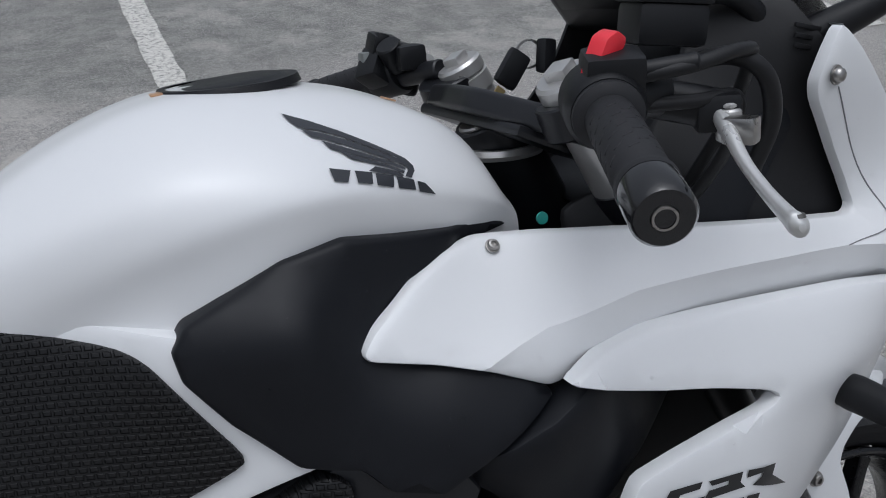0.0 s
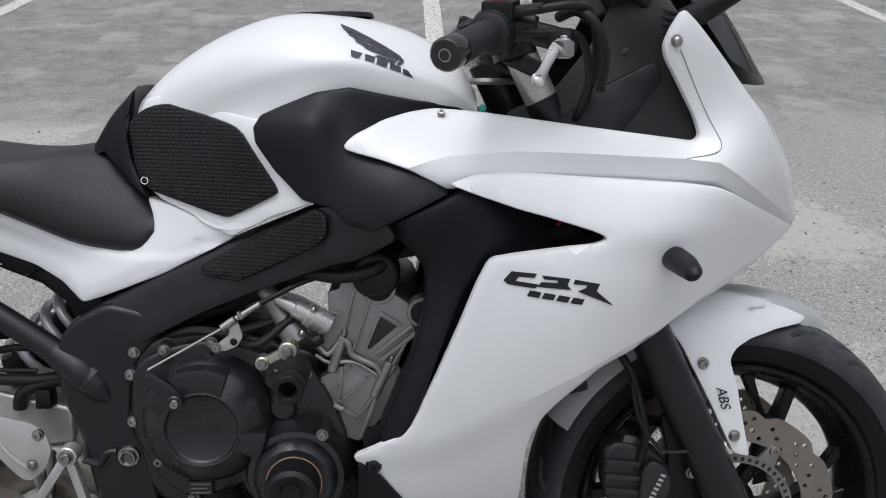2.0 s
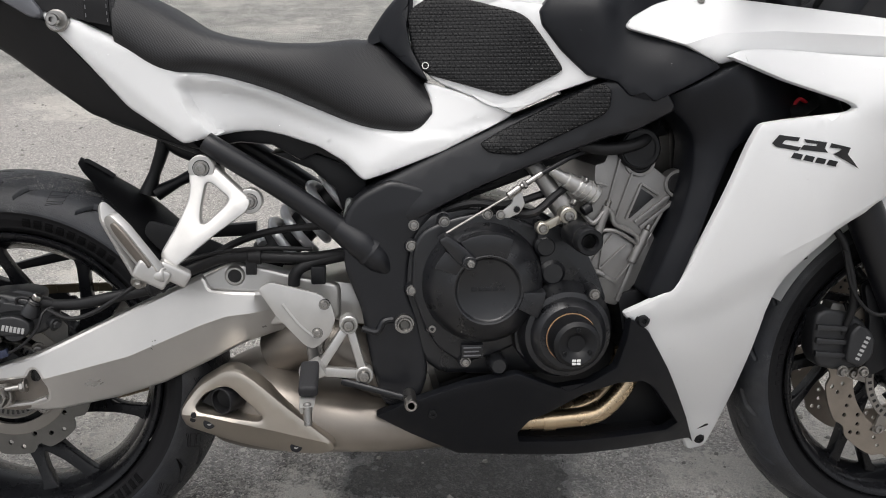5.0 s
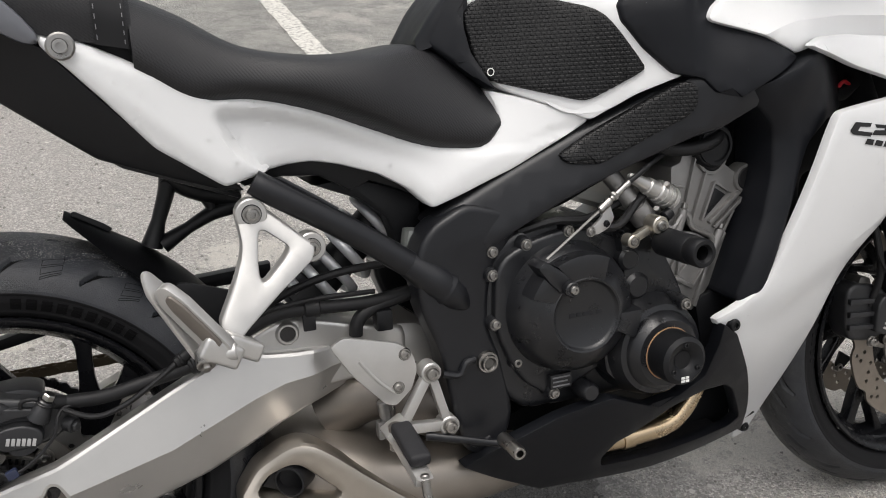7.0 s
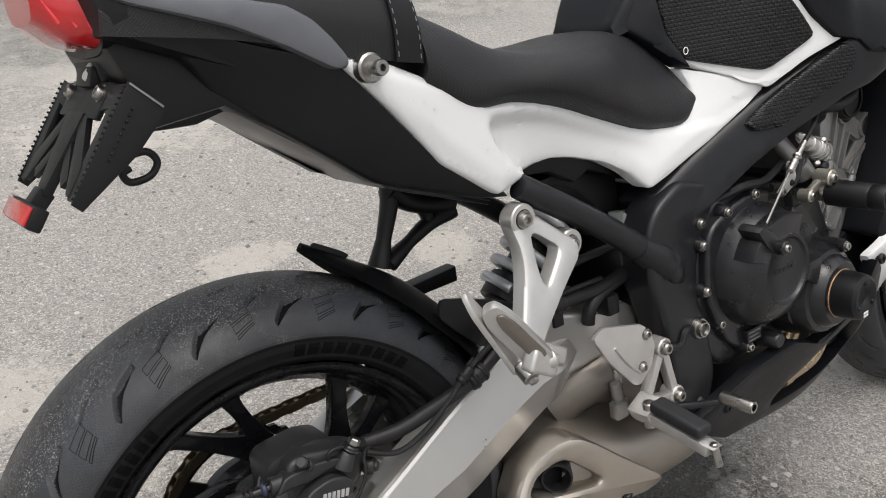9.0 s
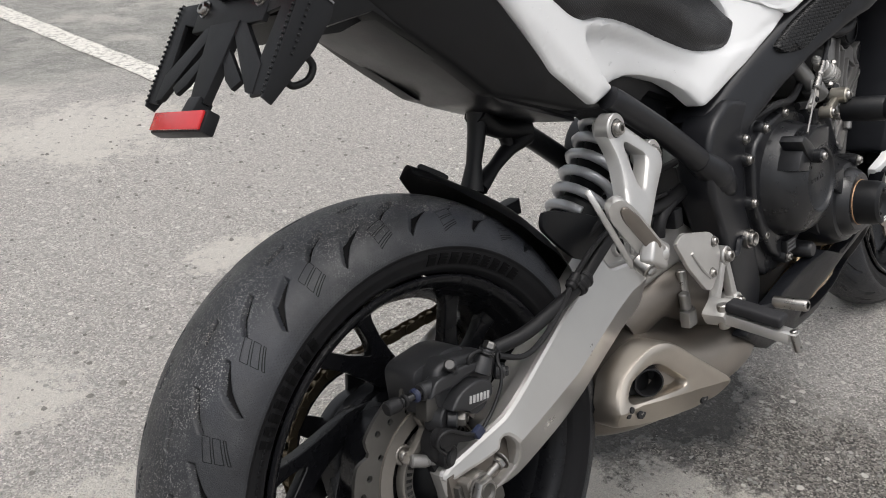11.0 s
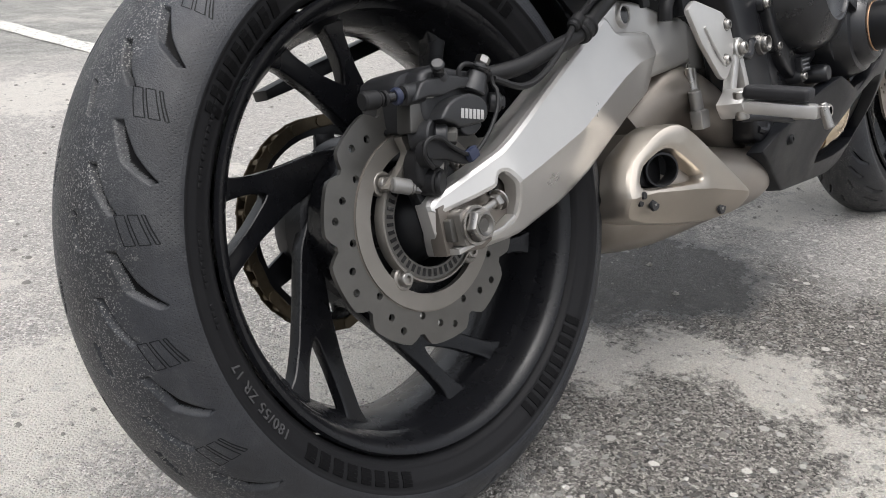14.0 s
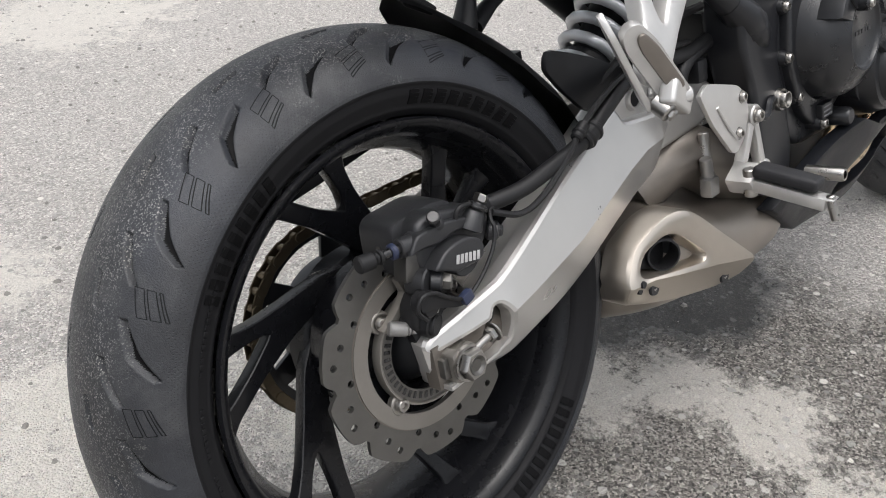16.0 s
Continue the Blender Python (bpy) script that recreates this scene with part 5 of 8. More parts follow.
part("pipe_joint", tube([(.824, -.1115, .2455), (.806, -.1105, .2445)], .0172, 0, 24), PIPE, BIKE)
part("header_pipe", tube([(.95, -.04, .36), (.94, -.05, .30), (.90, -.055, .25), (.80, -.05, .225)], .019, 6, 16), PIPE, BIKE)
MUFF = [(.290, [(0, .282), (.02, .280), (.036, .270), (.044, .250), (.036, .226), (.02, .216), (0, .212)]),
        (.312, [(0, .315), (.03, .312), (.066, .295), (.078, .255), (.066, .218), (.03, .200), (0, .196)]),
        (.38, [(0, .335), (.05, .332), (.102, .312), (.118, .265), (.098, .215), (.05, .190), (0, .188)]),
        (.48, [(0, .305), (.05, .303), (.112, .285), (.128, .245), (.110, .208), (.05, .190), (0, .188)]),
        (.58, [(0, .285), (.05, .283), (.108, .270), (.122, .238), (.108, .203), (.05, .188), (0, .188)]),
        (.66, [(0, .27), (.05, .268), (.09, .258), (.102, .232), (.09, .200), (.05, .188), (0, .188)])]
muffler = part("silencer", loft(MUFF, 6, 4), SILBODY, BIKE, "short underslung brushed steel silencer")
SHIELD = [(.486, .237), (.489, .224), (.470, .211), (.42, .212), (.352, .224), (.304, .236), (.268, .250), (.261, .264), (.261, .284), (.286, .316), (.324, .342), (.342, .347), (.358, .344), (.380, .328), (.418, .294)]
SHOLE = [(.326, .319), (.340, .317), (.383, .277), (.378, .271), (.288, .281), (.284, .288), (.299, .306)]
SRIDGE = [(.264, .276), (.300, .275), (.36, .265), (.40, .257), (.486, .234)]
sdb = spline([(.261, .276, .112), (.286, .316, .104), (.342, .347, .125), (.361, .34, .134), (.38, .328, .137), (.418, .294, .142), (.334, .319, .124), (.381, .274, .138), (.286, .284, .114), (.305, .275, .1215), (.38, .262, .139), (.432, .249, .144), (.486, .235, .147)])


def sd(x, z):
    """How far out the outlet cover stands: it folds back under its ridge and at its upper edge."""
    r = below(SRIDGE, x)
    return sdb(x, max(z, r)) - .55 * max(0, r - z)


shield = part("silencer_shield", panel(SHIELD, sd, lip=.034, step=.010, r=.008, edge=.007, hole=SHOLE, lines=[SRIDGE]), TITAN, muffler, "brushed steel outlet cover with a pointed opening", 24)
op = part("outlet_pipe", join(lathe([(.0175, 0), (.0198, 0), (.0203, .002), (.0203, .06)], (0, 0, 0), 40)), FRAME, muffler, "dark outlet pipe")
op.matrix_basis = pose(.322, -.118, .297, 0, 0, -38)
part("outlet_dark", lathe([(0, .030), (.0176, .030), (.0176, -.0005)], (0, 0, 0), 32), HOSE, muffler).matrix_basis = pose(.322, -.118, .297, 0, 0, -38)
part("outlet_backing", slab([(.290, .290), (.325, .330), (.345, .330), (.385, .275), (.33, .270)], -.100, -.07, .004), HOSE, muffler)
# flat dark discs paint the shade of small sunken seats
for x, z in ((.303, .262), (.430, .227)):
    part("bolt_recess_shade", lathe([(0, -.0012), (.0085, -.0012), (.0095, .002)], (x, -sd(x, z), z), 20), FRAME, muffler)
    bolt(muffler, x, -sd(x, z) + .0025, z, .0046, BOLT_STEEL, (-20, 0, 0))
for x, z in ((.279, .268), (.281, .276)):
    part("bolt_recess_shade", lathe([(0, -.001), (.0042, -.001), (.0046, .002)], (x, -sd(x, z), z), 14), FRAME, muffler)
part("muffler_hanger", join(rod((.455, -.10, .372), (.460, -.10, .335), .008), box((.022, .016, .024), pose(.455, -.104, .335), .003)), CAST, BIKE, "steel silencer hanger")
part("link_pipe", tube([(.40, -.02, .34), (.46, -.05, .37), (.54, -.06, .33), (.60, -.05, .28)], .042, 5, 20), STAINED, BIKE, "stained exhaust chamber")

# ---- swingarm ----
ARM = [(-.021, .306), (-.027, .338), (-.018, .345), (.059, .371), (.20, .436), (.275, .470), (.296, .480), (.303, .475), (.309, .460), (.349, .456), (.399, .453), (.50, .44), (.50, .39), (.404, .386), (.36, .376), (.30, .345), (.235, .315), (.165, .296), (.085, .283), (.03, .281), (-.014, .286)]


CREASE = [(-.05, .318), (.074, .339), (.192, .367), (.295, .409), (.333, .421), (.40, .427), (.50, .425)]


def arm_depth(x, z):
    c = below(CREASE, x)
    return .113 - .05 * max(0, x - .10) - .27 * max(0, .07 - x) - .40 * max(0, c - z) - .26 * max(0, z - c) - .45 * max(0, x - .37)


POCKET = [(-.014, .292), (-.017, .327), (.022, .333), (.047, .338), (.052, .349), (.060, .350), (.067, .341), (.074, .322), (.072, .304), (.052, .296), (.02, .2905)]
swing_r = part("swingarm", panel(ARM, arm_depth, lip=.014, step=.014, r=.005, edge=.005, hole=POCKET, lines=[CREASE[1:]]), SILVER, BIKE, "silver painted aluminium swingarm", 16)
part("pocket_back", slab([(-.020, .289), (-.022, .334), (.04, .350), (.078, .352), (.082, .30), (.03, .283)], -.088, -.070, .002), STAINED, swing_r)
part("pocket_ledge", slab([(-.016, .290), (.050, .2955), (.071, .303), (.069, .307), (.05, .300), (-.016, .295)], -.100, -.086, .0015), SILVER, swing_r)
part("adjuster_slot", slab(rounded([(.047, .330), (.049, .347), (.060, .348), (.064, .338), (.058, .327)], .005), -.0905, -.088, .0005), GLOSS, swing_r)
part("adjuster_bolt", rod((.016, -.106, .322), (.047, -.104, .327), .0042), STEEL, swing_r)
part("adjuster_nut", join(rod((.036, -.1047, .3252), (.043, -.1043, .3264), .0080, seg=6), rod((.0435, -.1043, .3265), (.0455, -.1042, .3268), .0105)), STEEL, swing_r)
part("axle_block", slab([(-.010, .296), (-.012, .326), (-.004, .330), (-.002, .326), (.016, .329), (.020, .325), (.024, .298), (.010, .293)], -.104, -.086, .002, .002), CARRIER, swing_r, "worn alloy chain adjuster block")
part("block_edge", slab([(-.018, .302), (-.018, .322), (-.011, .323), (-.010, .300)], -.096, -.084, .002, .002), DISC, swing_r)
axle_nut = part("axle_nut", join(lathe([(.0100, -.1165), (.0140, -.1165), (.0158, -.114), (.0158, -.106)], (.006, 0, .312), 6), lathe([(.0158, -.107), (.0185, -.107), (.0185, -.103)], (.006, 0, .312), 28)), STEEL, swing_r, "steel rear axle nut")
part("axle_end", lathe([(0, -.1150), (.0062, -.1150), (.0078, -.1165), (.0098, -.1175), (.0102, -.1160), (.0102, -.11)], (.006, 0, .312), 28), DISC, swing_r)
part("arm_hole_rim", lathe([(.0098, -.0805), (.0104, -.0825), (.0125, -.0825), (.0165, -.076), (.0165, -.07)], (.345, 0, .477), 24), SILVER, swing_r)
part("arm_hole", lathe([(0, -.0810), (.0100, -.0810)], (.345, 0, .477), 24), GLOSS, swing_r)
part("arm_core", slab([(.06, .33), (.06, .355), (.20, .425), (.288, .474), (.322, .490), (.339, .4955), (.365, .493), (.393, .487), (.43, .476), (.50, .46), (.50, .405), (.35, .395), (.25, .335), (.15, .31)], -.078, -.040, .007, .01, 3), SILVER, swing_r)
part("swingarm_bridge", slab([(.41, .476), (.52, .46), (.56, .43), (.56, .39), (.42, .40)], -.068, .09, .012), SILVER, BIKE)
swing_l = part("swingarm", panel(ARM, arm_depth, lip=.03, step=.02, r=.005, edge=.005, side=1, lines=[CREASE[1:]]), SILVER, BIKE, "", 16)

# ---- footrests and brackets ----
hold = part("pillion_bracket", rod((.311, -.100, .640), (.311, -.121, .640), .0185), ALLOY, BIKE, "cast alloy pillion footrest bracket")
part("bracket_eye", rod((.376, -.102, .593), (.376, -.126, .593), .0180), ALLOY, hold)
# dark discs on the eyes paint the shade round their sunken screws
part("eye_recess_shade", lathe([(0, -.1215), (.0115, -.1215), (.0125, -.120)], (.311, 0, .640), 24), FRAME, hold)
part("eye_recess_shade", lathe([(0, -.1265), (.0112, -.1265), (.0122, -.125)], (.376, 0, .593), 24), FRAME, hold)
BRACKET = [(.293, .640), (.2955, .610), (.2925, .595), (.284, .575), (.272, .553), (.257, .527), (.262, .513), (.278, .508), (.288, .517), (.334, .553), (.374, .581), (.380, .597), (.366, .609), (.348, .626), (.328, .645), (.305, .652)]
part("bracket_frame", panel(BRACKET, lambda x, z: .117 + .41 * (.64 - z), lip=.016, edge=.004, step=.02, r=.006, hole=[(.3165, .619), (.3105, .585), (.3100, .569), (.3145, .5635), (.342, .588), (.3495, .5985), (.323, .6205)]), ALLOY, hold)
part("bracket_foot", join(box((.044, .034, .022), pose(.276, -.172, .503, 0, 30, 12), .005, 3), rod((.262, -.168, .512), (.262, -.188, .496), .012)), ALLOY, hold)
bolt(hold, .311, -.1225, .640, .0085, BOLT_STEEL)
bolt(hold, .376, -.1275, .593, .0085, BOLT_STEEL)
peg2 = part("pillion_footrest", join(box((.046, .018, .026), pose(.252, -.193, .506, 0, 30, 10), .005, 3), rod((.236, -.186, .502), (.270, -.194, .505), .0105)), ALLOY, BIKE, "folded alloy pillion footrest")


def leaf(a, b, across, wide, thick, tip):
    """A flat bar from a to b that narrows to a rounded tip; across is the direction of its width."""
    a, b = Vector(a), Vector(b)
    d = (b - a).normalized()
    u = (Vector(across) - d * Vector(across).dot(d)).normalized()
    n = d.cross(u)
    h = (b - a).length
    outline = [(-wide / 2, 0), (wide / 2, 0), (wide / 2, h * .72), (tip / 2, h * .96), (0, h), (-tip / 2, h * .96), (-wide / 2, h * .80)]
    bm = slab(outline, -thick / 2, thick / 2, .0022, .005, 2)
    bm.transform(Matrix(((u.x, n.x, d.x, a.x), (u.y, n.y, d.y, a.y), (u.z, n.z, d.z, a.z), (0, 0, 0, 1))))
    bmesh.ops.recalc_face_normals(bm, faces=bm.faces[:])
    return bm


part("peg_guard", leaf((.236, -.170, .500), (.184, -.162, .600), (.5, .6, .2), .030, .007, .012), ALLOY, peg2)
part("peg_bar", leaf((.258, -.190, .505), (.198, -.181, .586), (.7, -.6, .4), .030, .013, .020), ALLOY, peg2)
part("peg_pad", leaf((.250, -.1985, .514), (.204, -.1905, .576), (.7, -.6, .4), .016, .006, .010), STAINED, peg2, "grooved inset of the folded footrest")
part("peg_pivot", join(rod((.235, -.180, .506), (.235, -.197, .494), .0105), rod((.235, -.196, .4945), (.235, -.201, .491), .0062, seg=6)), STEEL, peg2)
guard = part("heel_guard", slab([(.383, .470), (.401, .480), (.470, .461), (.487, .446), (.493, .423), (.484, .398), (.462, .379), (.449, .383), (.409, .428)], -.141, -.134, .0025, .006), ALLOY, BIKE, "alloy heel guard plate")
part("pressed_line", tube([(.418, -.1412, .447), (.440, -.1425, .417), (.460, -.1412, .398)], .0022, 4, 8), ALLOY, guard)
# a black disc under each bolt paints in its recess's shade
for x, z in ((.477, .445), (.466, .403)):
    part("bolt_recess_shade", lathe([(0, -.1414), (.0078, -.1414), (.0086, -.1395)], (x, 0, z), 24), FRAME, guard)
    bolt(guard, x, -.1415, z, .0060, BOLT_STEEL)
hang = part("footrest_bracket", join(rod((.511, -.118, .413), (.511, -.141, .413), .0135), rod((.532, -.118, .336), (.532, -.141, .336), .0135), beam((.513, -.132, .407), (.530, -.132, .343), .012, .014),
                                     beam((.505, -.132, .405), (.470, -.136, .352), .013, .014), beam((.526, -.132, .337), (.470, -.136, .345), .014, .014), box((.034, .035, .024), pose(.458, -.150, .350, 0, -30), .005)), ALLOY, BIKE, "cast alloy footrest bracket")
bolt(hang, .511, -.142, .413, .0085)
bolt(hang, .532, -.142, .336, .0085)
peg = part("footrest", join(beam((.455, -.165, .352), (.455, -.252, .336), .022, .02, .020), box((.018, .090, .016), pose(.453, -.208, .338, 10), .004)), ALLOY, BIKE, "alloy rider footrest with a rubber top")
part("peg_rubber", box((.026, .078, .016), pose(.456, -.205, .357, 10), .006, 3), GRIP, peg, "black ribbed rubber tread")
part("peg_feeler", rod((.455, -.254, .340), (.456, -.260, .310), .0055), STEEL, peg)
part("peg_pivot", rod((.452, -.160, .365), (.452, -.160, .330), .0085), STEEL, peg)
pedal = part("brake_pedal", tube([(.50, -.135, .327), (.54, -.150, .320), (.585, -.160, .309), (.598, -.166, .309)], [.006, .005, .005, .006], 5, 12, .8), FRAME, BIKE, "black brake pedal")
part("pedal_toe", lathe([(.005, -.213), (.0078, -.213), (.0092, -.210), (.0092, -.163), (0, -.160)], (.596, 0, .314), 20), STEEL, pedal, "steel pedal toe")
part("brake_switch", box((.022, .025, .028), pose(.468, -.085, .478), .004), BLACK, BIKE)
part("brake_pedal_link", join(rod((.47, -.09, .40), (.465, -.095, .34), .007), box((.018, .016, .024), pose(.464, -.097, .335), .003)), STEEL, BIKE)

# ---- rear shock and hoses ----
shock = part("shock_body", join(rod((.412, .03, .503), (.385, .03, .478), .036), rod((.38, .03, .473), (.56, .03, .645), .026), rod((.530, .03, .616), (.548, .03, .633), .043)), BLACK, BIKE, "black shock absorber")
ax0, ax1 = Vector((.400, .03, .492)), Vector((.530, .03, .616))
dv = (ax1 - ax0).normalized()
s1, s2 = dv.cross(Vector((0, 1, 0))).normalized(), Vector((0, 1, 0))
coil = [ax0 + (ax1 - ax0) * k / 96 + (s1 * math.cos(k / 96 * 2 * math.pi * 6.4) + s2 * math.sin(k / 96 * 2 * math.pi * 6.4)) * .040 for k in range(-2, 99)]
part("spring", tube(coil, .0074, 0, 12), SPRING, shock, "grey coil spring")
part("reservoir_bottle", box((.035, .03, .05), pose(.524, -.070, .562, 0, 10), .006), PLASTIC, BIKE, "cloudy plastic fluid reservoir")
hose = part("brake_hose", tube([(.085, -.080, .440), (.125, -.091, .443), (.167, -.096, .452), (.225, -.097, .464), (.265, -.095, .482), (.327, -.090, .506), (.376, -.088, .507), (.453, -.085, .503), (.52, -.08, .510)], .0085, 6, 12), HOSE, BIKE, "black rear brake hose on the swingarm")
part("hose_clip", join(rod((.222, -.0972, .4632), (.246, -.0962, .4725), .0118), rod((.226, -.0972, .4650), (.231, -.097, .4668), .0134), rod((.238, -.0966, .4692), (.243, -.0962, .4715), .0134)), HOSE, hose)
part("hose_clip", join(rod((.366, -.088, .507), (.386, -.088, .5068), .0118), box((.016, .006, .022), pose(.371, -.094, .492), .002)), HOSE, hose)
part("sensor_cable", tube([(.080, -.092, .436), (.112, -.100, .424), (.147, -.103, .433), (.190, -.103, .459), (.217, -.100, .477), (.250, -.097, .493), (.300, -.094, .510), (.376, -.090, .519), (.46, -.085, .516)], .0034, 6, 8), HOSE, BIKE, "thin wheel speed sensor cable")
part("cable_clip", join(rod((.207, -.1010, .4710), (.226, -.0995, .4818), .0066), rod((.212, -.1007, .4738), (.216, -.1003, .4760), .0080)), HOSE, BIKE, "black cable clip on the swingarm")
part("return_hose", tube([(.431, -.085, .462), (.433, -.086, .476), (.442, -.086, .488), (.465, -.084, .497), (.50, -.082, .504), (.54, -.08, .512)], .0090, 6, 12), HOSE, BIKE)
part("wire_loom", tube([(.30, -.06, .50), (.36, -.07, .53), (.42, -.075, .545), (.50, -.08, .55)], .0055, 6, 8), HOSE, BIKE)

# ---- wheels ----
def tyre_profile(R, half, lip, flare):
    """Half a tyre's section, from the bead on the right side over the crown to the left bead."""
    rows = []
    for k in range(-14, 15):
        a = k / 14
        y = half * math.sin(a * math.pi / 2 * .98)
        drop = half * flare * (1 - math.sqrt(max(0, 1 - (y / half) ** 2 * .985)))
        rows.append((R - drop, y))
    side = [(lip + .002, -half * .78), (lip + .005, -half * .83), (lip + .009, -half * .89), (lip + .011, -half * .89), (lip + .022, -half * .955), (lip + .0305, -half * .972), (lip + .0315, -half * .990)]
    return side + rows[1:-1] + [(r, -y) for r, y in side[::-1]]


def wheel_body(cx, cz, hub, lip, wide):
    """A cast wheel's rim barrel and hub."""
    rim = lathe([(lip - .011, -wide + .030), (lip - .005, -wide + .010), (lip + .0005, -wide + .0035), (lip + .004, -wide + .001), (lip + .0065, -wide + .0005), (lip + .009, -wide + .004), (lip + .006, -wide + .012), (lip - .006, -wide + .024), (lip - .016, -wide + .045), (lip - .017, wide - .045),
                 (lip - .006, wide - .024), (lip + .006, wide - .012), (lip + .009, wide - .004), (lip + .004, wide), (lip - .004, wide - .003), (lip - .012, wide - .012), (lip - .022, wide - .04), (lip - .026, 0), (lip - .022, -wide + .05), (lip - .011, -wide + .030)], (cx, 0, cz), 160)
    return join(rim, lathe([(.018, -hub[1]), (hub[0] * .72, -hub[1]), (hub[0], -hub[1] * .8), (hub[0] * 1.05, 0), (hub[0], hub[1] * .8), (hub[0] * .72, hub[1]), (.018, hub[1])], (cx, 0, cz), 48))


def spokes(wheel, cx, cz, rows, y0, y1, bevel, phase, slots, dish=0.0):
    """Six forked spokes of a cast wheel, swept back from hub to rim; rows are (radius, degrees), slots likewise."""
    def flat(r, a):
        return r * math.cos(radians(a)), r * math.sin(radians(a))
    bm = slab([flat(*q) for q in rows], y0, y1, bevel, .007, 3)
    # slots aren't cut: a thin black plate paints their dark inside
    sl = slab(rounded([flat(*q) for q in slots], .003), y0 - .0008, y0 + .002, 0)
    for b in (bm, sl):
        for v in b.verts:
            v.co.y += dish * max(0.0, 1 - (math.hypot(v.co.x, v.co.z) - .05) / .15)
    me, hole = finish(bm, "spoke", 30), finish(sl, "spoke_slot_shade")
    me.materials.append(RIM)
    hole.materials.append(HOSE)
    for k in range(6):
        ob = shared("spoke", me, wheel, pose(cx, 0, cz, 0, -(phase + 60 * k), 0))
        shared("spoke_slot_shade", hole, ob, Matrix())


def side_at(profile, r):
    """How far out a tyre's right wall stands at radius r."""
    rows = sorted([p for p in profile if p[1] < 0])
    return float(np.interp(r, [p[0] for p in rows], [p[1] for p in rows]))


def arc_text(body, r0, start, size, profile, cx, cz, gap=1.0):
    """Raised letters round a tyre's wall, tops outwards, from an angle on clockwise."""
    txt = bpy.data.curves.new("arc_text", "FONT")
    txt.body, txt.size, txt.space_character = body, size, gap
    ob = new("arc_text", txt)
    me = bpy.data.meshes.new_from_object(ob.evaluated_get(bpy.context.evaluated_depsgraph_get()))
    bpy.data.objects.remove(ob)
    bm = bmesh.new()
    bm.from_mesh(me)
    up = bmesh.ops.extrude_face_region(bm, geom=bm.faces[:])
    raised = {v for v in up["geom"] if isinstance(v, bmesh.types.BMVert)}
    for v in bm.verts:
        r, a = r0 + v.co.y, radians(start) - v.co.x / r0
        v.co = (cx + r * math.cos(a), side_at(profile, r) - (.0014 if v in raised else -.001), cz + r * math.sin(a))
    bmesh.ops.recalc_face_normals(bm, faces=bm.faces[:])
    return bm


def arc_marks(name, parent, r0, r1, angles, wide, profile, cx, cz, mat):
    """Raised bars on a tyre's wall, each lying along its radius."""
    bits = []
    for k in range(4):
        a, b = r0 + (r1 - r0) * k / 4, r0 + (r1 - r0) * (k + 1) / 4
        y0, y1 = side_at(profile, a), side_at(profile, b)
        bits.append(box((math.hypot(b - a, y1 - y0) + .0004, .0022, wide), Matrix.Translation(((a + b) / 2, (y0 + y1) / 2, 0)) @ pose(0, 0, 0, 0, 0, math.degrees(math.atan2(y1 - y0, b - a))), .0003, 1))
    bm = join(*bits)
    me = finish(bm, name)
    me.materials.append(mat)
    for a in angles:
        shared(name, me, parent, pose(cx, 0, cz, 0, -a, 0))


def drilled(cx, y, cz, outer, inner, thick, waves, deep, phase, rows, r):
    """A brake disc with a wavy rim; the drilled holes, in rows of (radius, how many, shift), go through it."""
    def edge(a):
        return outer * (1 - deep * max(0, math.cos(a * waves)) ** 3.5)
    loops = [[(edge(2 * math.pi * k / (waves * 14) + phase), 2 * math.pi * k / (waves * 14) + phase) for k in range(waves * 14)], [(inner, 2 * math.pi * k / 120) for k in range(120)]]
    loops = [[(q * math.cos(a), q * math.sin(a)) for q, a in loop] for loop in loops]
    bores = [(q * math.cos(2 * math.pi * (k + shift) / n), q * math.sin(2 * math.pi * (k + shift) / n)) for q, n, shift in rows for k in range(n)]
    loops += [[(bx + r * math.cos(k * math.pi / 6), bz + r * math.sin(k * math.pi / 6)) for k in range(12)] for bx, bz in bores]
    pts, rims = [], []
    for loop in loops:
        n0 = len(pts)
        pts += [Vector(p) for p in loop]
        rims += [(n0 + k, n0 + (k + 1) % len(loop)) for k in range(len(loop))]
    co, _, tris = delaunay_2d_cdt(pts, rims, [], 0, 1e-6)[:3]
    bm = bmesh.new()
    front = [bm.verts.new((cx + p.x, y, cz + p.y)) for p in co]
    back = [bm.verts.new((cx + p.x, y + thick, cz + p.y)) for p in co]
    for tri in tris:
        mx, mz = sum(co[i].x for i in tri) / 3, sum(co[i].y for i in tri) / 3
        q = math.hypot(mx, mz)
        if q < inner * .9995 or q > edge(math.atan2(mz, mx)) or any((mx - bx) ** 2 + (mz - bz) ** 2 < (r * .97) ** 2 for bx, bz in bores):
            continue
        bm.faces.new([front[i] for i in tri])
        bm.faces.new([back[i] for i in tri][::-1])
    rim = [e for e in bm.edges if len(e.link_faces) == 1 and e.verts[0].co.y < y + thick / 2]
    pair = dict(zip(front, back))
    for e in rim:
        a, b = e.verts
        bm.faces.new((a, b, pair[b], pair[a]))
    bmesh.ops.delete(bm, geom=[v for v in bm.verts if not v.link_faces], context="VERTS")
    bmesh.ops.recalc_face_normals(bm, faces=bm.faces[:])
    return bm


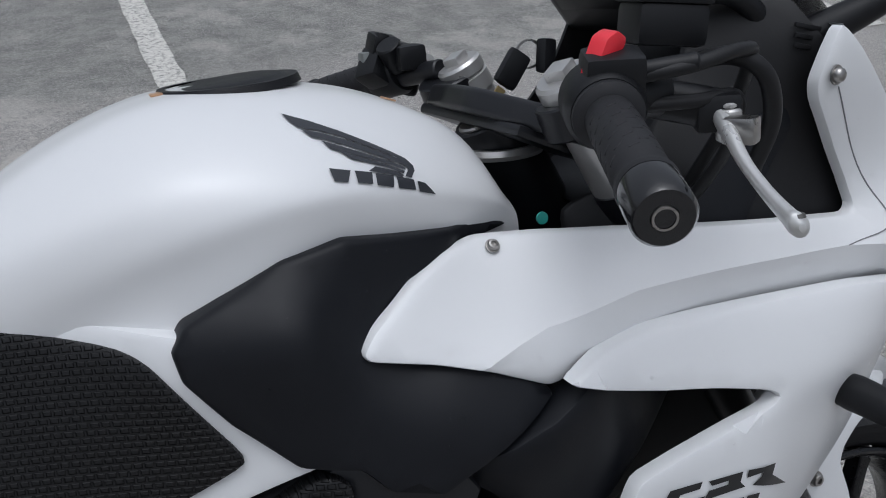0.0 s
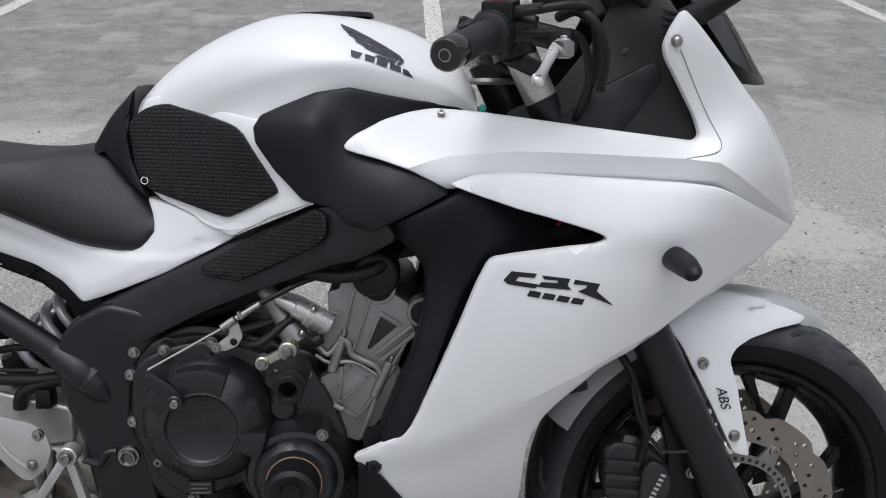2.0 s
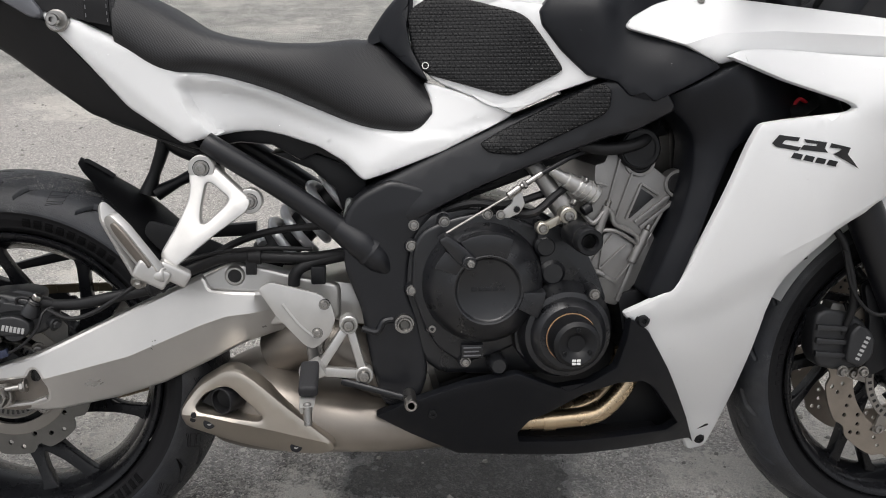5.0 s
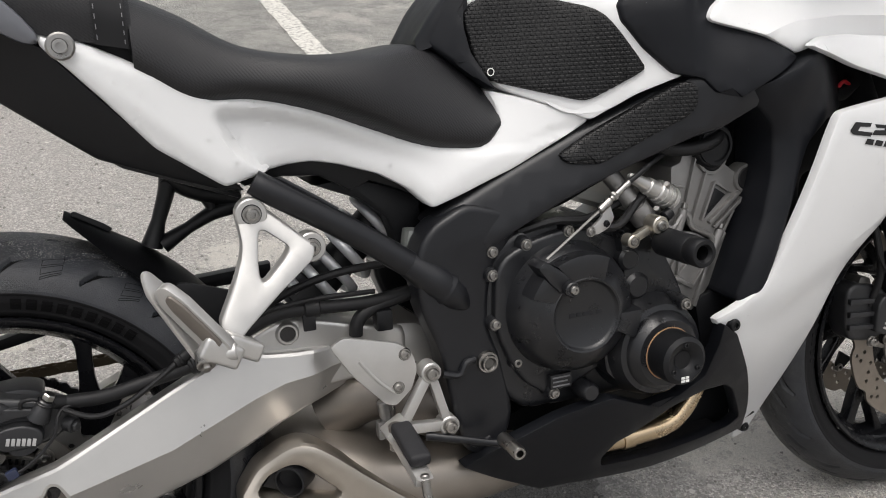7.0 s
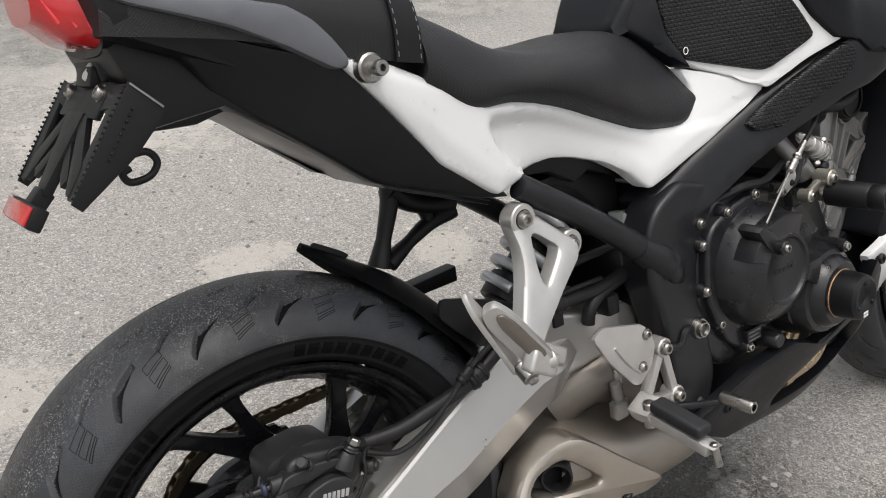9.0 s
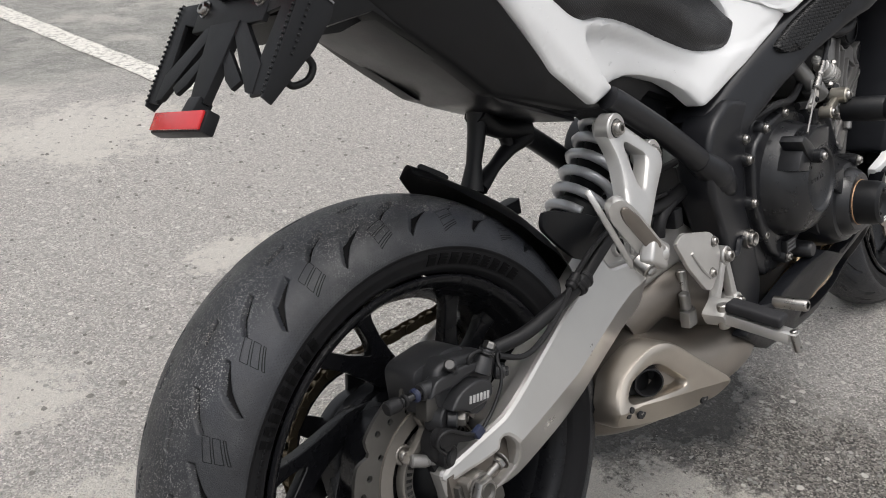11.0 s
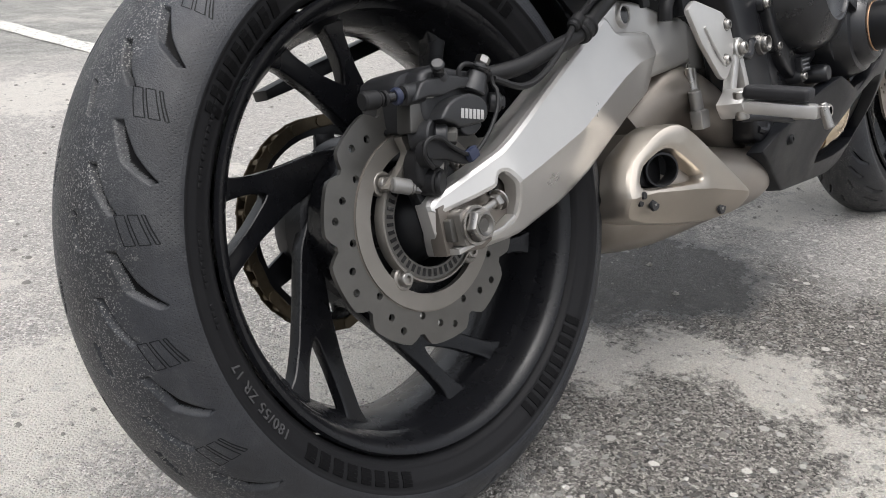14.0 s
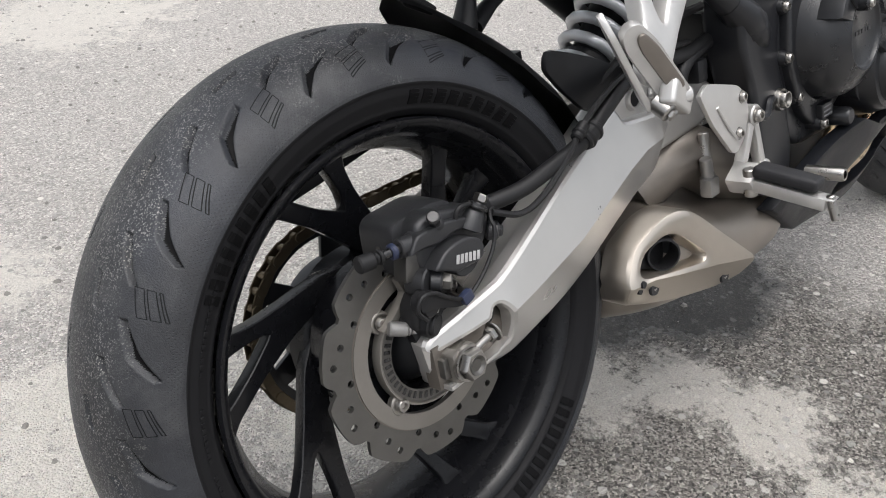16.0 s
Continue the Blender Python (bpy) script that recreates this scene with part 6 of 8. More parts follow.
def teeth(cx, y, cz, r0, r1, n, wide):
    bits = []
    for k in range(n):
        a = 360 * k / n
        m = pose(cx, y, cz, 0, -a, 0) @ Matrix.Translation(((r0 + r1) / 2, 0, 0))
        bits.append(box((r1 - r0, .0008, wide), m, 0))
    return join(*bits)


FX, FZ, RX, RZ = 1.449, .281, 0.0, .315
FPROF, RPROF = tyre_profile(.299, .061, .222, .72), tyre_profile(.311, .087, .222, .74)
fw = part("front_wheel", wheel_body(FX, FZ, (.045, .055), .216, .060), RIM, BIKE, "black cast front wheel with forked spokes")
spokes(fw, FX, FZ, [(.036, -62), (.060, -44), (.095, -32), (.145, -21), (.190, -15), (.209, -15), (.209, -7), (.190, -9.5), (.160, -11.5), (.138, -12), (.158, -2.5), (.190, 5.5), (.209, 7), (.209, 15), (.190, 11), (.150, 0), (.115, -12), (.07, -22), (.036, -26)], -.016, .006, .005, 11, [(.073, -34.4), (.097, -35), (.097, -29), (.073, -29.6)])
for s in (-1, 1):
    y = .062 * s
    d = part("brake_disc", drilled(FX, y, FZ, .157, .110, .0045, 10, .05, .1, ((.118, 20, 0), (.128, 20, .35), (.138, 20, .66), (.146, 10, .2)), .0036), WARMDISC, fw, "drilled wave-edged steel brake disc with a rusty tint")
    for k in range(6):
        a = radians(58 + 60 * k)
        part("carrier_arm", beam((FX + .084 * math.cos(a), y - .004, FZ + .084 * math.sin(a)), (FX + .113 * math.cos(a), y - .002, FZ + .113 * math.sin(a)), .034, .006, .018, .002), CARRIER if s < 0 else BLACK, d)
        bolt(d, FX + .1115 * math.cos(a), y - .002, FZ + .1115 * math.sin(a), .0080)

tone = part("abs_ring", ring_plate(.092, .079, -.070, .003, 80, centre=(FX, 0, FZ)), CARRIER, fw, "slotted steel speed sensor ring")
tagged(part("ring_slot", teeth(FX, -.0703, FZ, .0825, .0885, 48, .0046), GLOSS, tone), kind="stuff")
rw = part("rear_wheel", wheel_body(RX, RZ, (.062, .060), .214, .076), RIM, BIKE, "black cast rear wheel with forked spokes")
rw.matrix_basis = Matrix.Translation((.006, .028, .317)) @ pose(0, 0, 0, -1.36, 0, -2.05) @ Matrix.Translation((-RX, 0, -RZ))
spokes(rw, RX, RZ, [(.046, 78), (.078, 99), (.096, 121), (.127, 142.5), (.160, 151.5), (.188, 155), (.206, 154.5), (.206, 164), (.188, 161), (.160, 157.5), (.138, 156), (.160, 167.5), (.188, 174.5), (.206, 176.5), (.206, 186), (.188, 181), (.148, 173), (.108, 161), (.075, 140), (.046, 128)],
       -.036, -.019, .006, 0, [(.0755, 108), (.0815, 106), (.0905, 121), (.0845, 123.5)], .050)
# added plate: gives the gaps inside the disc carrier their dark shade
part("hub_backing", lathe([(.02, -.060), (.078, -.060), (.084, -.054), (.084, .0)], (RX, 0, RZ), 60), RIM, rw, "black plate added behind the disc to darken its gaps")
part("cush_drive_plate", lathe([(.02, -.002), (.070, .0), (.086, .010), (.090, .030), (.02, .04)], (RX, 0, RZ), 60), RIM, rw, "dark cush drive plate")


# tread grooves of one pitch on the right half: (degrees, how far out) round each outline
GROOVES = [[(0, .0495), (0, .0565), (5, .0680), (8.9, .0800), (9.2, .0765), (6, .0600)],
           [(6.3, .0325), (6.4, .0405), (11, .0500), (13.8, .0590), (13.8, .0530), (10.5, .0405)],
           [(12.8, .0165), (13.3, .0225), (18.6, .0255), (18.3, .0205), (15.5, .0175)]]


def treaded(R, half, flare, lip, cx, cz, pitches, fine, start, deep, squeeze=1.0, wall=.2715, dense=.0007):
    """A tyre skin with its tread grooves sunk into it; finer across on its right half."""
    around = pitches * fine
    prof = np.array(tyre_profile(R, half, lip, flare))
    run = np.r_[0, np.cumsum(np.hypot(*np.diff(prof, axis=0).T))]
    low, mid_run = run[7], run[-1] * .56
    s = np.r_[np.linspace(0, low, 26)[:-1], np.linspace(low, mid_run, int((mid_run - low) / dense))[:-1], np.linspace(mid_run, run[-1], 90)]
    rad, yy = np.interp(s, run, prof[:, 0]), np.interp(s, run, prof[:, 1])
    step = 360 / pitches
    one = np.zeros((fine, len(yy)))
    for side, shift in ((-1, 0.0), (1, step / 2)):
        for poly in GROOVES:
            q = np.array([(a * R * .0174533, y * squeeze) for a, y in poly])
            for lap in (0, step):
                u = (np.arange(fine) / fine * step - start + shift) % step + lap
                U, Y = np.meshgrid(u * R * .0174533, side * yy, indexing="ij")
                pts = np.stack([U.ravel(), Y.ravel()], 1)
                near = gap_to(q, pts)
                ins = np.zeros(len(pts), bool)
                for (ax, ay), (bx, by) in zip(q, np.roll(q, -1, 0)):
                    cross = (ay > pts[:, 1]) != (by > pts[:, 1])
                    with np.errstate(divide="ignore", invalid="ignore"):
                        ins ^= cross & (pts[:, 0] < (bx - ax) * (pts[:, 1] - ay) / (by - ay) + ax)
                k = np.clip((np.where(ins, near, -near) + .0008) / .0030, 0, 1)
                one = np.maximum(one, (k * k * (3 - 2 * k)).reshape(one.shape))
    one *= (rad > wall)[None, :]
    sunk = np.tile(one, (pitches, 1))
    ang = np.linspace(0, 2 * np.pi, around, endpoint=False)
    A, Y = np.meshgrid(ang, yy, indexing="ij")
    Rr = rad[None, :] - deep * sunk
    v = np.stack([cx + Rr * np.cos(A), Y, cz + Rr * np.sin(A)], -1).reshape(-1, 3)
    n, m = around, len(yy)
    i, j = np.meshgrid(np.arange(n), np.arange(m - 1), indexing="ij")
    k = (i + 1) % n
    f = np.stack([i * m + j, i * m + j + 1, k * m + j + 1, k * m + j], -1).reshape(-1, 4)
    me = bpy.data.meshes.new("tyre")
    me.from_pydata(v.tolist(), [], f.tolist())
    me.polygons.foreach_set("use_smooth", [True] * len(me.polygons))
    # a flat map of the skin in metres: along the tread, and out from the shoulder's edge
    lap = np.stack([i, i, i + 1, i + 1], -1) / around * 2 * np.pi * R
    out = s - s[np.argmax(rad > wall)]
    uv = np.stack([lap, np.stack([out[j], out[j + 1], out[j + 1], out[j]], -1)], -1)
    me.uv_layers.new(name="skin").data.foreach_set("uv", uv.astype(np.float32).ravel())
    me.materials.append(RUBBER)
    me.materials.append(SIDEWALL)
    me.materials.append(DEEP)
    # groove floors are dust-free; their blacker rubber also paints in shade
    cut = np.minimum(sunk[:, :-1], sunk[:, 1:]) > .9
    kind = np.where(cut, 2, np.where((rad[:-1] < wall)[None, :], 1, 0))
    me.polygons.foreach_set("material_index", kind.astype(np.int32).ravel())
    return me


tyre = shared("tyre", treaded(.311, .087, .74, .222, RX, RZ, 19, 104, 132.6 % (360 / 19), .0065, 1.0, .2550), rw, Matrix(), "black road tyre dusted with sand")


def tread_marks():
    """Thin outlines of two boxes and a bar beside the grooves, one set to each pitch."""
    wall = [p for p in RPROF if p[0] > .2536]

    def surf(y):
        return float(np.interp(y, [p[1] for p in wall], [p[0] for p in wall]))
    for side in (-1, 1):
        bits = []
        for ya, yb in ((.0575, .0640), (.0660, .0715), (.0735, .0750)):
            corners = [(ya, -2.25), (yb, -2.25), (yb, 2.25), (ya, 2.25)]
            for (y0, a0), (y1, a1) in zip(corners, corners[1:] + corners[:1]):
                bm = bmesh.new()
                ring = []
                for k in range(7):
                    t = k / 6
                    row = []
                    for q in (-.00035, .00035):
                        yy = y0 + (y1 - y0) * t + (q if y0 == y1 else 0)
                        aa = a0 + (a1 - a0) * t + (q / .0052 if a0 == a1 else 0)
                        yy = min(.0835, yy + (aa + 2.25) * .0013)
                        r = surf(-yy) + .0004
                        row.append(bm.verts.new((r * math.cos(radians(aa)), side * yy, r * math.sin(radians(aa)))))
                    ring.append(row)
                for p, q in zip(ring, ring[1:]):
                    bm.faces.new((p[0], p[1], q[1], q[0]))
                bits.append(bm)
        me = finish(join(*bits), "tread_mark")
        me.materials.append(SIDEWALL)
        for k in range(19):
            shared("tread_mark", me, tyre, pose(RX, 0, RZ, 0, -(132.6 - 2.95 + 360 / 19 * (k + (0 if side < 0 else .5))), 0))


tread_marks()
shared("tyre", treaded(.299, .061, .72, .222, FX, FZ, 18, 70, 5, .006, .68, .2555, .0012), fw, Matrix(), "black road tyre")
arc_marks("sidewall_bar", fw, .228, .242, [-11 - 3.6 * k for k in range(10)] + [150 + 3.6 * k for k in range(10)], .007, FPROF, FX, FZ, SIDEWALL)
for word, r0, start, size in (("180/55 ZR 17", .2375, -147, .0125),):
    part("size_letters", arc_text(word, r0, start, size, RPROF, RX, RZ, 1.15), LETTER, tyre, "raised tyre size lettering")
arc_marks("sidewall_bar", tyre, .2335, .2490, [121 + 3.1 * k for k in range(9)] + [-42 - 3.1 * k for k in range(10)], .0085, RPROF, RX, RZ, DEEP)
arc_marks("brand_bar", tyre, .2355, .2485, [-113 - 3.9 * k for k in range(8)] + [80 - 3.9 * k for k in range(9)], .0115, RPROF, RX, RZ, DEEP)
arc_marks("small_bar", tyre, .2395, .2430, [178 - 1.3 * k for k in range(9)] + [160 - 1.3 * k for k in range(14)] + [-178 + 1.3 * k for k in range(4)], .0042, RPROF, RX, RZ, SIDEWALL)
d = part("brake_disc", drilled(RX, -.0745, RZ, .120, .086, .005, 10, .10, .2, ((.0915, 10, .98), (.101, 10, .36), (.108, 10, .64)), .0037), DISC, rw, "drilled wave-edged steel brake disc")
carrier = part("disc_carrier", ring_plate(.0868, .0705, -.0765, .006, 72, centre=(RX, 0, RZ)), CARRIER, d, "worn alloy carrier of the rear disc")
part("wear_line", ring_plate(.0880, .0868, -.0748, .001, 72, centre=(RX, 0, RZ)), STAINED, d)
for k in range(4):
    a = radians(136 + 90 * k)
    part("carrier_lug", lathe([(.004, -.0775), (.0105, -.0775), (.0118, -.076), (.0118, -.070)], (RX + .0635 * math.cos(a), 0, RZ + .0635 * math.sin(a)), 24), CARRIER, carrier)
    bolt(d, RX + .0635 * math.cos(a), -.0775, RZ + .0635 * math.sin(a), .0072)
tone = part("abs_ring", ring_plate(.0600, .0450, -.0795, .003, 64, centre=(RX, 0, RZ)), DISC, rw, "slotted steel speed sensor ring")
part("ring_flange", lathe([(.0570, -.0800), (.0582, -.0815), (.0600, -.0815), (.0606, -.080), (.0606, -.070)], (RX, 0, RZ), 72), CARRIER, tone)
tagged(part("ring_slot", teeth(RX, -.0798, RZ, .0470, .0540, 44, .0034), GLOSS, tone), kind="stuff")
part("hub_spacer", lathe([(.012, -.112), (.018, -.112), (.020, -.098), (.030, -.078), (.038, -.064), (.046, -.050)], (RX, 0, RZ), 36), BLACK, rw)
spk = part("sprocket", join(ring_plate(.1065, .0950, .070, .006, 168, lambda a: 1 + .018 * math.sin(42 * a), centre=(RX, 0, RZ)), lathe([(.03, .045), (.066, .05), (.072, .068), (.072, .076), (.03, .076)], (RX, 0, RZ), 60)), ENGINE, rw, "dark rear sprocket")
for k in range(6):
    a = radians(22 + 60 * k)
    part("sprocket_arm", beam((RX + .068 * math.cos(a), .073, RZ + .068 * math.sin(a)), (RX + .099 * math.cos(a), .073, RZ + .099 * math.sin(a)), .030, .006, .024, .002), ENGINE, spk)


def chain():
    """Chain links round the rear sprocket and forward along both runs."""
    line = []
    r, fx, fz, fr, cy = .1085, .62, .40, .035, .101
    for k in range(19):
        a = radians(95 + k * 9.4)
        line.append(Vector((.006 + r * math.cos(a), cy, RZ + r * math.sin(a))))
    top0, top1 = Vector((.006 + r * math.cos(radians(95)), cy, RZ + r * math.sin(radians(95)))), Vector((fx, cy, fz + fr))
    bot0, bot1 = line[-1], Vector((fx, cy, fz - fr))
    upper = [top1.lerp(top0, k / 38) for k in range(38)]
    lower_run = [bot0.lerp(bot1, k / 38) for k in range(1, 39)]
    pts = upper + line + lower_run
    bits = []
    for i, (a, b) in enumerate(zip(pts, pts[1:])):
        c, dd = (a + b) / 2, b - a
        m = Matrix.Translation(c) @ pose(0, 0, 0, 0, math.degrees(math.atan2(-dd.z, dd.x)), 0)
        wide = .0085 if i % 2 else .0125
        for s in (-1, 1):
            bits.append(box((dd.length * 1.25, .0016, .0125), m @ Matrix.Translation((0, s * wide / 2 + s * .001, 0)), .003, 1))
        bits.append(lathe([(0, -.008), (.0048, -.008), (.0048, .008), (0, .008)], tuple(a), 8))
    return join(*bits)


part("drive_chain", chain(), CHAIN, BIKE, "oily drive chain")
part("chain_guard", slab([(-.046, .454), (-.048, .464), (.02, .482), (.117, .504), (.24, .522), (.36, .530), (.36, .508), (.24, .505), (.117, .486), (.02, .466)], .092, .116, .003), BLACK, BIKE, "black chain guard")



# ---- rear caliper ----
cal = part("rear_caliper", slab([(-.014, .420), (-.012, .436), (-.006, .4545), (.013, .4590), (.049, .4500), (.067, .4470), (.086, .4360), (.084, .4185), (.070, .400), (.050, .394), (.019, .402), (-.010, .4055)], -.083, -.046, .008, .006, 3), CALIPER, BIKE, "black rear brake caliper")
part("piston_housing", slab([(-.010, .4115), (.005, .4240), (.018, .4280), (.035, .4288), (.048, .4240), (.056, .4165), (.0555, .4060), (.0490, .4000), (.014, .4000), (.006, .4060)], -.100, -.078, .004, .005, 3), CALIPER, cal)
part("piston_cap", slab([(.0165, .4005), (.0475, .4005), (.0460, .3960), (.038, .3915), (.028, .3905), (.020, .3945)], -.0965, -.070, .003, .003, 3), CALIPER, cal)
part("housing_ridge", slab([(-.028, .4300), (-.010, .4330), (.010, .4300), (.030, .4340), (.046, .4330), (.052, .4420), (.020, .4480), (-.015, .4470)], -.090, -.070, .006, .006, 3), CALIPER, cal)
part("pad_bridge", slab([(-.024, .404), (-.022, .449), (-.012, .4565), (.036, .4600), (.06, .452), (.05, .41), (.0, .400)], -.062, -.012, .006, .008), CALIPER, cal)
part("pad_spring", slab([(-.030, .404), (-.024, .430), (-.004, .428), (-.006, .402)], -.080, -.062, .002, .003), DISC, cal)
part("slide_pin", rod((-.066, -.074, .439), (-.026, -.077, .4378), .0046), GLOSS, cal)
part("pin_boot", join(rod((-.073, -.073, .4392), (-.0565, -.0745, .4386), .0082), rod((-.0555, -.0745, .4386), (-.052, -.0748, .4385), .0062), rod((-.051, -.0748, .4385), (-.0475, -.075, .4383), .0074)), HOSE, cal)
part("pin_collar", rod((-.038, -.076, .438), (-.032, -.0765, .438), .0078), BOOT, cal, "blue-black rubber pin boot")
part("pin_lug", rod((-.028, -.076, .4378), (-.006, -.079, .4370), .0098, .0090), CALIPER, cal)
part("pin_end", rod((-.007, -.0795, .4368), (.003, -.084, .4360), .0066, seg=6), STEEL, cal)
part("bleed_boss", rod((.019, -.079, .441), (.011, -.087, .4505), .0088, .0072), CALIPER, cal)
part("bleed_nipple", join(rod((.012, -.086, .449), (.0065, -.0915, .4560), .0058, seg=6), rod((.007, -.091, .4555), (.0035, -.0945, .4600), .0066)), GLOSS, cal)
part("hose_boss", rod((.052, -.086, .428), (.061, -.090, .4455), .0130, .0092), CALIPER, cal)
part("banjo_fitting", join(rod((.0612, -.0905, .4455), (.0650, -.092, .4515), .0095), rod((.0628, -.091, .448), (.0635, -.0914, .4495), .0108)), GLOSS, cal)
part("banjo_bolt", rod((.0650, -.092, .4515), (.0695, -.0935, .4585), .0070, seg=6), STEEL, cal)
part("bleed_pipe", tube([(.036, -.088, .4445), (.0370, -.089, .4510), (.0430, -.090, .4545), (.0520, -.090, .4535), (.060, -.090, .450)], .0024, 5, 10), HOSE, cal)
part("hose_end", rod((.0645, -.086, .4470), (.0850, -.080, .4400), .0085, .0075), HOSE, cal)
part("side_plug", join(rod((.080, -.080, .4155), (.089, -.088, .4130), .0095), rod((.088, -.087, .4133), (.092, -.091, .4122), .0065, seg=6)), CALIPER, cal)
part("mount_lug", join(rod((-.012, -.066, .3990), (-.006, -.086, .3975), .0150), rod((-.004, -.084, .3972), (.003, -.093, .3955), .0100)), CALIPER, cal)
part("mount_bolt", join(rod((.002, -.091, .3955), (.009, -.0985, .3935), .0078, seg=6), rod((.0, -.089, .396), (.003, -.092, .3953), .0092)), DISC, cal)
part("caliper_carrier", slab([(-.024, .402), (-.004, .403), (.004, .398), (-.002, .383), (-.010, .368), (-.028, .364), (-.047, .357), (-.052, .360), (-.034, .371), (-.018, .386)], -.060, -.050, .003, .003), CARRIER, cal, "bare alloy caliper carrier")
part("carrier_foot", slab([(-.034, .366), (-.010, .372), (.020, .368), (.040, .345), (.035, .300), (.005, .290), (-.020, .300), (-.022, .330)], -.072, -.058, .004, .006), BLACK, cal)
part("dark_boss", join(rod((-.018, -.060, .361), (-.012, -.088, .3565), .0135), rod((-.014, -.086, .357), (-.012, -.091, .3562), .0105)), HOSE, cal)
part("boss_bridge", slab([(-.032, .356), (-.030, .380), (-.018, .392), (.012, .378), (.010, .362), (-.005, .350)], -.083, -.060, .006, .006, 3), HOSE, cal)
part("speed_sensor", join(rod((-.047, -.062, .3630), (-.031, -.0695, .3565), .0072), rod((-.0315, -.0695, .3565), (-.0285, -.071, .3553), .0058), rod((-.029, -.0708, .3555), (-.0225, -.074, .3528), .0046, seg=6)), CAST, cal, "steel wheel speed sensor screw")
part("small_bolt", rod((-.009, -.082, .3715), (-.004, -.088, .3695), .0050, seg=6), STEEL, cal)
part("hose_guard", slab([(-.036, .381), (-.035, .395), (-.026, .3985), (-.016, .396), (.0, .384), (.014, .3755), (.026, .3745), (.022, .3665), (.009, .368), (-.011, .3765)], -.1015, -.094, .002, .005, 2), HOSE, cal, "black moulded sensor cable guide")
part("guard_body", rod((-.022, -.082, .384), (-.020, -.099, .3835), .0125), HOSE, cal)
part("cable_clip", box((.013, .008, .011), pose(.0185, -.1035, .3755, 0, -20), .002), BOOT, cal)
part("sensor_cable", tube([(-.030, -.100, .372), (-.040, -.102, .386), (-.034, -.104, .3975), (-.0201, -.105, .3965), (-.007, -.1045, .3870), (.010, -.104, .3770), (.0218, -.104, .3756), (.0345, -.1035, .3810), (.0508, -.103, .3929), (.0661, -.102, .4099), (.0720, -.100, .4250), (.0732, -.096, .4306), (.080, -.090, .437), (.092, -.086, .438)], .0021, 6, 8), HOSE, cal, "thin black sensor cable")
# the maker's mark is cast as plain slanted bars
for k in range(6):
    part("cast_mark", box((.0038, .0006, .0088), pose(.0190 + k * .0053, -.1003, .4125 - k * .0011, 0, 16, 0), .0002), CASTMARK, cal)

# ---- fork and front brake ----


def fork(side, cap):
    top, low = Vector((cap[0], cap[1], cap[2])), Vector((FX + .004, side * .098, FZ - .012))
    d = (low - top).normalized()
    leg = part("fork_leg", join(rod(top + d * .10, top + d * .44, .0225), rod(top + d * .42, low + d * .005, .029, .030), rod(low - d * .045 + Vector((-.004, 0, 0)), low + d * .02, .0315, .026)), FRAME, BIKE, "satin black telescopic fork leg")
    part("fork_tube", rod(top + d * .012, top + d * .16, .0215), ALLOY, leg, "bare alloy upper fork tube")
    capm = Matrix.Translation(top) @ Vector((0, 1, 0)).rotation_difference(-d).to_matrix().to_4x4()
    c = lathe([(.0235, -.03), (.0235, -.014), (.022, -.013), (.022, -.011), (.0235, -.010), (.0235, 0), (.021, .003), (0, .003)], (0, 0, 0), 36)
    c.transform(capm)
    h = box((.019, .010, .019), capm @ Matrix.Translation((0, .006, 0)), .002)
    part("fork_cap", join(c, h), ALLOY, leg, "machined alloy fork cap")
    foot = lathe([(0, -.016), (.0105, -.016), (.013, -.013), (.013, -.004), (.017, -.004), (.017, .02)], (low.x, side * .098 + side * .014, low.z), 6) if side < 0 else lathe([(0, -.01), (.012, .01)], tuple(low), 6)
    part("axle_bolt", foot, STEEL, leg, "steel front axle bolt")
    return leg


fr = fork(-1, (1.097, -.115, .978))
fl = fork(1, (1.114, .113, .975))
fcal = part("front_caliper", slab([(1.251, .330), (1.250, .392), (1.268, .403), (1.300, .398), (1.330, .384), (1.349, .358), (1.347, .320), (1.330, .303), (1.300, .298), (1.262, .306)], -.088, -.045, .008, .008, 3), CALIPER, BIKE, "black front brake caliper")
part("piston_housing", slab([(1.300, .318), (1.304, .366), (1.318, .380), (1.334, .372), (1.347, .352), (1.344, .324), (1.326, .308)], -.103, -.085, .005, .006, 3), CALIPER, fcal)
for z in (.330, .352, .374):
    part("caliper_rib", beam((1.252, -.090, z), (1.302, -.092, z - .004), .010, .008, .008, .002), CALIPER, fcal)
part("caliper_pad", slab([(1.272, .386), (1.280, .412), (1.300, .408), (1.306, .390)], -.084, -.055, .004, .004), DISC, fcal)
part("caliper_bracket", slab([(1.33, .44), (1.36, .45), (1.40, .40), (1.385, .30), (1.34, .28), (1.345, .38)], -.085, -.070, .004, .01), BLACK, fcal)
for x, z in ((1.352, .435), (1.378, .357), (1.335, .298), (1.30, .30)):
    bolt(fcal, x, -.095, z, .0075)
for k in range(6):
    part("cast_mark", box((.0040, .0006, .0075), pose(1.318 + k * .0030, -.1034, .323 + k * .0068, 0, -65, 0), .0002), CASTMARK, fcal)
part("front_brake_hose", tube([(1.30, -.085, .36), (1.305, -.10, .42), (1.285, -.10, .50), (1.27, -.095, .53), (1.25, -.09, .56), (1.25, -.08, .62)], .006, 6, 10), HOSE, BIKE, "front brake hose")
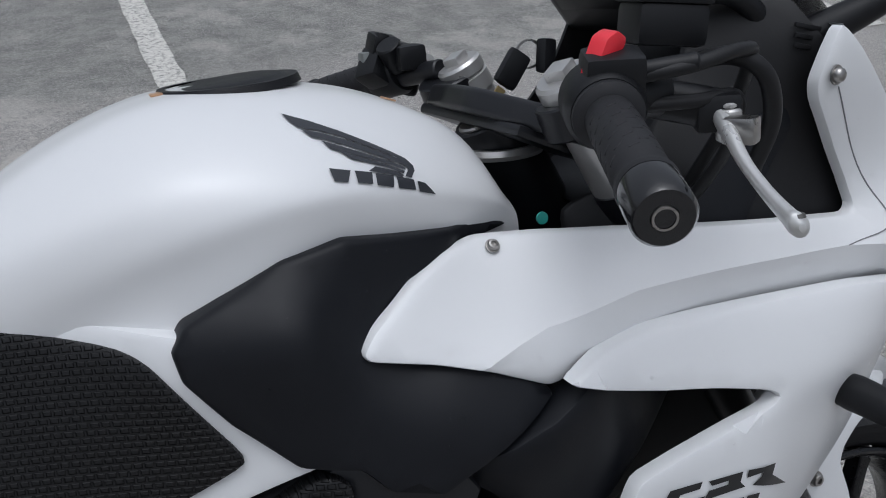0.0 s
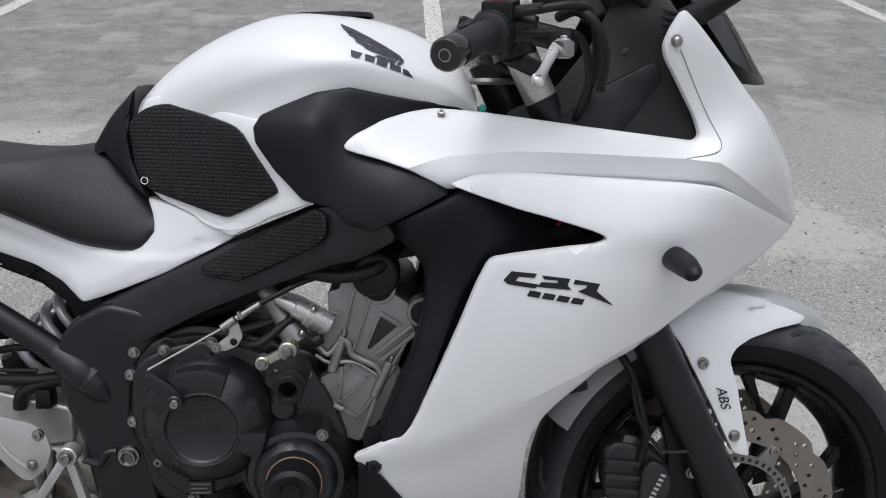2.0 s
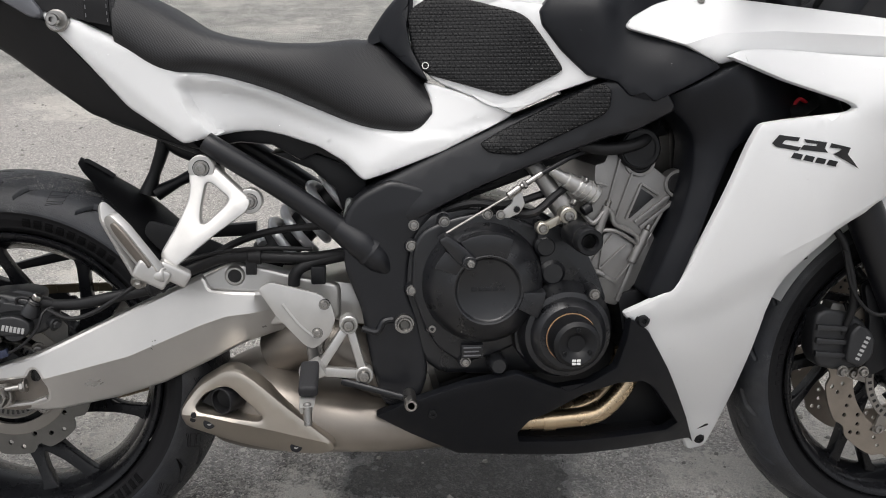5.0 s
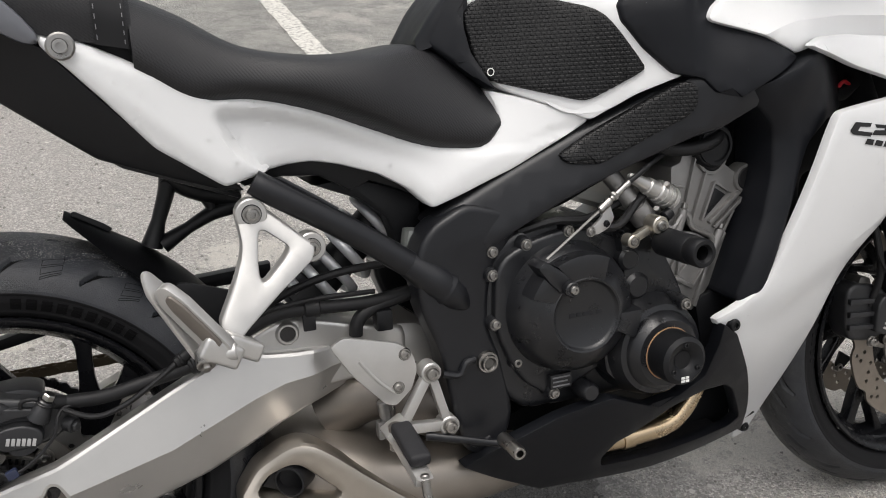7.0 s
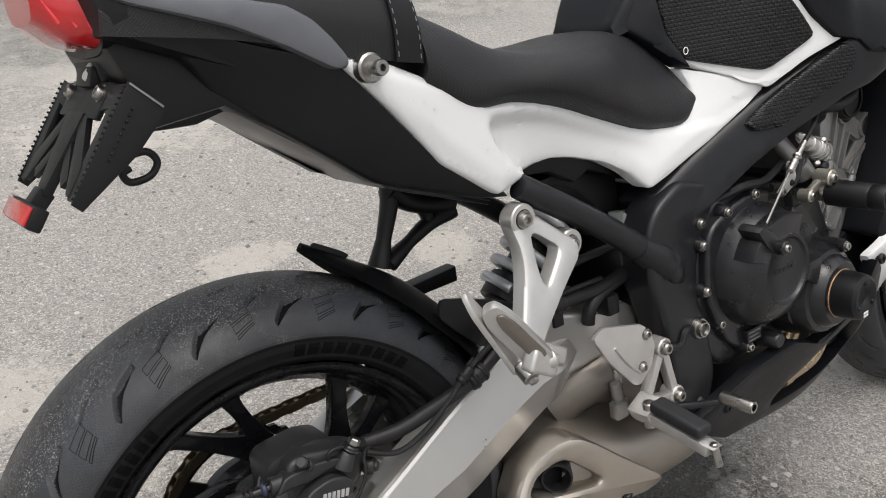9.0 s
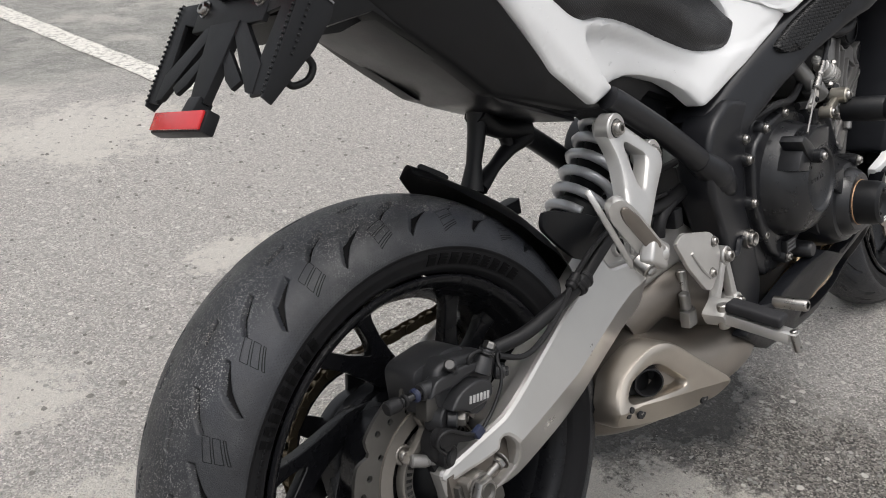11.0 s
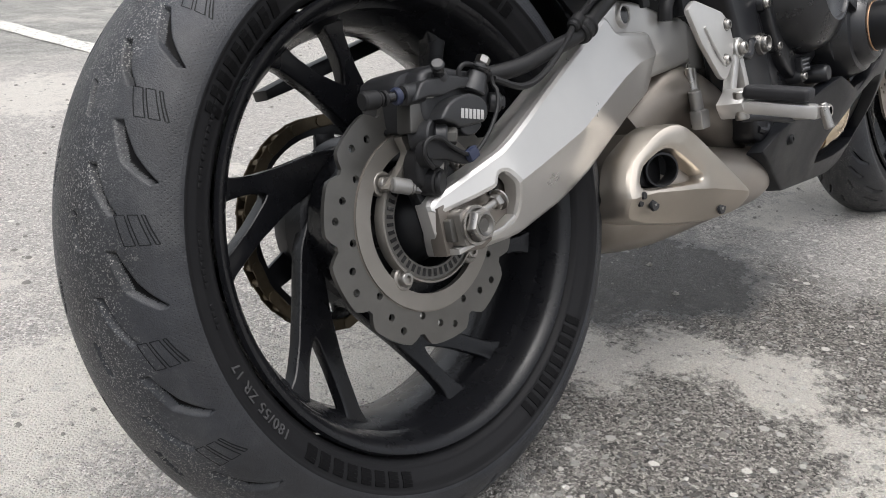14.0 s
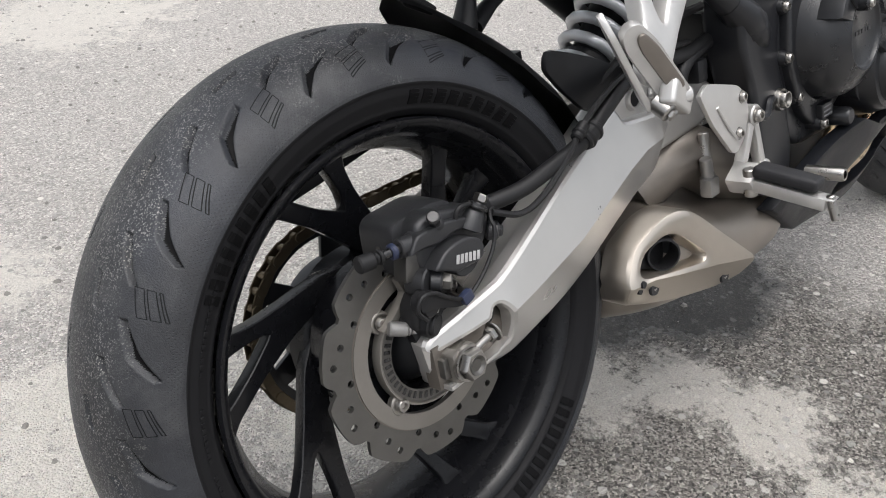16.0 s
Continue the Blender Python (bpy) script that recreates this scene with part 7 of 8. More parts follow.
part("sensor_cable", tube([(1.28, -.105, .50), (1.295, -.11, .44), (1.33, -.115, .40), (1.38, -.12, .40), (1.41, -.12, .36), (1.40, -.11, .32), (1.375, -.10, .30)], .003, 6, 8), HOSE, BIKE)
part("front_caliper", slab([(1.251, .330), (1.250, .392), (1.268, .403), (1.330, .384), (1.349, .358), (1.347, .320), (1.300, .298), (1.262, .306)], .045, .088, .008, .008, 3), CALIPER, BIKE)

# ---- front fender ----
FEND = [(1.330, .575), (1.345, .598), (1.371, .612), (1.418, .613), (1.495, .600), (1.558, .569), (1.545, .562), (1.498, .562), (1.455, .552), (1.433, .540), (1.424, .524), (1.436, .488), (1.461, .380), (1.434, .387), (1.40, .455), (1.351, .548)]
fs = spline([(1.34, .59, .070), (1.42, .613, .045), (1.50, .60, .035), (1.555, .568, .03), (1.50, .562, .066), (1.43, .54, .088), (1.383, .522, .094), (1.434, .414, .096), (1.46, .38, .096), (1.36, .55, .092), (1.42, .58, .075)])
fender = part("front_fender", panel(FEND, fs, lip=.012, step=.015, r=.006), WHITE, BIKE, "pearl white front fender")
mirrored(fender)


def fender_top():
    bm = bmesh.new()
    rows = []
    for k in range(25):
        a = radians(61 + k * 3.8)
        r = .312 + .016 * math.sin(math.pi * min(1, k / 18) ** .6)
        row = []
        for j in range(-8, 9):
            b = j / 8
            rr = r - .030 * abs(b) ** 4
            row.append(bm.verts.new((FX + rr * math.cos(a), b * (.070 - .062 * max(0, (8 - k) / 8) ** 1.2), FZ + rr * math.sin(a))))
        rows.append(row)
    for p, q in zip(rows, rows[1:]):
        for j in range(16):
            bm.faces.new((p[j], p[j + 1], q[j + 1], q[j]))
    bmesh.ops.solidify(bm, geom=bm.faces[:], thickness=.003)
    bmesh.ops.recalc_face_normals(bm, faces=bm.faces[:])
    return bm


part("fender_crown", fender_top(), WHITE, fender)
bolt(fender, 1.383, -.0965, .522, .0070)
bolt(fender, 1.434, -.0985, .414, .0070)
txt = bpy.data.curves.new("abs_letters", "FONT")
txt.body, txt.size, txt.extrude, txt.shear = "ABS", .020, .0004, .3
lettering = new("abs_letters", txt)
me = bpy.data.meshes.new_from_object(lettering.evaluated_get(bpy.context.evaluated_depsgraph_get()))
bpy.data.objects.remove(lettering)
me.materials.append(DECALBLACK)
shared("abs_letters", me, fender, pose(1.403, -.0990, .487, 90, 74, 0))

# ---- cockpit ----
clamp = part("top_clamp", join(slab([(1.05, -.03), (1.045, .03), (1.07, .10), (1.10, .145), (1.14, .145), (1.145, .10), (1.12, .03), (1.12, -.03), (1.145, -.10), (1.14, -.145), (1.09, -.145), (1.065, -.10)], 0, .022, .005, .012, 3)), FRAME, BIKE, "black cast top fork clamp")
clamp.matrix_basis = pose(1.09, 0, .955, -90, 0, 0) @ Matrix.Translation((-1.09, 0, 0))
clamp.matrix_basis = Matrix.Translation((1.10, 0, .928)) @ pose(0, 0, 0, 0, 26, 0) @ pose(0, 0, 0, 90, 0, 0) @ Matrix.Translation((-1.10, 0, 0))
part("steering_head", rod((1.085, 0, .94), (1.20, 0, .70), .032), FRAME, BIKE, "black steering head")
part("stem_ring", lathe([(.030, 0), (.036, 0), (.038, .004), (.036, .009), (.030, .009), (.030, 0)], (0, 0, 0), 40), ALLOY, BIKE, "bright steering bearing ring").matrix_basis = pose(1.095, -.005, .905, 90 + 0, 0, 0) @ pose(0, 0, 0, 0, 0, 0)
lock = part("ignition_lock", rod((1.083, .0, .918), (1.077, 0, .937), .019), STEEL, BIKE, "steel ignition lock")
key = part("ignition_key", beam((1.079, 0, .935), (1.101, -.003, .962), .009, .002, .009, .0005), BRASS, BIKE, "brass key in the ignition")
part("key_head", box((.022, .011, .034), pose(1.112, -.004, .977, 0, 38), .005), BLACK, key, "black key head")
part("key_ring", lathe([(.011, -.001), (.013, -.001), (.013, .001), (.011, .001), (.011, -.001)], (1.128, -.006, .988), 24), STEEL, key)
part("key_fob", box((.016, .012, .030), pose(1.142, -.012, .985, 0, 10, 20), .004), BLACK, key)
part("clamp_pad", box((.10, .20, .010), pose(1.108, 0, .920, 0, 26), .004), FRAME, BIKE)


def bar(side):
    s = side
    b0, b1, b2 = Vector((1.009, s * .350, .936)), Vector((1.072, s * .205, .968)), Vector((1.100, s * .125, .972))
    d = (b1 - b0).normalized()
    h = part("handlebar", join(rod(b0 + d * .01, b2, .0105), rod(b2 + Vector((.008, s * -.006, -.034)), b2 + Vector((0, s * -.008, -.008)), .029)), FRAME, BIKE, "black clip-on handlebar")
    turn = Matrix.Translation(b0) @ Vector((0, 1, 0)).rotation_difference(d).to_matrix().to_4x4()
    def along(prof, seg=32):
        bm = lathe(prof, (0, 0, 0), seg)
        bm.transform(turn)
        return bm
    g = part("grip", along([(.012, .030), (.0178, .030), (.0182, .033), (.0182, .036), (.0162, .038), (.0162, .048), (.0168, .049), (.0168, .125), (.0162, .127), (.0162, .138), (.0195, .139), (.0235, .142), (.0235, .146), (.0165, .148)]), GRIP, h, "black ribbed rubber grip")
    bits = []
    for k in range(9):
        for a in range(7):
            m = turn @ pose(0, .056 + k * .008, 0, 0, a * 51.4 + (k % 2) * 25, 0) @ Matrix.Translation((.0165, 0, 0)) @ pose(0, 0, 0, 0, 0, 0)
            bits.append(box((.0012, .0016, .007), m @ pose(0, 0, 0, 25, 0, 0), .0004, 1))
    tagged(part("grip_rib", join(*bits), GRIP, g), kind="stuff")
    w = part("bar_end", along([(0, -.0015), (.006, -.0015), (.0063, .001), (.0072, .001), (.0074, -.001), (.0155, -.001), (.0178, .002), (.0178, .029), (.012, .030)]), GLOSS, h, "gloss black bar end weight")
    part("bar_end_screw", along([(.0055, -.0022), (.0068, -.0022), (.0072, -.0005)], 20), STEEL, w)
    hs = part("switch_housing", join(along([(.014, .146), (.024, .147), (.027, .152), (.027, .182), (.024, .188), (.012, .19)]), box((.040, .034, .030), turn @ Matrix.Translation((.006, .168, .020)), .006)), BLACK, h, "black switch housing")
    return h, hs, turn, along


hr, sr, turn_r, along_r = bar(-1)
part("kill_switch", join(slab([(-.006, 0), (-.010, .012), (-.012, .026), (-.004, .034), (.008, .034), (.011, .028), (.005, .020), (.004, .008), (.006, 0)], -.007, .007, .002, .003)), RED, sr, "red engine stop switch").matrix_basis = Matrix.Translation((1.063, -.205, .984)) @ pose(0, 0, 0, 10, 30, 20) @ Matrix.Diagonal((.85, 1.0, 1.08, 1))
hl, sl, turn_l, along_l = bar(1)
part("switch_block", join(box((.050, .045, .052), pose(1.085, .205, .972, 0, 20, -20), .008, 3), box((.030, .030, .022), pose(1.066, .195, .998, 10, 15, 0), .005)), BLACK, sl)
part("horn_button", box((.012, .016, .010), Matrix.Translation((1.055, .215, .962)), .003), PLASTIC, sl)
part("dip_switch", box((.014, .018, .014), pose(1.062, .188, 1.004, 0, 20, 0), .004), BLACK, sl)
part("indicator_switch", box((.018, .020, .016), Matrix.Translation((1.05, .200, .985)), .004), PLASTIC, sl, "pale grey indicator switch")
part("lever_perch", join(rod((1.075, .175, .975), (1.06, .165, 1.0), .013), box((.03, .03, .025), pose(1.08, .16, .985), .005)), BLACK, hl)
part("clutch_lever", tube([(1.12, .205, .975), (1.115, .27, .965), (1.09, .33, .945), (1.075, .36, .94)], [.007, .006, .006, .008], 5, 10), LEVER, hl, "alloy clutch lever")
master = part("master_cylinder", join(rod((1.10, -.185, .972), (1.155, -.225, .955), .014), rod((1.09, -.20, .972), (1.12, -.20, .972), .018), box((.03, .028, .026), pose(1.15, -.222, .955, 0, 0, -30), .005)), BLACK, BIKE, "black front brake master cylinder")
part("brake_lever", tube([(1.146, -.232, .951), (1.136, -.251, .945), (1.125, -.277, .932), (1.115, -.307, .920), (1.1065, -.334, .912), (1.1045, -.341, .9105), (1.103, -.346, .910)], [.0085, .0078, .0068, .0060, .0062, .0070, .0086, .0084, .0030], 6, 16, .70), LEVER, master, "polished alloy brake lever")
part("lever_hole", lathe([(0, .0), (.0032, .0), (.0040, .002)], (0, 0, 0), 16), DISC, master).matrix_basis = pose(1.1045, -.3415, .9172, -90, 0, 0)
part("lever_pivot", join(rod((1.150, -.234, .936), (1.150, -.234, .958), .0085), rod((1.150, -.234, .958), (1.150, -.234, .962), .006, seg=6)), ALLOY, master)
part("lever_adjuster", box((.016, .022, .018), pose(1.146, -.250, .946, 0, 0, 30), .003), STEEL, master)
res = part("brake_reservoir", join(box((.052, .048, .030), pose(1.150, -.165, 1.012, 0, 8, -15), .006), box((.056, .052, .008), pose(1.152, -.165, 1.030, 0, 8, -15), .003)), BLACK, BIKE, "black brake fluid reservoir")
part("reservoir_hose", tube([(1.150, -.19, .985), (1.165, -.22, .99), (1.185, -.23, .975), (1.20, -.22, .94), (1.20, -.20, .90)], .0065, 6, 10), HOSE, BIKE, "black brake hose")
part("throttle_cable", tube([(1.088, -.215, .985), (1.12, -.235, .99), (1.16, -.235, .995), (1.185, -.215, .985), (1.20, -.17, .93), (1.19, -.12, .86)], .005, 6, 10), HOSE, BIKE, "black throttle cable")
part("throttle_cable", tube([(1.09, -.205, .965), (1.13, -.225, .965), (1.17, -.22, .96), (1.19, -.18, .91), (1.18, -.13, .85)], .005, 6, 10), HOSE, BIKE)
part("cable_elbow", rod((1.085, -.212, .988), (1.125, -.236, .992), .0065), BLACK, BIKE)

# inside of the fairing, dash and mirror
INNER = [(1.10, .80), (1.10, .87), (1.16, .90), (1.21, .96), (1.245, 1.03), (1.29, 1.02), (1.31, .98), (1.36, .90), (1.38, .84), (1.36, .80)]
ins = spline([(1.10, .85, .10), (1.16, .88, .125), (1.23, .97, .11), (1.25, 1.03, .10), (1.29, .985, .155), (1.33, .86, .150), (1.36, .82, .165), (1.22, .84, .150), (1.30, .93, .150)])
inner_r = part("inner_cowl", panel(INNER, ins, lip=.004, step=.02, edge=.002), HOSE, BIKE, "black inner fairing panel")
mirrored(inner_r)
INLOW = [(1.095, .80), (1.12, .845), (1.168, .866), (1.219, .905), (1.28, .936), (1.29, .915), (1.262, .876), (1.235, .844), (1.25, .82), (1.18, .80)]
inner_low = part("inner_panel", panel(INLOW, lambda x, z: ins(x, z) + .006, lip=.008, step=.018, edge=.003), GREY, BIKE, "dark grey inner fairing panel spotted with water")
mirrored(inner_low)
dash = part("instrument_panel", join(box((.05, .20, .075), pose(1.235, 0, 1.035, 0, -35), .014, 3), box((.012, .17, .055), pose(1.208, 0, 1.040, 0, -35), .004)), BLACK, BIKE, "black instrument panel")
part("fairing_stay", slab([(1.14, .86), (1.22, .90), (1.30, .99), (1.34, .97), (1.36, .86), (1.25, .80)], -.06, .06, .01), BLACK, BIKE, "black fairing stay")
for k in range(3):
    part("vent_slat", box((.030, .003, .004), pose(1.297, -.157, .993 - k * .008, 0, 15), .001), HOSE, inner_r)
part("instrument_surround", tube([(1.215, -.10, 1.022), (1.240, -.12, 1.026), (1.264, -.125, 1.014), (1.281, -.125, .992), (1.279, -.125, .967), (1.245, -.12, .943)], .009, 6, 12), BLACK, BIKE, "black surround of the instruments")
mirror = part("mirror_arm", tube([(1.315, -.145, .985), (1.36, -.18, 1.012), (1.40, -.225, 1.05), (1.42, -.29, 1.09)], [.016, .011, .010, .012], 5, 14), BLACK, BIKE, "black mirror on a curved stalk")
mh = lathe([(0, -.016), (.03, -.014), (.048, -.004), (.050, .006), (.046, .010), (0, .010)], (0, 0, 0), 36)
mh.transform(Matrix.Translation((1.425, -.35, 1.12)) @ pose(0, 0, 0, 0, 0, 80) @ Matrix.Diagonal((1.5, 1, .75, 1)))
part("mirror_head", mh, BLACK, mirror)
mirrored(mirror)
bolt(upper_fairing, 1.293, -.190, .958, .0060, BOLT_DOME, (0, 0, 12))
bolt(upper_fairing, 1.0125, -.1435, .8705, .0045, BOLT_STEEL, (-45, 0, 0))
bolt(side_fairing, .925, -fairing_depth(.925, .426) - .001, .426, .0085, BOLT_BLACK)
bolt(side_fairing, 1.090, -fairing_depth(1.09, .172) - .001, .172, .0075, BOLT_BLACK)
part("frame_dot", lathe([(0, -.002), (.0048, -.002), (.005, 0)], (1.066, -.122, .876), 20), TEAL, BIKE, "small teal dot on the frame")

# turn signal on the fairing
sig = part("turn_signal", tube([(1.296, -.195, .696), (1.298, -.215, .697), (1.302, -.245, .694), (1.304, -.268, .690), (1.304, -.277, .688)], [.0135, .0160, .0150, .0110, .004], 6, 20, .85), BLACK, side_fairing, "black turn signal")
part("signal_lens", tube([(1.306, -.225, .696), (1.309, -.245, .693), (1.3095, -.264, .690), (1.308, -.272, .689)], [.006, .0095, .0075, .003], 6, 16, .8), AMBER, sig, "amber lens")

# filler cap and small marks on the tank
cap = part("filler_cap", lathe([(0, .003), (.036, .003), (.042, .002), (.046, .0), (.054, .0), (.056, -.006)], (0, 0, 0), 56), BLACK, fuel_tank, "dark round fuel filler cap")
cap.matrix_basis = pose(.868, 0, .9985, 90, 0, 0) @ pose(0, 0, 0, 0, 0, 3)
part("filler_ring", lathe([(.047, .0012), (.053, .0012), (.055, -.003)], (0, 0, 0), 56), GREY, fuel_tank).matrix_basis = pose(.868, 0, .9985, 90, 0, 0)


GRID = [[p for p in curve_pts([(x, y, z) for y, z in prof], 6)] for x, prof in TANK]
COLS = [curve_pts([row[i] for row in GRID], 12) for i in range(len(GRID[0]))]


def tank_fine(x, z):
    prof = []
    for c in COLS:
        along = sorted((p.x, p.y, p.z) for p in c)
        xs = [p[0] for p in along]
        prof.append((float(np.interp(x, xs, [p[2] for p in along])), float(np.interp(x, xs, [p[1] for p in along]))))
    prof.sort()
    return float(np.interp(z, [p[0] for p in prof], [p[1] for p in prof]))


def decal(outlines, place, out=.0012, cell=.006, lift=0.0):
    """Flat marks laid on a curved flank: outlines in (x, z)."""
    bms = []
    for o in outlines:
        bm = bmesh.new()
        f = bm.faces.new([bm.verts.new((x, 0, z)) for x, z in o])
        lo, hi = [min(p[i] for p in o) for i in (0, 1)], [max(p[i] for p in o) for i in (0, 1)]
        for i, no in ((0, (1, 0, 0)), (1, (0, 0, 1))):
            for k in range(1, int((hi[i] - lo[i]) / cell) + 1):
                at = lo[i] + k * cell
                bmesh.ops.bisect_plane(bm, geom=bm.verts[:] + bm.edges[:] + bm.faces[:], plane_co=(at, 0, 0) if i == 0 else (0, 0, at), plane_no=no, dist=1e-6)
        bmesh.ops.triangulate(bm, faces=bm.faces[:])
        for v in bm.verts:
            v.co.y = -place(v.co.x, v.co.z) - out
            v.co.z += lift
        bmesh.ops.recalc_face_normals(bm, faces=bm.faces[:])
        if sum(g.normal.y for g in bm.faces) > 0:
            bmesh.ops.reverse_faces(bm, faces=bm.faces[:])
        bms.append(bm)
    return join(*bms)


# emblem and model marks, as plain shapes
def emblem(name, outline, label=""):
    part(name, decal([outline], tank_fine, .0010, .004, .0010), DECAL, fuel_tank, label)


emblem("emblem_feather", [(.8846, .9807), (.9007, .974), (.9196, .9647), (.9373, .9548), (.9519, .946), (.9616, .9396), (.9657, .9341), (.9653, .931), (.9608, .9274), (.9561, .9295), (.9604, .9329), (.9598, .9362), (.9538, .9422), (.9349, .9528), (.917, .9624), (.9028, .9683), (.8911, .9717), (.8869, .9762)], "dark grey feathered wing mark")
emblem("emblem_feather", [(.8925, .9705), (.9062, .9658), (.9243, .9578), (.9408, .949), (.9542, .9416), (.9603, .9372), (.9600, .9350), (.9522, .9396), (.9365, .9477), (.9181, .9569), (.9056, .9622), (.8973, .9651)])
emblem("emblem_feather", [(.9029, .9622), (.9143, .9571), (.9327, .9483), (.9483, .9407), (.9588, .9345), (.9582, .9331), (.9468, .9392), (.931, .9467), (.9156, .9528), (.907, .9565)])
emblem("emblem_feather", [(.9134, .9536), (.9274, .9478), (.943, .9402), (.9570, .9326), (.9557, .9313), (.9456, .9371), (.9296, .9442), (.919, .9482)])
emblem("emblem_feather", [(.9347, .9405), (.95, .9342), (.9553, .9305), (.9537, .9296), (.9443, .9337), (.9284, .9392)])
emblem("emblem_bar", [(.9003, .9467), (.9149, .9424), (.9104, .9361), (.9011, .9388)])
emblem("emblem_bar", [(.9178, .9417), (.9306, .9379), (.9285, .931), (.9177, .9342)])
emblem("emblem_bar", [(.9329, .9367), (.9467, .9324), (.9443, .925), (.9317, .9295)])
emblem("emblem_bar", [(.9487, .9313), (.9622, .9259), (.962, .9191), (.9483, .9236)])
emblem("emblem_bar", [(.9648, .9245), (.971, .9216), (.9783, .9118), (.9646, .9173)])
model = [[(1.084, .676), (1.094, .687), (1.125, .683), (1.122, .678), (1.103, .680), (1.099, .675), (1.127, .670), (1.123, .665), (1.09, .671)],
         [(1.131, .681), (1.166, .676), (1.163, .668), (1.168, .662), (1.125, .667), (1.131, .673), (1.150, .671), (1.151, .674), (1.134, .676)],
         [(1.172, .675), (1.204, .668), (1.200, .659), (1.224, .638), (1.196, .651), (1.176, .660), (1.186, .664), (1.188, .667), (1.170, .669)]]
for shape in model:
    part("model_mark", decal([shape], fairing_depth), DECALBLACK, side_fairing, "black slanted model mark")
for k in range(4):
    part("model_bar", decal([[(1.117 + k * .018, .663 - k * .0035), (1.131 + k * .018, .660 - k * .0035), (1.128 + k * .018, .653 - k * .0035), (1.113 + k * .018, .656 - k * .0035)]], fairing_depth), DECALBLACK, side_fairing)

for x, y, z in ((.813, -.012, .9985), (.991, -.015, .9695)):
    part("warning_mark", box((.009, .014, .0016), pose(x, y, z, 0, 22 if x > .9 else -3, 0), .0004), ORANGE, fuel_tank, "small orange warning mark")

# ---- tail ----
GRAB = [(-.10, .938), (-.065, .921), (-.035, .910), (.009, .893), (.055, .870), (.101, .842), (.114, .841), (.117, .850), (.103, .870), (.085, .890), (.062, .905), (.026, .914), (-.04, .935), (-.09, .957)]
tg = spline([(-.10, .94, .097), (-.04, .915, .116), (.024, .885, .126), (.11, .845, .128), (.093, .878, .129), (.032, .910, .127), (-.04, .934, .114), (0, .90, .127)])
tail_side = part("tail_panel", panel(GRAB, tg, lip=.03, step=.015, r=.006), TAILGREY, BIKE, "satin grey tail side panel")
mirrored(tail_side)
UNDERTAIL = [(-.10, .938), (-.06, .90), (-.02, .865), (.0, .835), (.155, .714), (.277, .670), (.31, .665), (.285, .69), (.215, .728), (.165, .784), (.118, .838), (.09, .855), (.02, .88)]
ut = spline([(-.10, .938, .075), (-.02, .865, .085), (0, .835, .07), (.155, .714, .075), (.277, .67, .095), (.215, .728, .11), (.118, .838, .116), (.02, .88, .112), (.10, .79, .095)])
und = part("under_tail", panel(UNDERTAIL, ut, lip=.02, step=.02, r=.004), BLACK, BIKE, "black under-tail panel")
mirrored(und)
part("under_tray", slab([(-.085, .89), (-.06, .905), (.10, .86), (.20, .76), (.30, .69), (.31, .655), (.18, .704), (.01, .822), (-.058, .815)], -.072, .072, .008), BLACK, BIKE, "black under-tail tray")
part("under_plate", slab([(.02, .815), (.18, .700), (.31, .650), (.31, .660), (.18, .712), (.02, .826)], -.062, .062, .002), FRAME, BIKE)
part("tail_core", slab([(-.10, .945), (.20, .90), (.28, .80), (.20, .78), (.0, .86), (-.09, .90)], -.10, .10, .02), BLACK, BIKE)
boss = part("grab_spool", join(lathe([(0, -.133), (.0125, -.133), (.0145, -.131), (.0145, -.120)], (.136, 0, .838), 32), rod((.136, -.131, .838), (.136, -.146, .838), .0062), lathe([(.0035, -.151), (.0070, -.151), (.0078, -.149), (.0078, -.145), (0, -.144)], (.136, 0, .838), 24)), STEEL, tail_cover, "steel luggage hook bolt")
lamp = part("tail_light", loft([(-0.130, [(0, .958), (.03, .956), (.045, .95), (.048, .935), (.036, .92), (0, .915)]), (-0.108, [(0, .965), (.035, .962), (.058, .95), (.064, .92), (.050, .900), (0, .895)]), (-0.075, [(0, .96), (.040, .957), (.070, .945), (.076, .912), (.056, .890), (0, .885)])], 6, 5), REDLENS, BIKE, "red tail light lens")
for k in range(4):
    part("light_rib", tube([(-.126 + k * .012, -.050 - k * .006, .948 - k * .003), (-.114 + k * .012, -.060 - k * .005, .915 - k * .005)], .0014, 3, 6), RED, lamp)
part("lamp_shell", loft([(-0.085, [(0, .966), (.045, .963), (.074, .95), (.080, .915), (.058, .888), (0, .882)]), (-.04, [(0, .955), (.05, .95), (.085, .935), (.092, .90), (.06, .872), (0, .868)])], 5, 5), BLACK, BIKE, "black tail light housing")
# plate holder
hold_m = Matrix.Translation((-.080, .010, .858)) @ pose(0, 0, 0, 0, 37, 0)
plate = part("plate_holder", box((.006, .126, .036), Matrix.Translation((0, 0, -.016)), .002), BLACK, BIKE, "empty black number plate holder with toothed wings")
plate.matrix_basis = hold_m


def flat_plate(pts, thick=.004):
    """A plate cut to an outline in (y, z) that lies across the machine."""
    bm = slab([(y, z) for y, z in pts], -thick / 2, thick / 2, .0008)
    bm.transform(Matrix(((0, 1, 0, 0), (1, 0, 0, 0), (0, 0, 1, 0), (0, 0, 0, 1))))
    bmesh.ops.recalc_face_normals(bm, faces=bm.faces[:])
    return bm


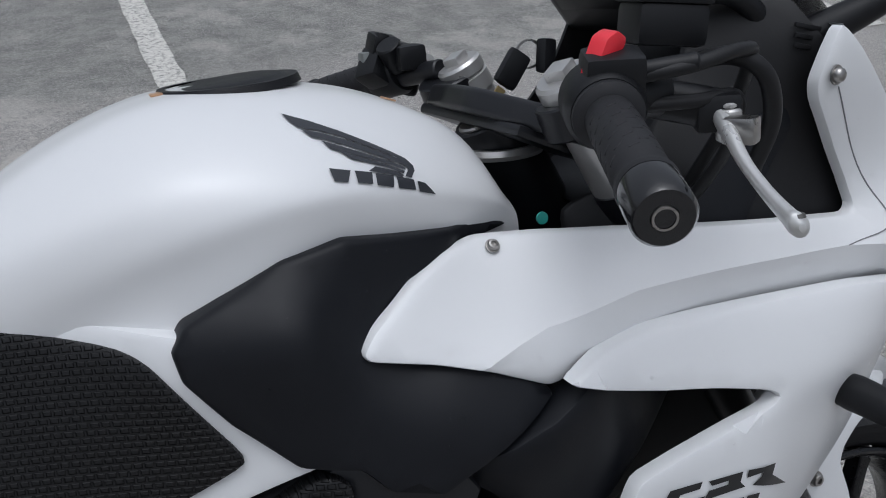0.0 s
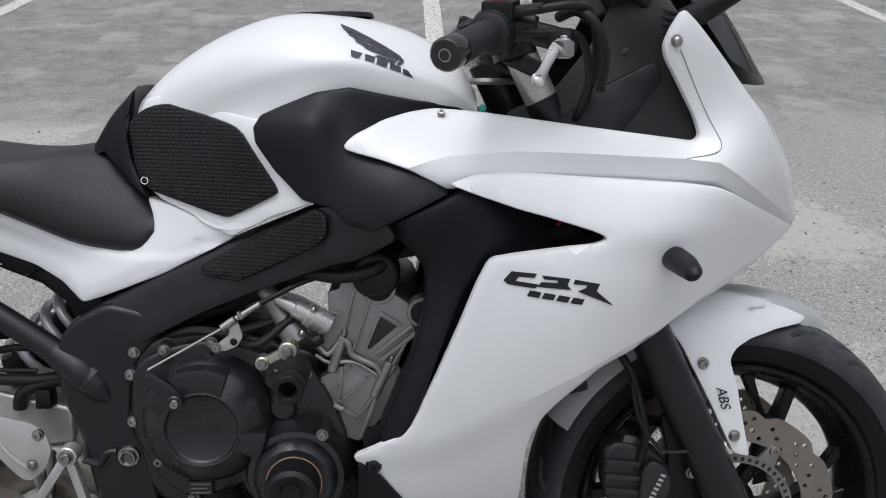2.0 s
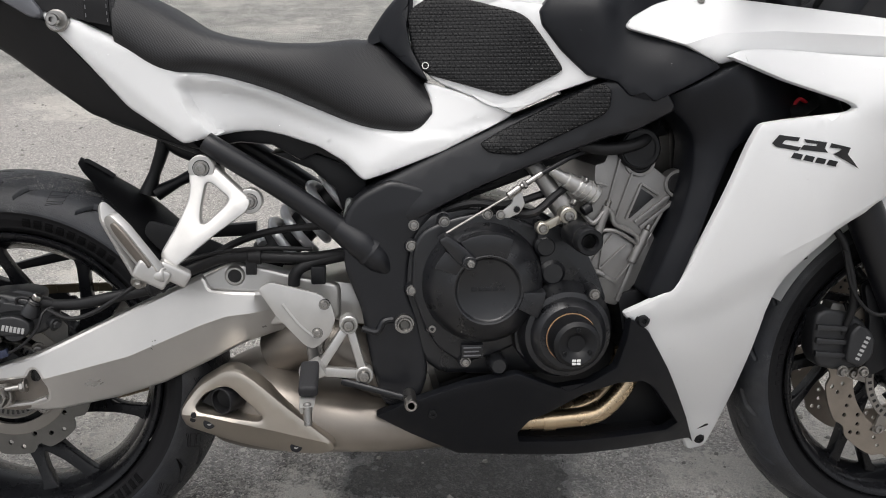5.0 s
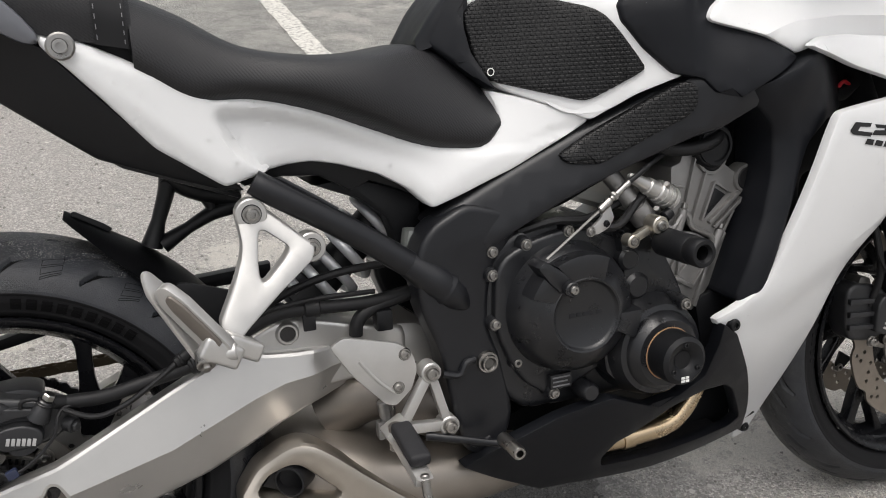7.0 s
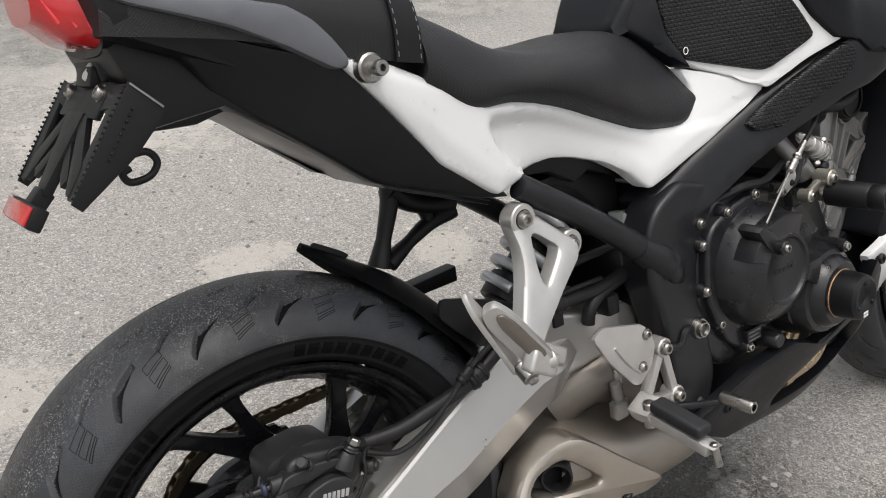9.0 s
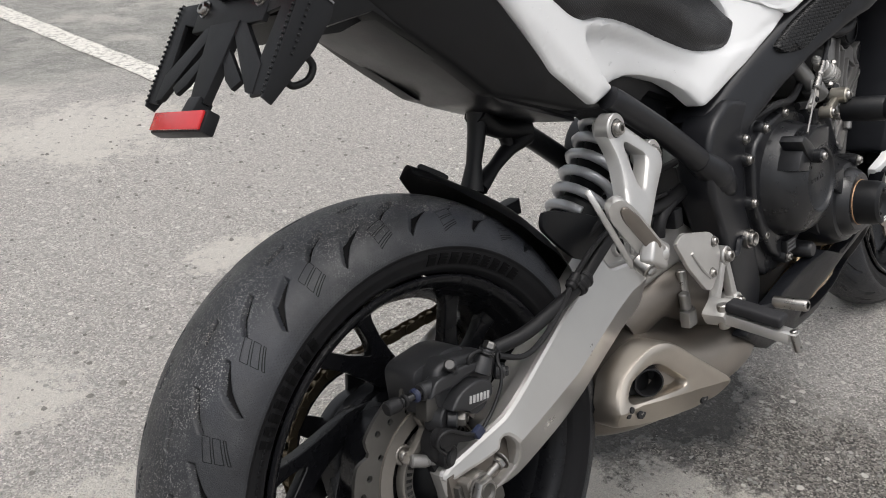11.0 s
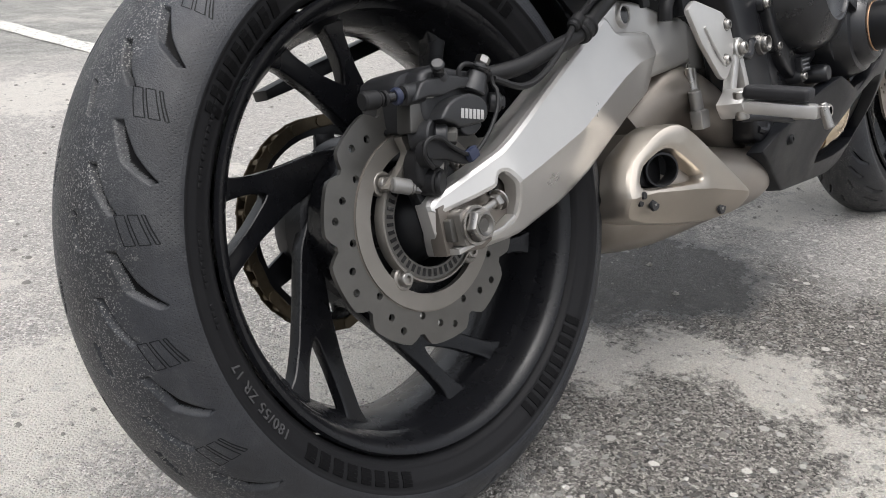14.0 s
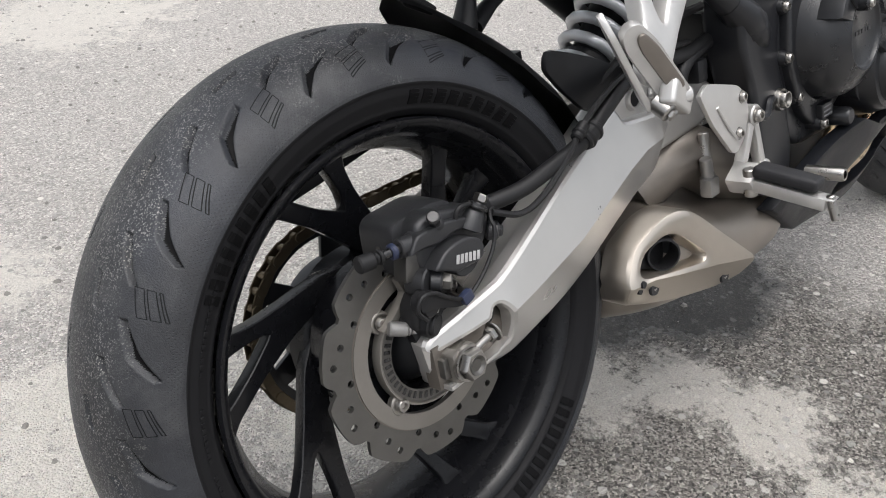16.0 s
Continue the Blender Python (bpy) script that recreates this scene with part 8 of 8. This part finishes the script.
part("holder_stem", flat_plate([(-.026, -.03), (.026, -.03), (.020, -.070), (.013, -.112), (-.013, -.112), (-.020, -.070)], .009), BLACK, plate)
tooth = finish(box((.0024, .0030, .0024), Matrix(), .0005, 1), "fin_tooth")
tooth.materials.append(BLACK)
for s in (-1, 1):
    part("holder_wing", flat_plate([(s * .060, .000), (s * .104, .001), (s * .104, -.106), (s * .084, -.108), (s * .078, -.094), (s * .084, -.022), (s * .064, -.026)]), BLACK, plate)
    part("holder_strut", flat_plate([(s * .016, -.036), (s * .034, -.030), (s * .086, -.078), (s * .088, -.106), (s * .076, -.104)], .006), BLACK, plate)
    part("holder_strut", flat_plate([(s * .012, -.062), (s * .022, -.058), (s * .062, -.092), (s * .050, -.100), (s * .034, -.090)], .005), BLACK, plate)
    part("holder_fin", slab([(-.002, .003), (.034, -.003), (.036, -.014), (.030, -.050), (.008, -.112), (-.003, -.110)], s * .103, s * .107, .001), BLACK, plate)
    part("fin_edge", beam((-.001, s * .1075, .002), (.033, s * .1075, -.003), .002, .0015, bevel=.0004), ENGRAVE, plate)
    for k in range(20):
        shared("fin_tooth", tooth, plate, Matrix.Translation((-.0035, s * .1045, -.002 - k * .0054)))
        if k < 9:
            shared("fin_tooth", tooth, plate, Matrix.Translation((.010, s * .1075, -.016 - k * .0060)))
    bolt(plate, -.004, s * .050, -.010, .0070, BOLT_STEEL, (0, 0, -90))
part("plate_lamp", join(box((.046, .088, .026), pose(.010, .006, .022, 0, -37), .009, 3), box((.034, .050, .020), pose(.004, .0, .008, 0, -20), .005)), BLACK, plate, "number plate lamp housing")
part("lamp_lens", lathe([(0, -.006), (.009, -.005), (.011, 0), (.011, .006)], (-.008, -.010, .008), 20, "x"), LABEL, plate)
part("reflector_arm", beam((0, 0, -.108), (-.004, 0, -.132), .016, .022, bevel=.002), BLACK, plate)
rf = part("rear_reflector", box((.014, .096, .022), Matrix.Translation((-.006, .004, -.134)), .003), BLACK, plate, "small red rear reflector")
part("reflector_lens", box((.003, .090, .018), Matrix.Translation((-.0142, .004, -.134)), .001), REDLENS, rf)
part("holder_arm", slab([(-.070, .866), (-.02, .868), (.024, .830), (.020, .815), (-.009, .808), (-.055, .810), (-.075, .835)], -.042, .042, .005), BLACK, BIKE, "black plate holder arm")
part("cable_hook", tube([(-.095, -.050, .793), (-.080, -.050, .795), (-.064, -.050, .795), (-.057, -.050, .784), (-.066, -.050, .773), (-.084, -.050, .771), (-.090, -.050, .780), (-.082, -.050, .784)], .0036, 6, 10), BLACK, BIKE, "black wire hook")

# hugger over the rear tyre and its stay
def hugger():
    """A mudguard leaf close over the tyre: a narrow tip at the back that widens forwards and rolls down at its sides."""
    bm = bmesh.new()
    rows = []
    for k in range(26):
        t = k / 25
        a = radians(73 - 57 * t)
        half = .010 + .066 * min(1, t * 2.6) ** .55 + .018 * min(1, max(0, t - .35) * 4)
        rr = .332 + .012 * max(0, 1 - t / .22) ** 1.5
        row = []
        for j in range(-6, 7):
            b = j / 6
            q = rr - (.010 + .028 * min(1, t * 2)) * abs(b) ** 2.2
            row.append(bm.verts.new((.006 + q * math.cos(a), .034 - .036 * q * math.cos(a) + half * b, .317 + q * math.sin(a))))
        rows.append(row)
    for p, q in zip(rows, rows[1:]):
        for j in range(12):
            bm.faces.new((p[j], p[j + 1], q[j + 1], q[j]))
    bmesh.ops.solidify(bm, geom=bm.faces[:], thickness=.003)
    bmesh.ops.recalc_face_normals(bm, faces=bm.faces[:])
    return bm


hug = part("rear_hugger", hugger(), BLACK, BIKE, "black rear tyre hugger spotted with water")
part("hugger_side", slab([(.222, .560), (.255, .550), (.30, .534), (.345, .513), (.375, .498), (.375, .470), (.300, .470), (.270, .483), (.236, .515), (.214, .540)], -.066, -.058, .003, .008), BLACK, hug)
part("hugger_fin", slab([(.116, .628), (.113, .643), (.118, .645), (.150, .626), (.160, .618), (.15, .612)], .020, .023, .001, .003), BLACK, hug)
stay = part("fender_stay", tube([(.236, .03, .690), (.230, .03, .660), (.215, .03, .620), (.203, .03, .588)], [.013, .011, .009, .014], 5, 12, 1.2), BLACK, BIKE, "black forked fender stay")
part("stay_strut", tube([(.318, .03, .632), (.283, .03, .622), (.250, .03, .606), (.216, .03, .588)], [.014, .010, .008, .012], 5, 12, 1.2), BLACK, stay)
part("stay_strut", tube([(.232, .03, .680), (.262, .03, .655), (.318, .03, .640)], [.015, .013, .015], 5, 12, 1.2), BLACK, stay)
part("stay_strut", tube([(.270, .03, .652), (.281, .03, .634), (.282, .03, .620)], .008, 5, 12, 1.2), BLACK, stay)
part("side_stand", join(tube([(.60, .12, .33), (.52, .20, .20), (.46, .285, .09)], .012, 4, 12), box((.05, .04, .012), pose(.455, .295, .089, 15.5), .004)), FRAME, BIKE, "black side stand propping up the motorcycle")
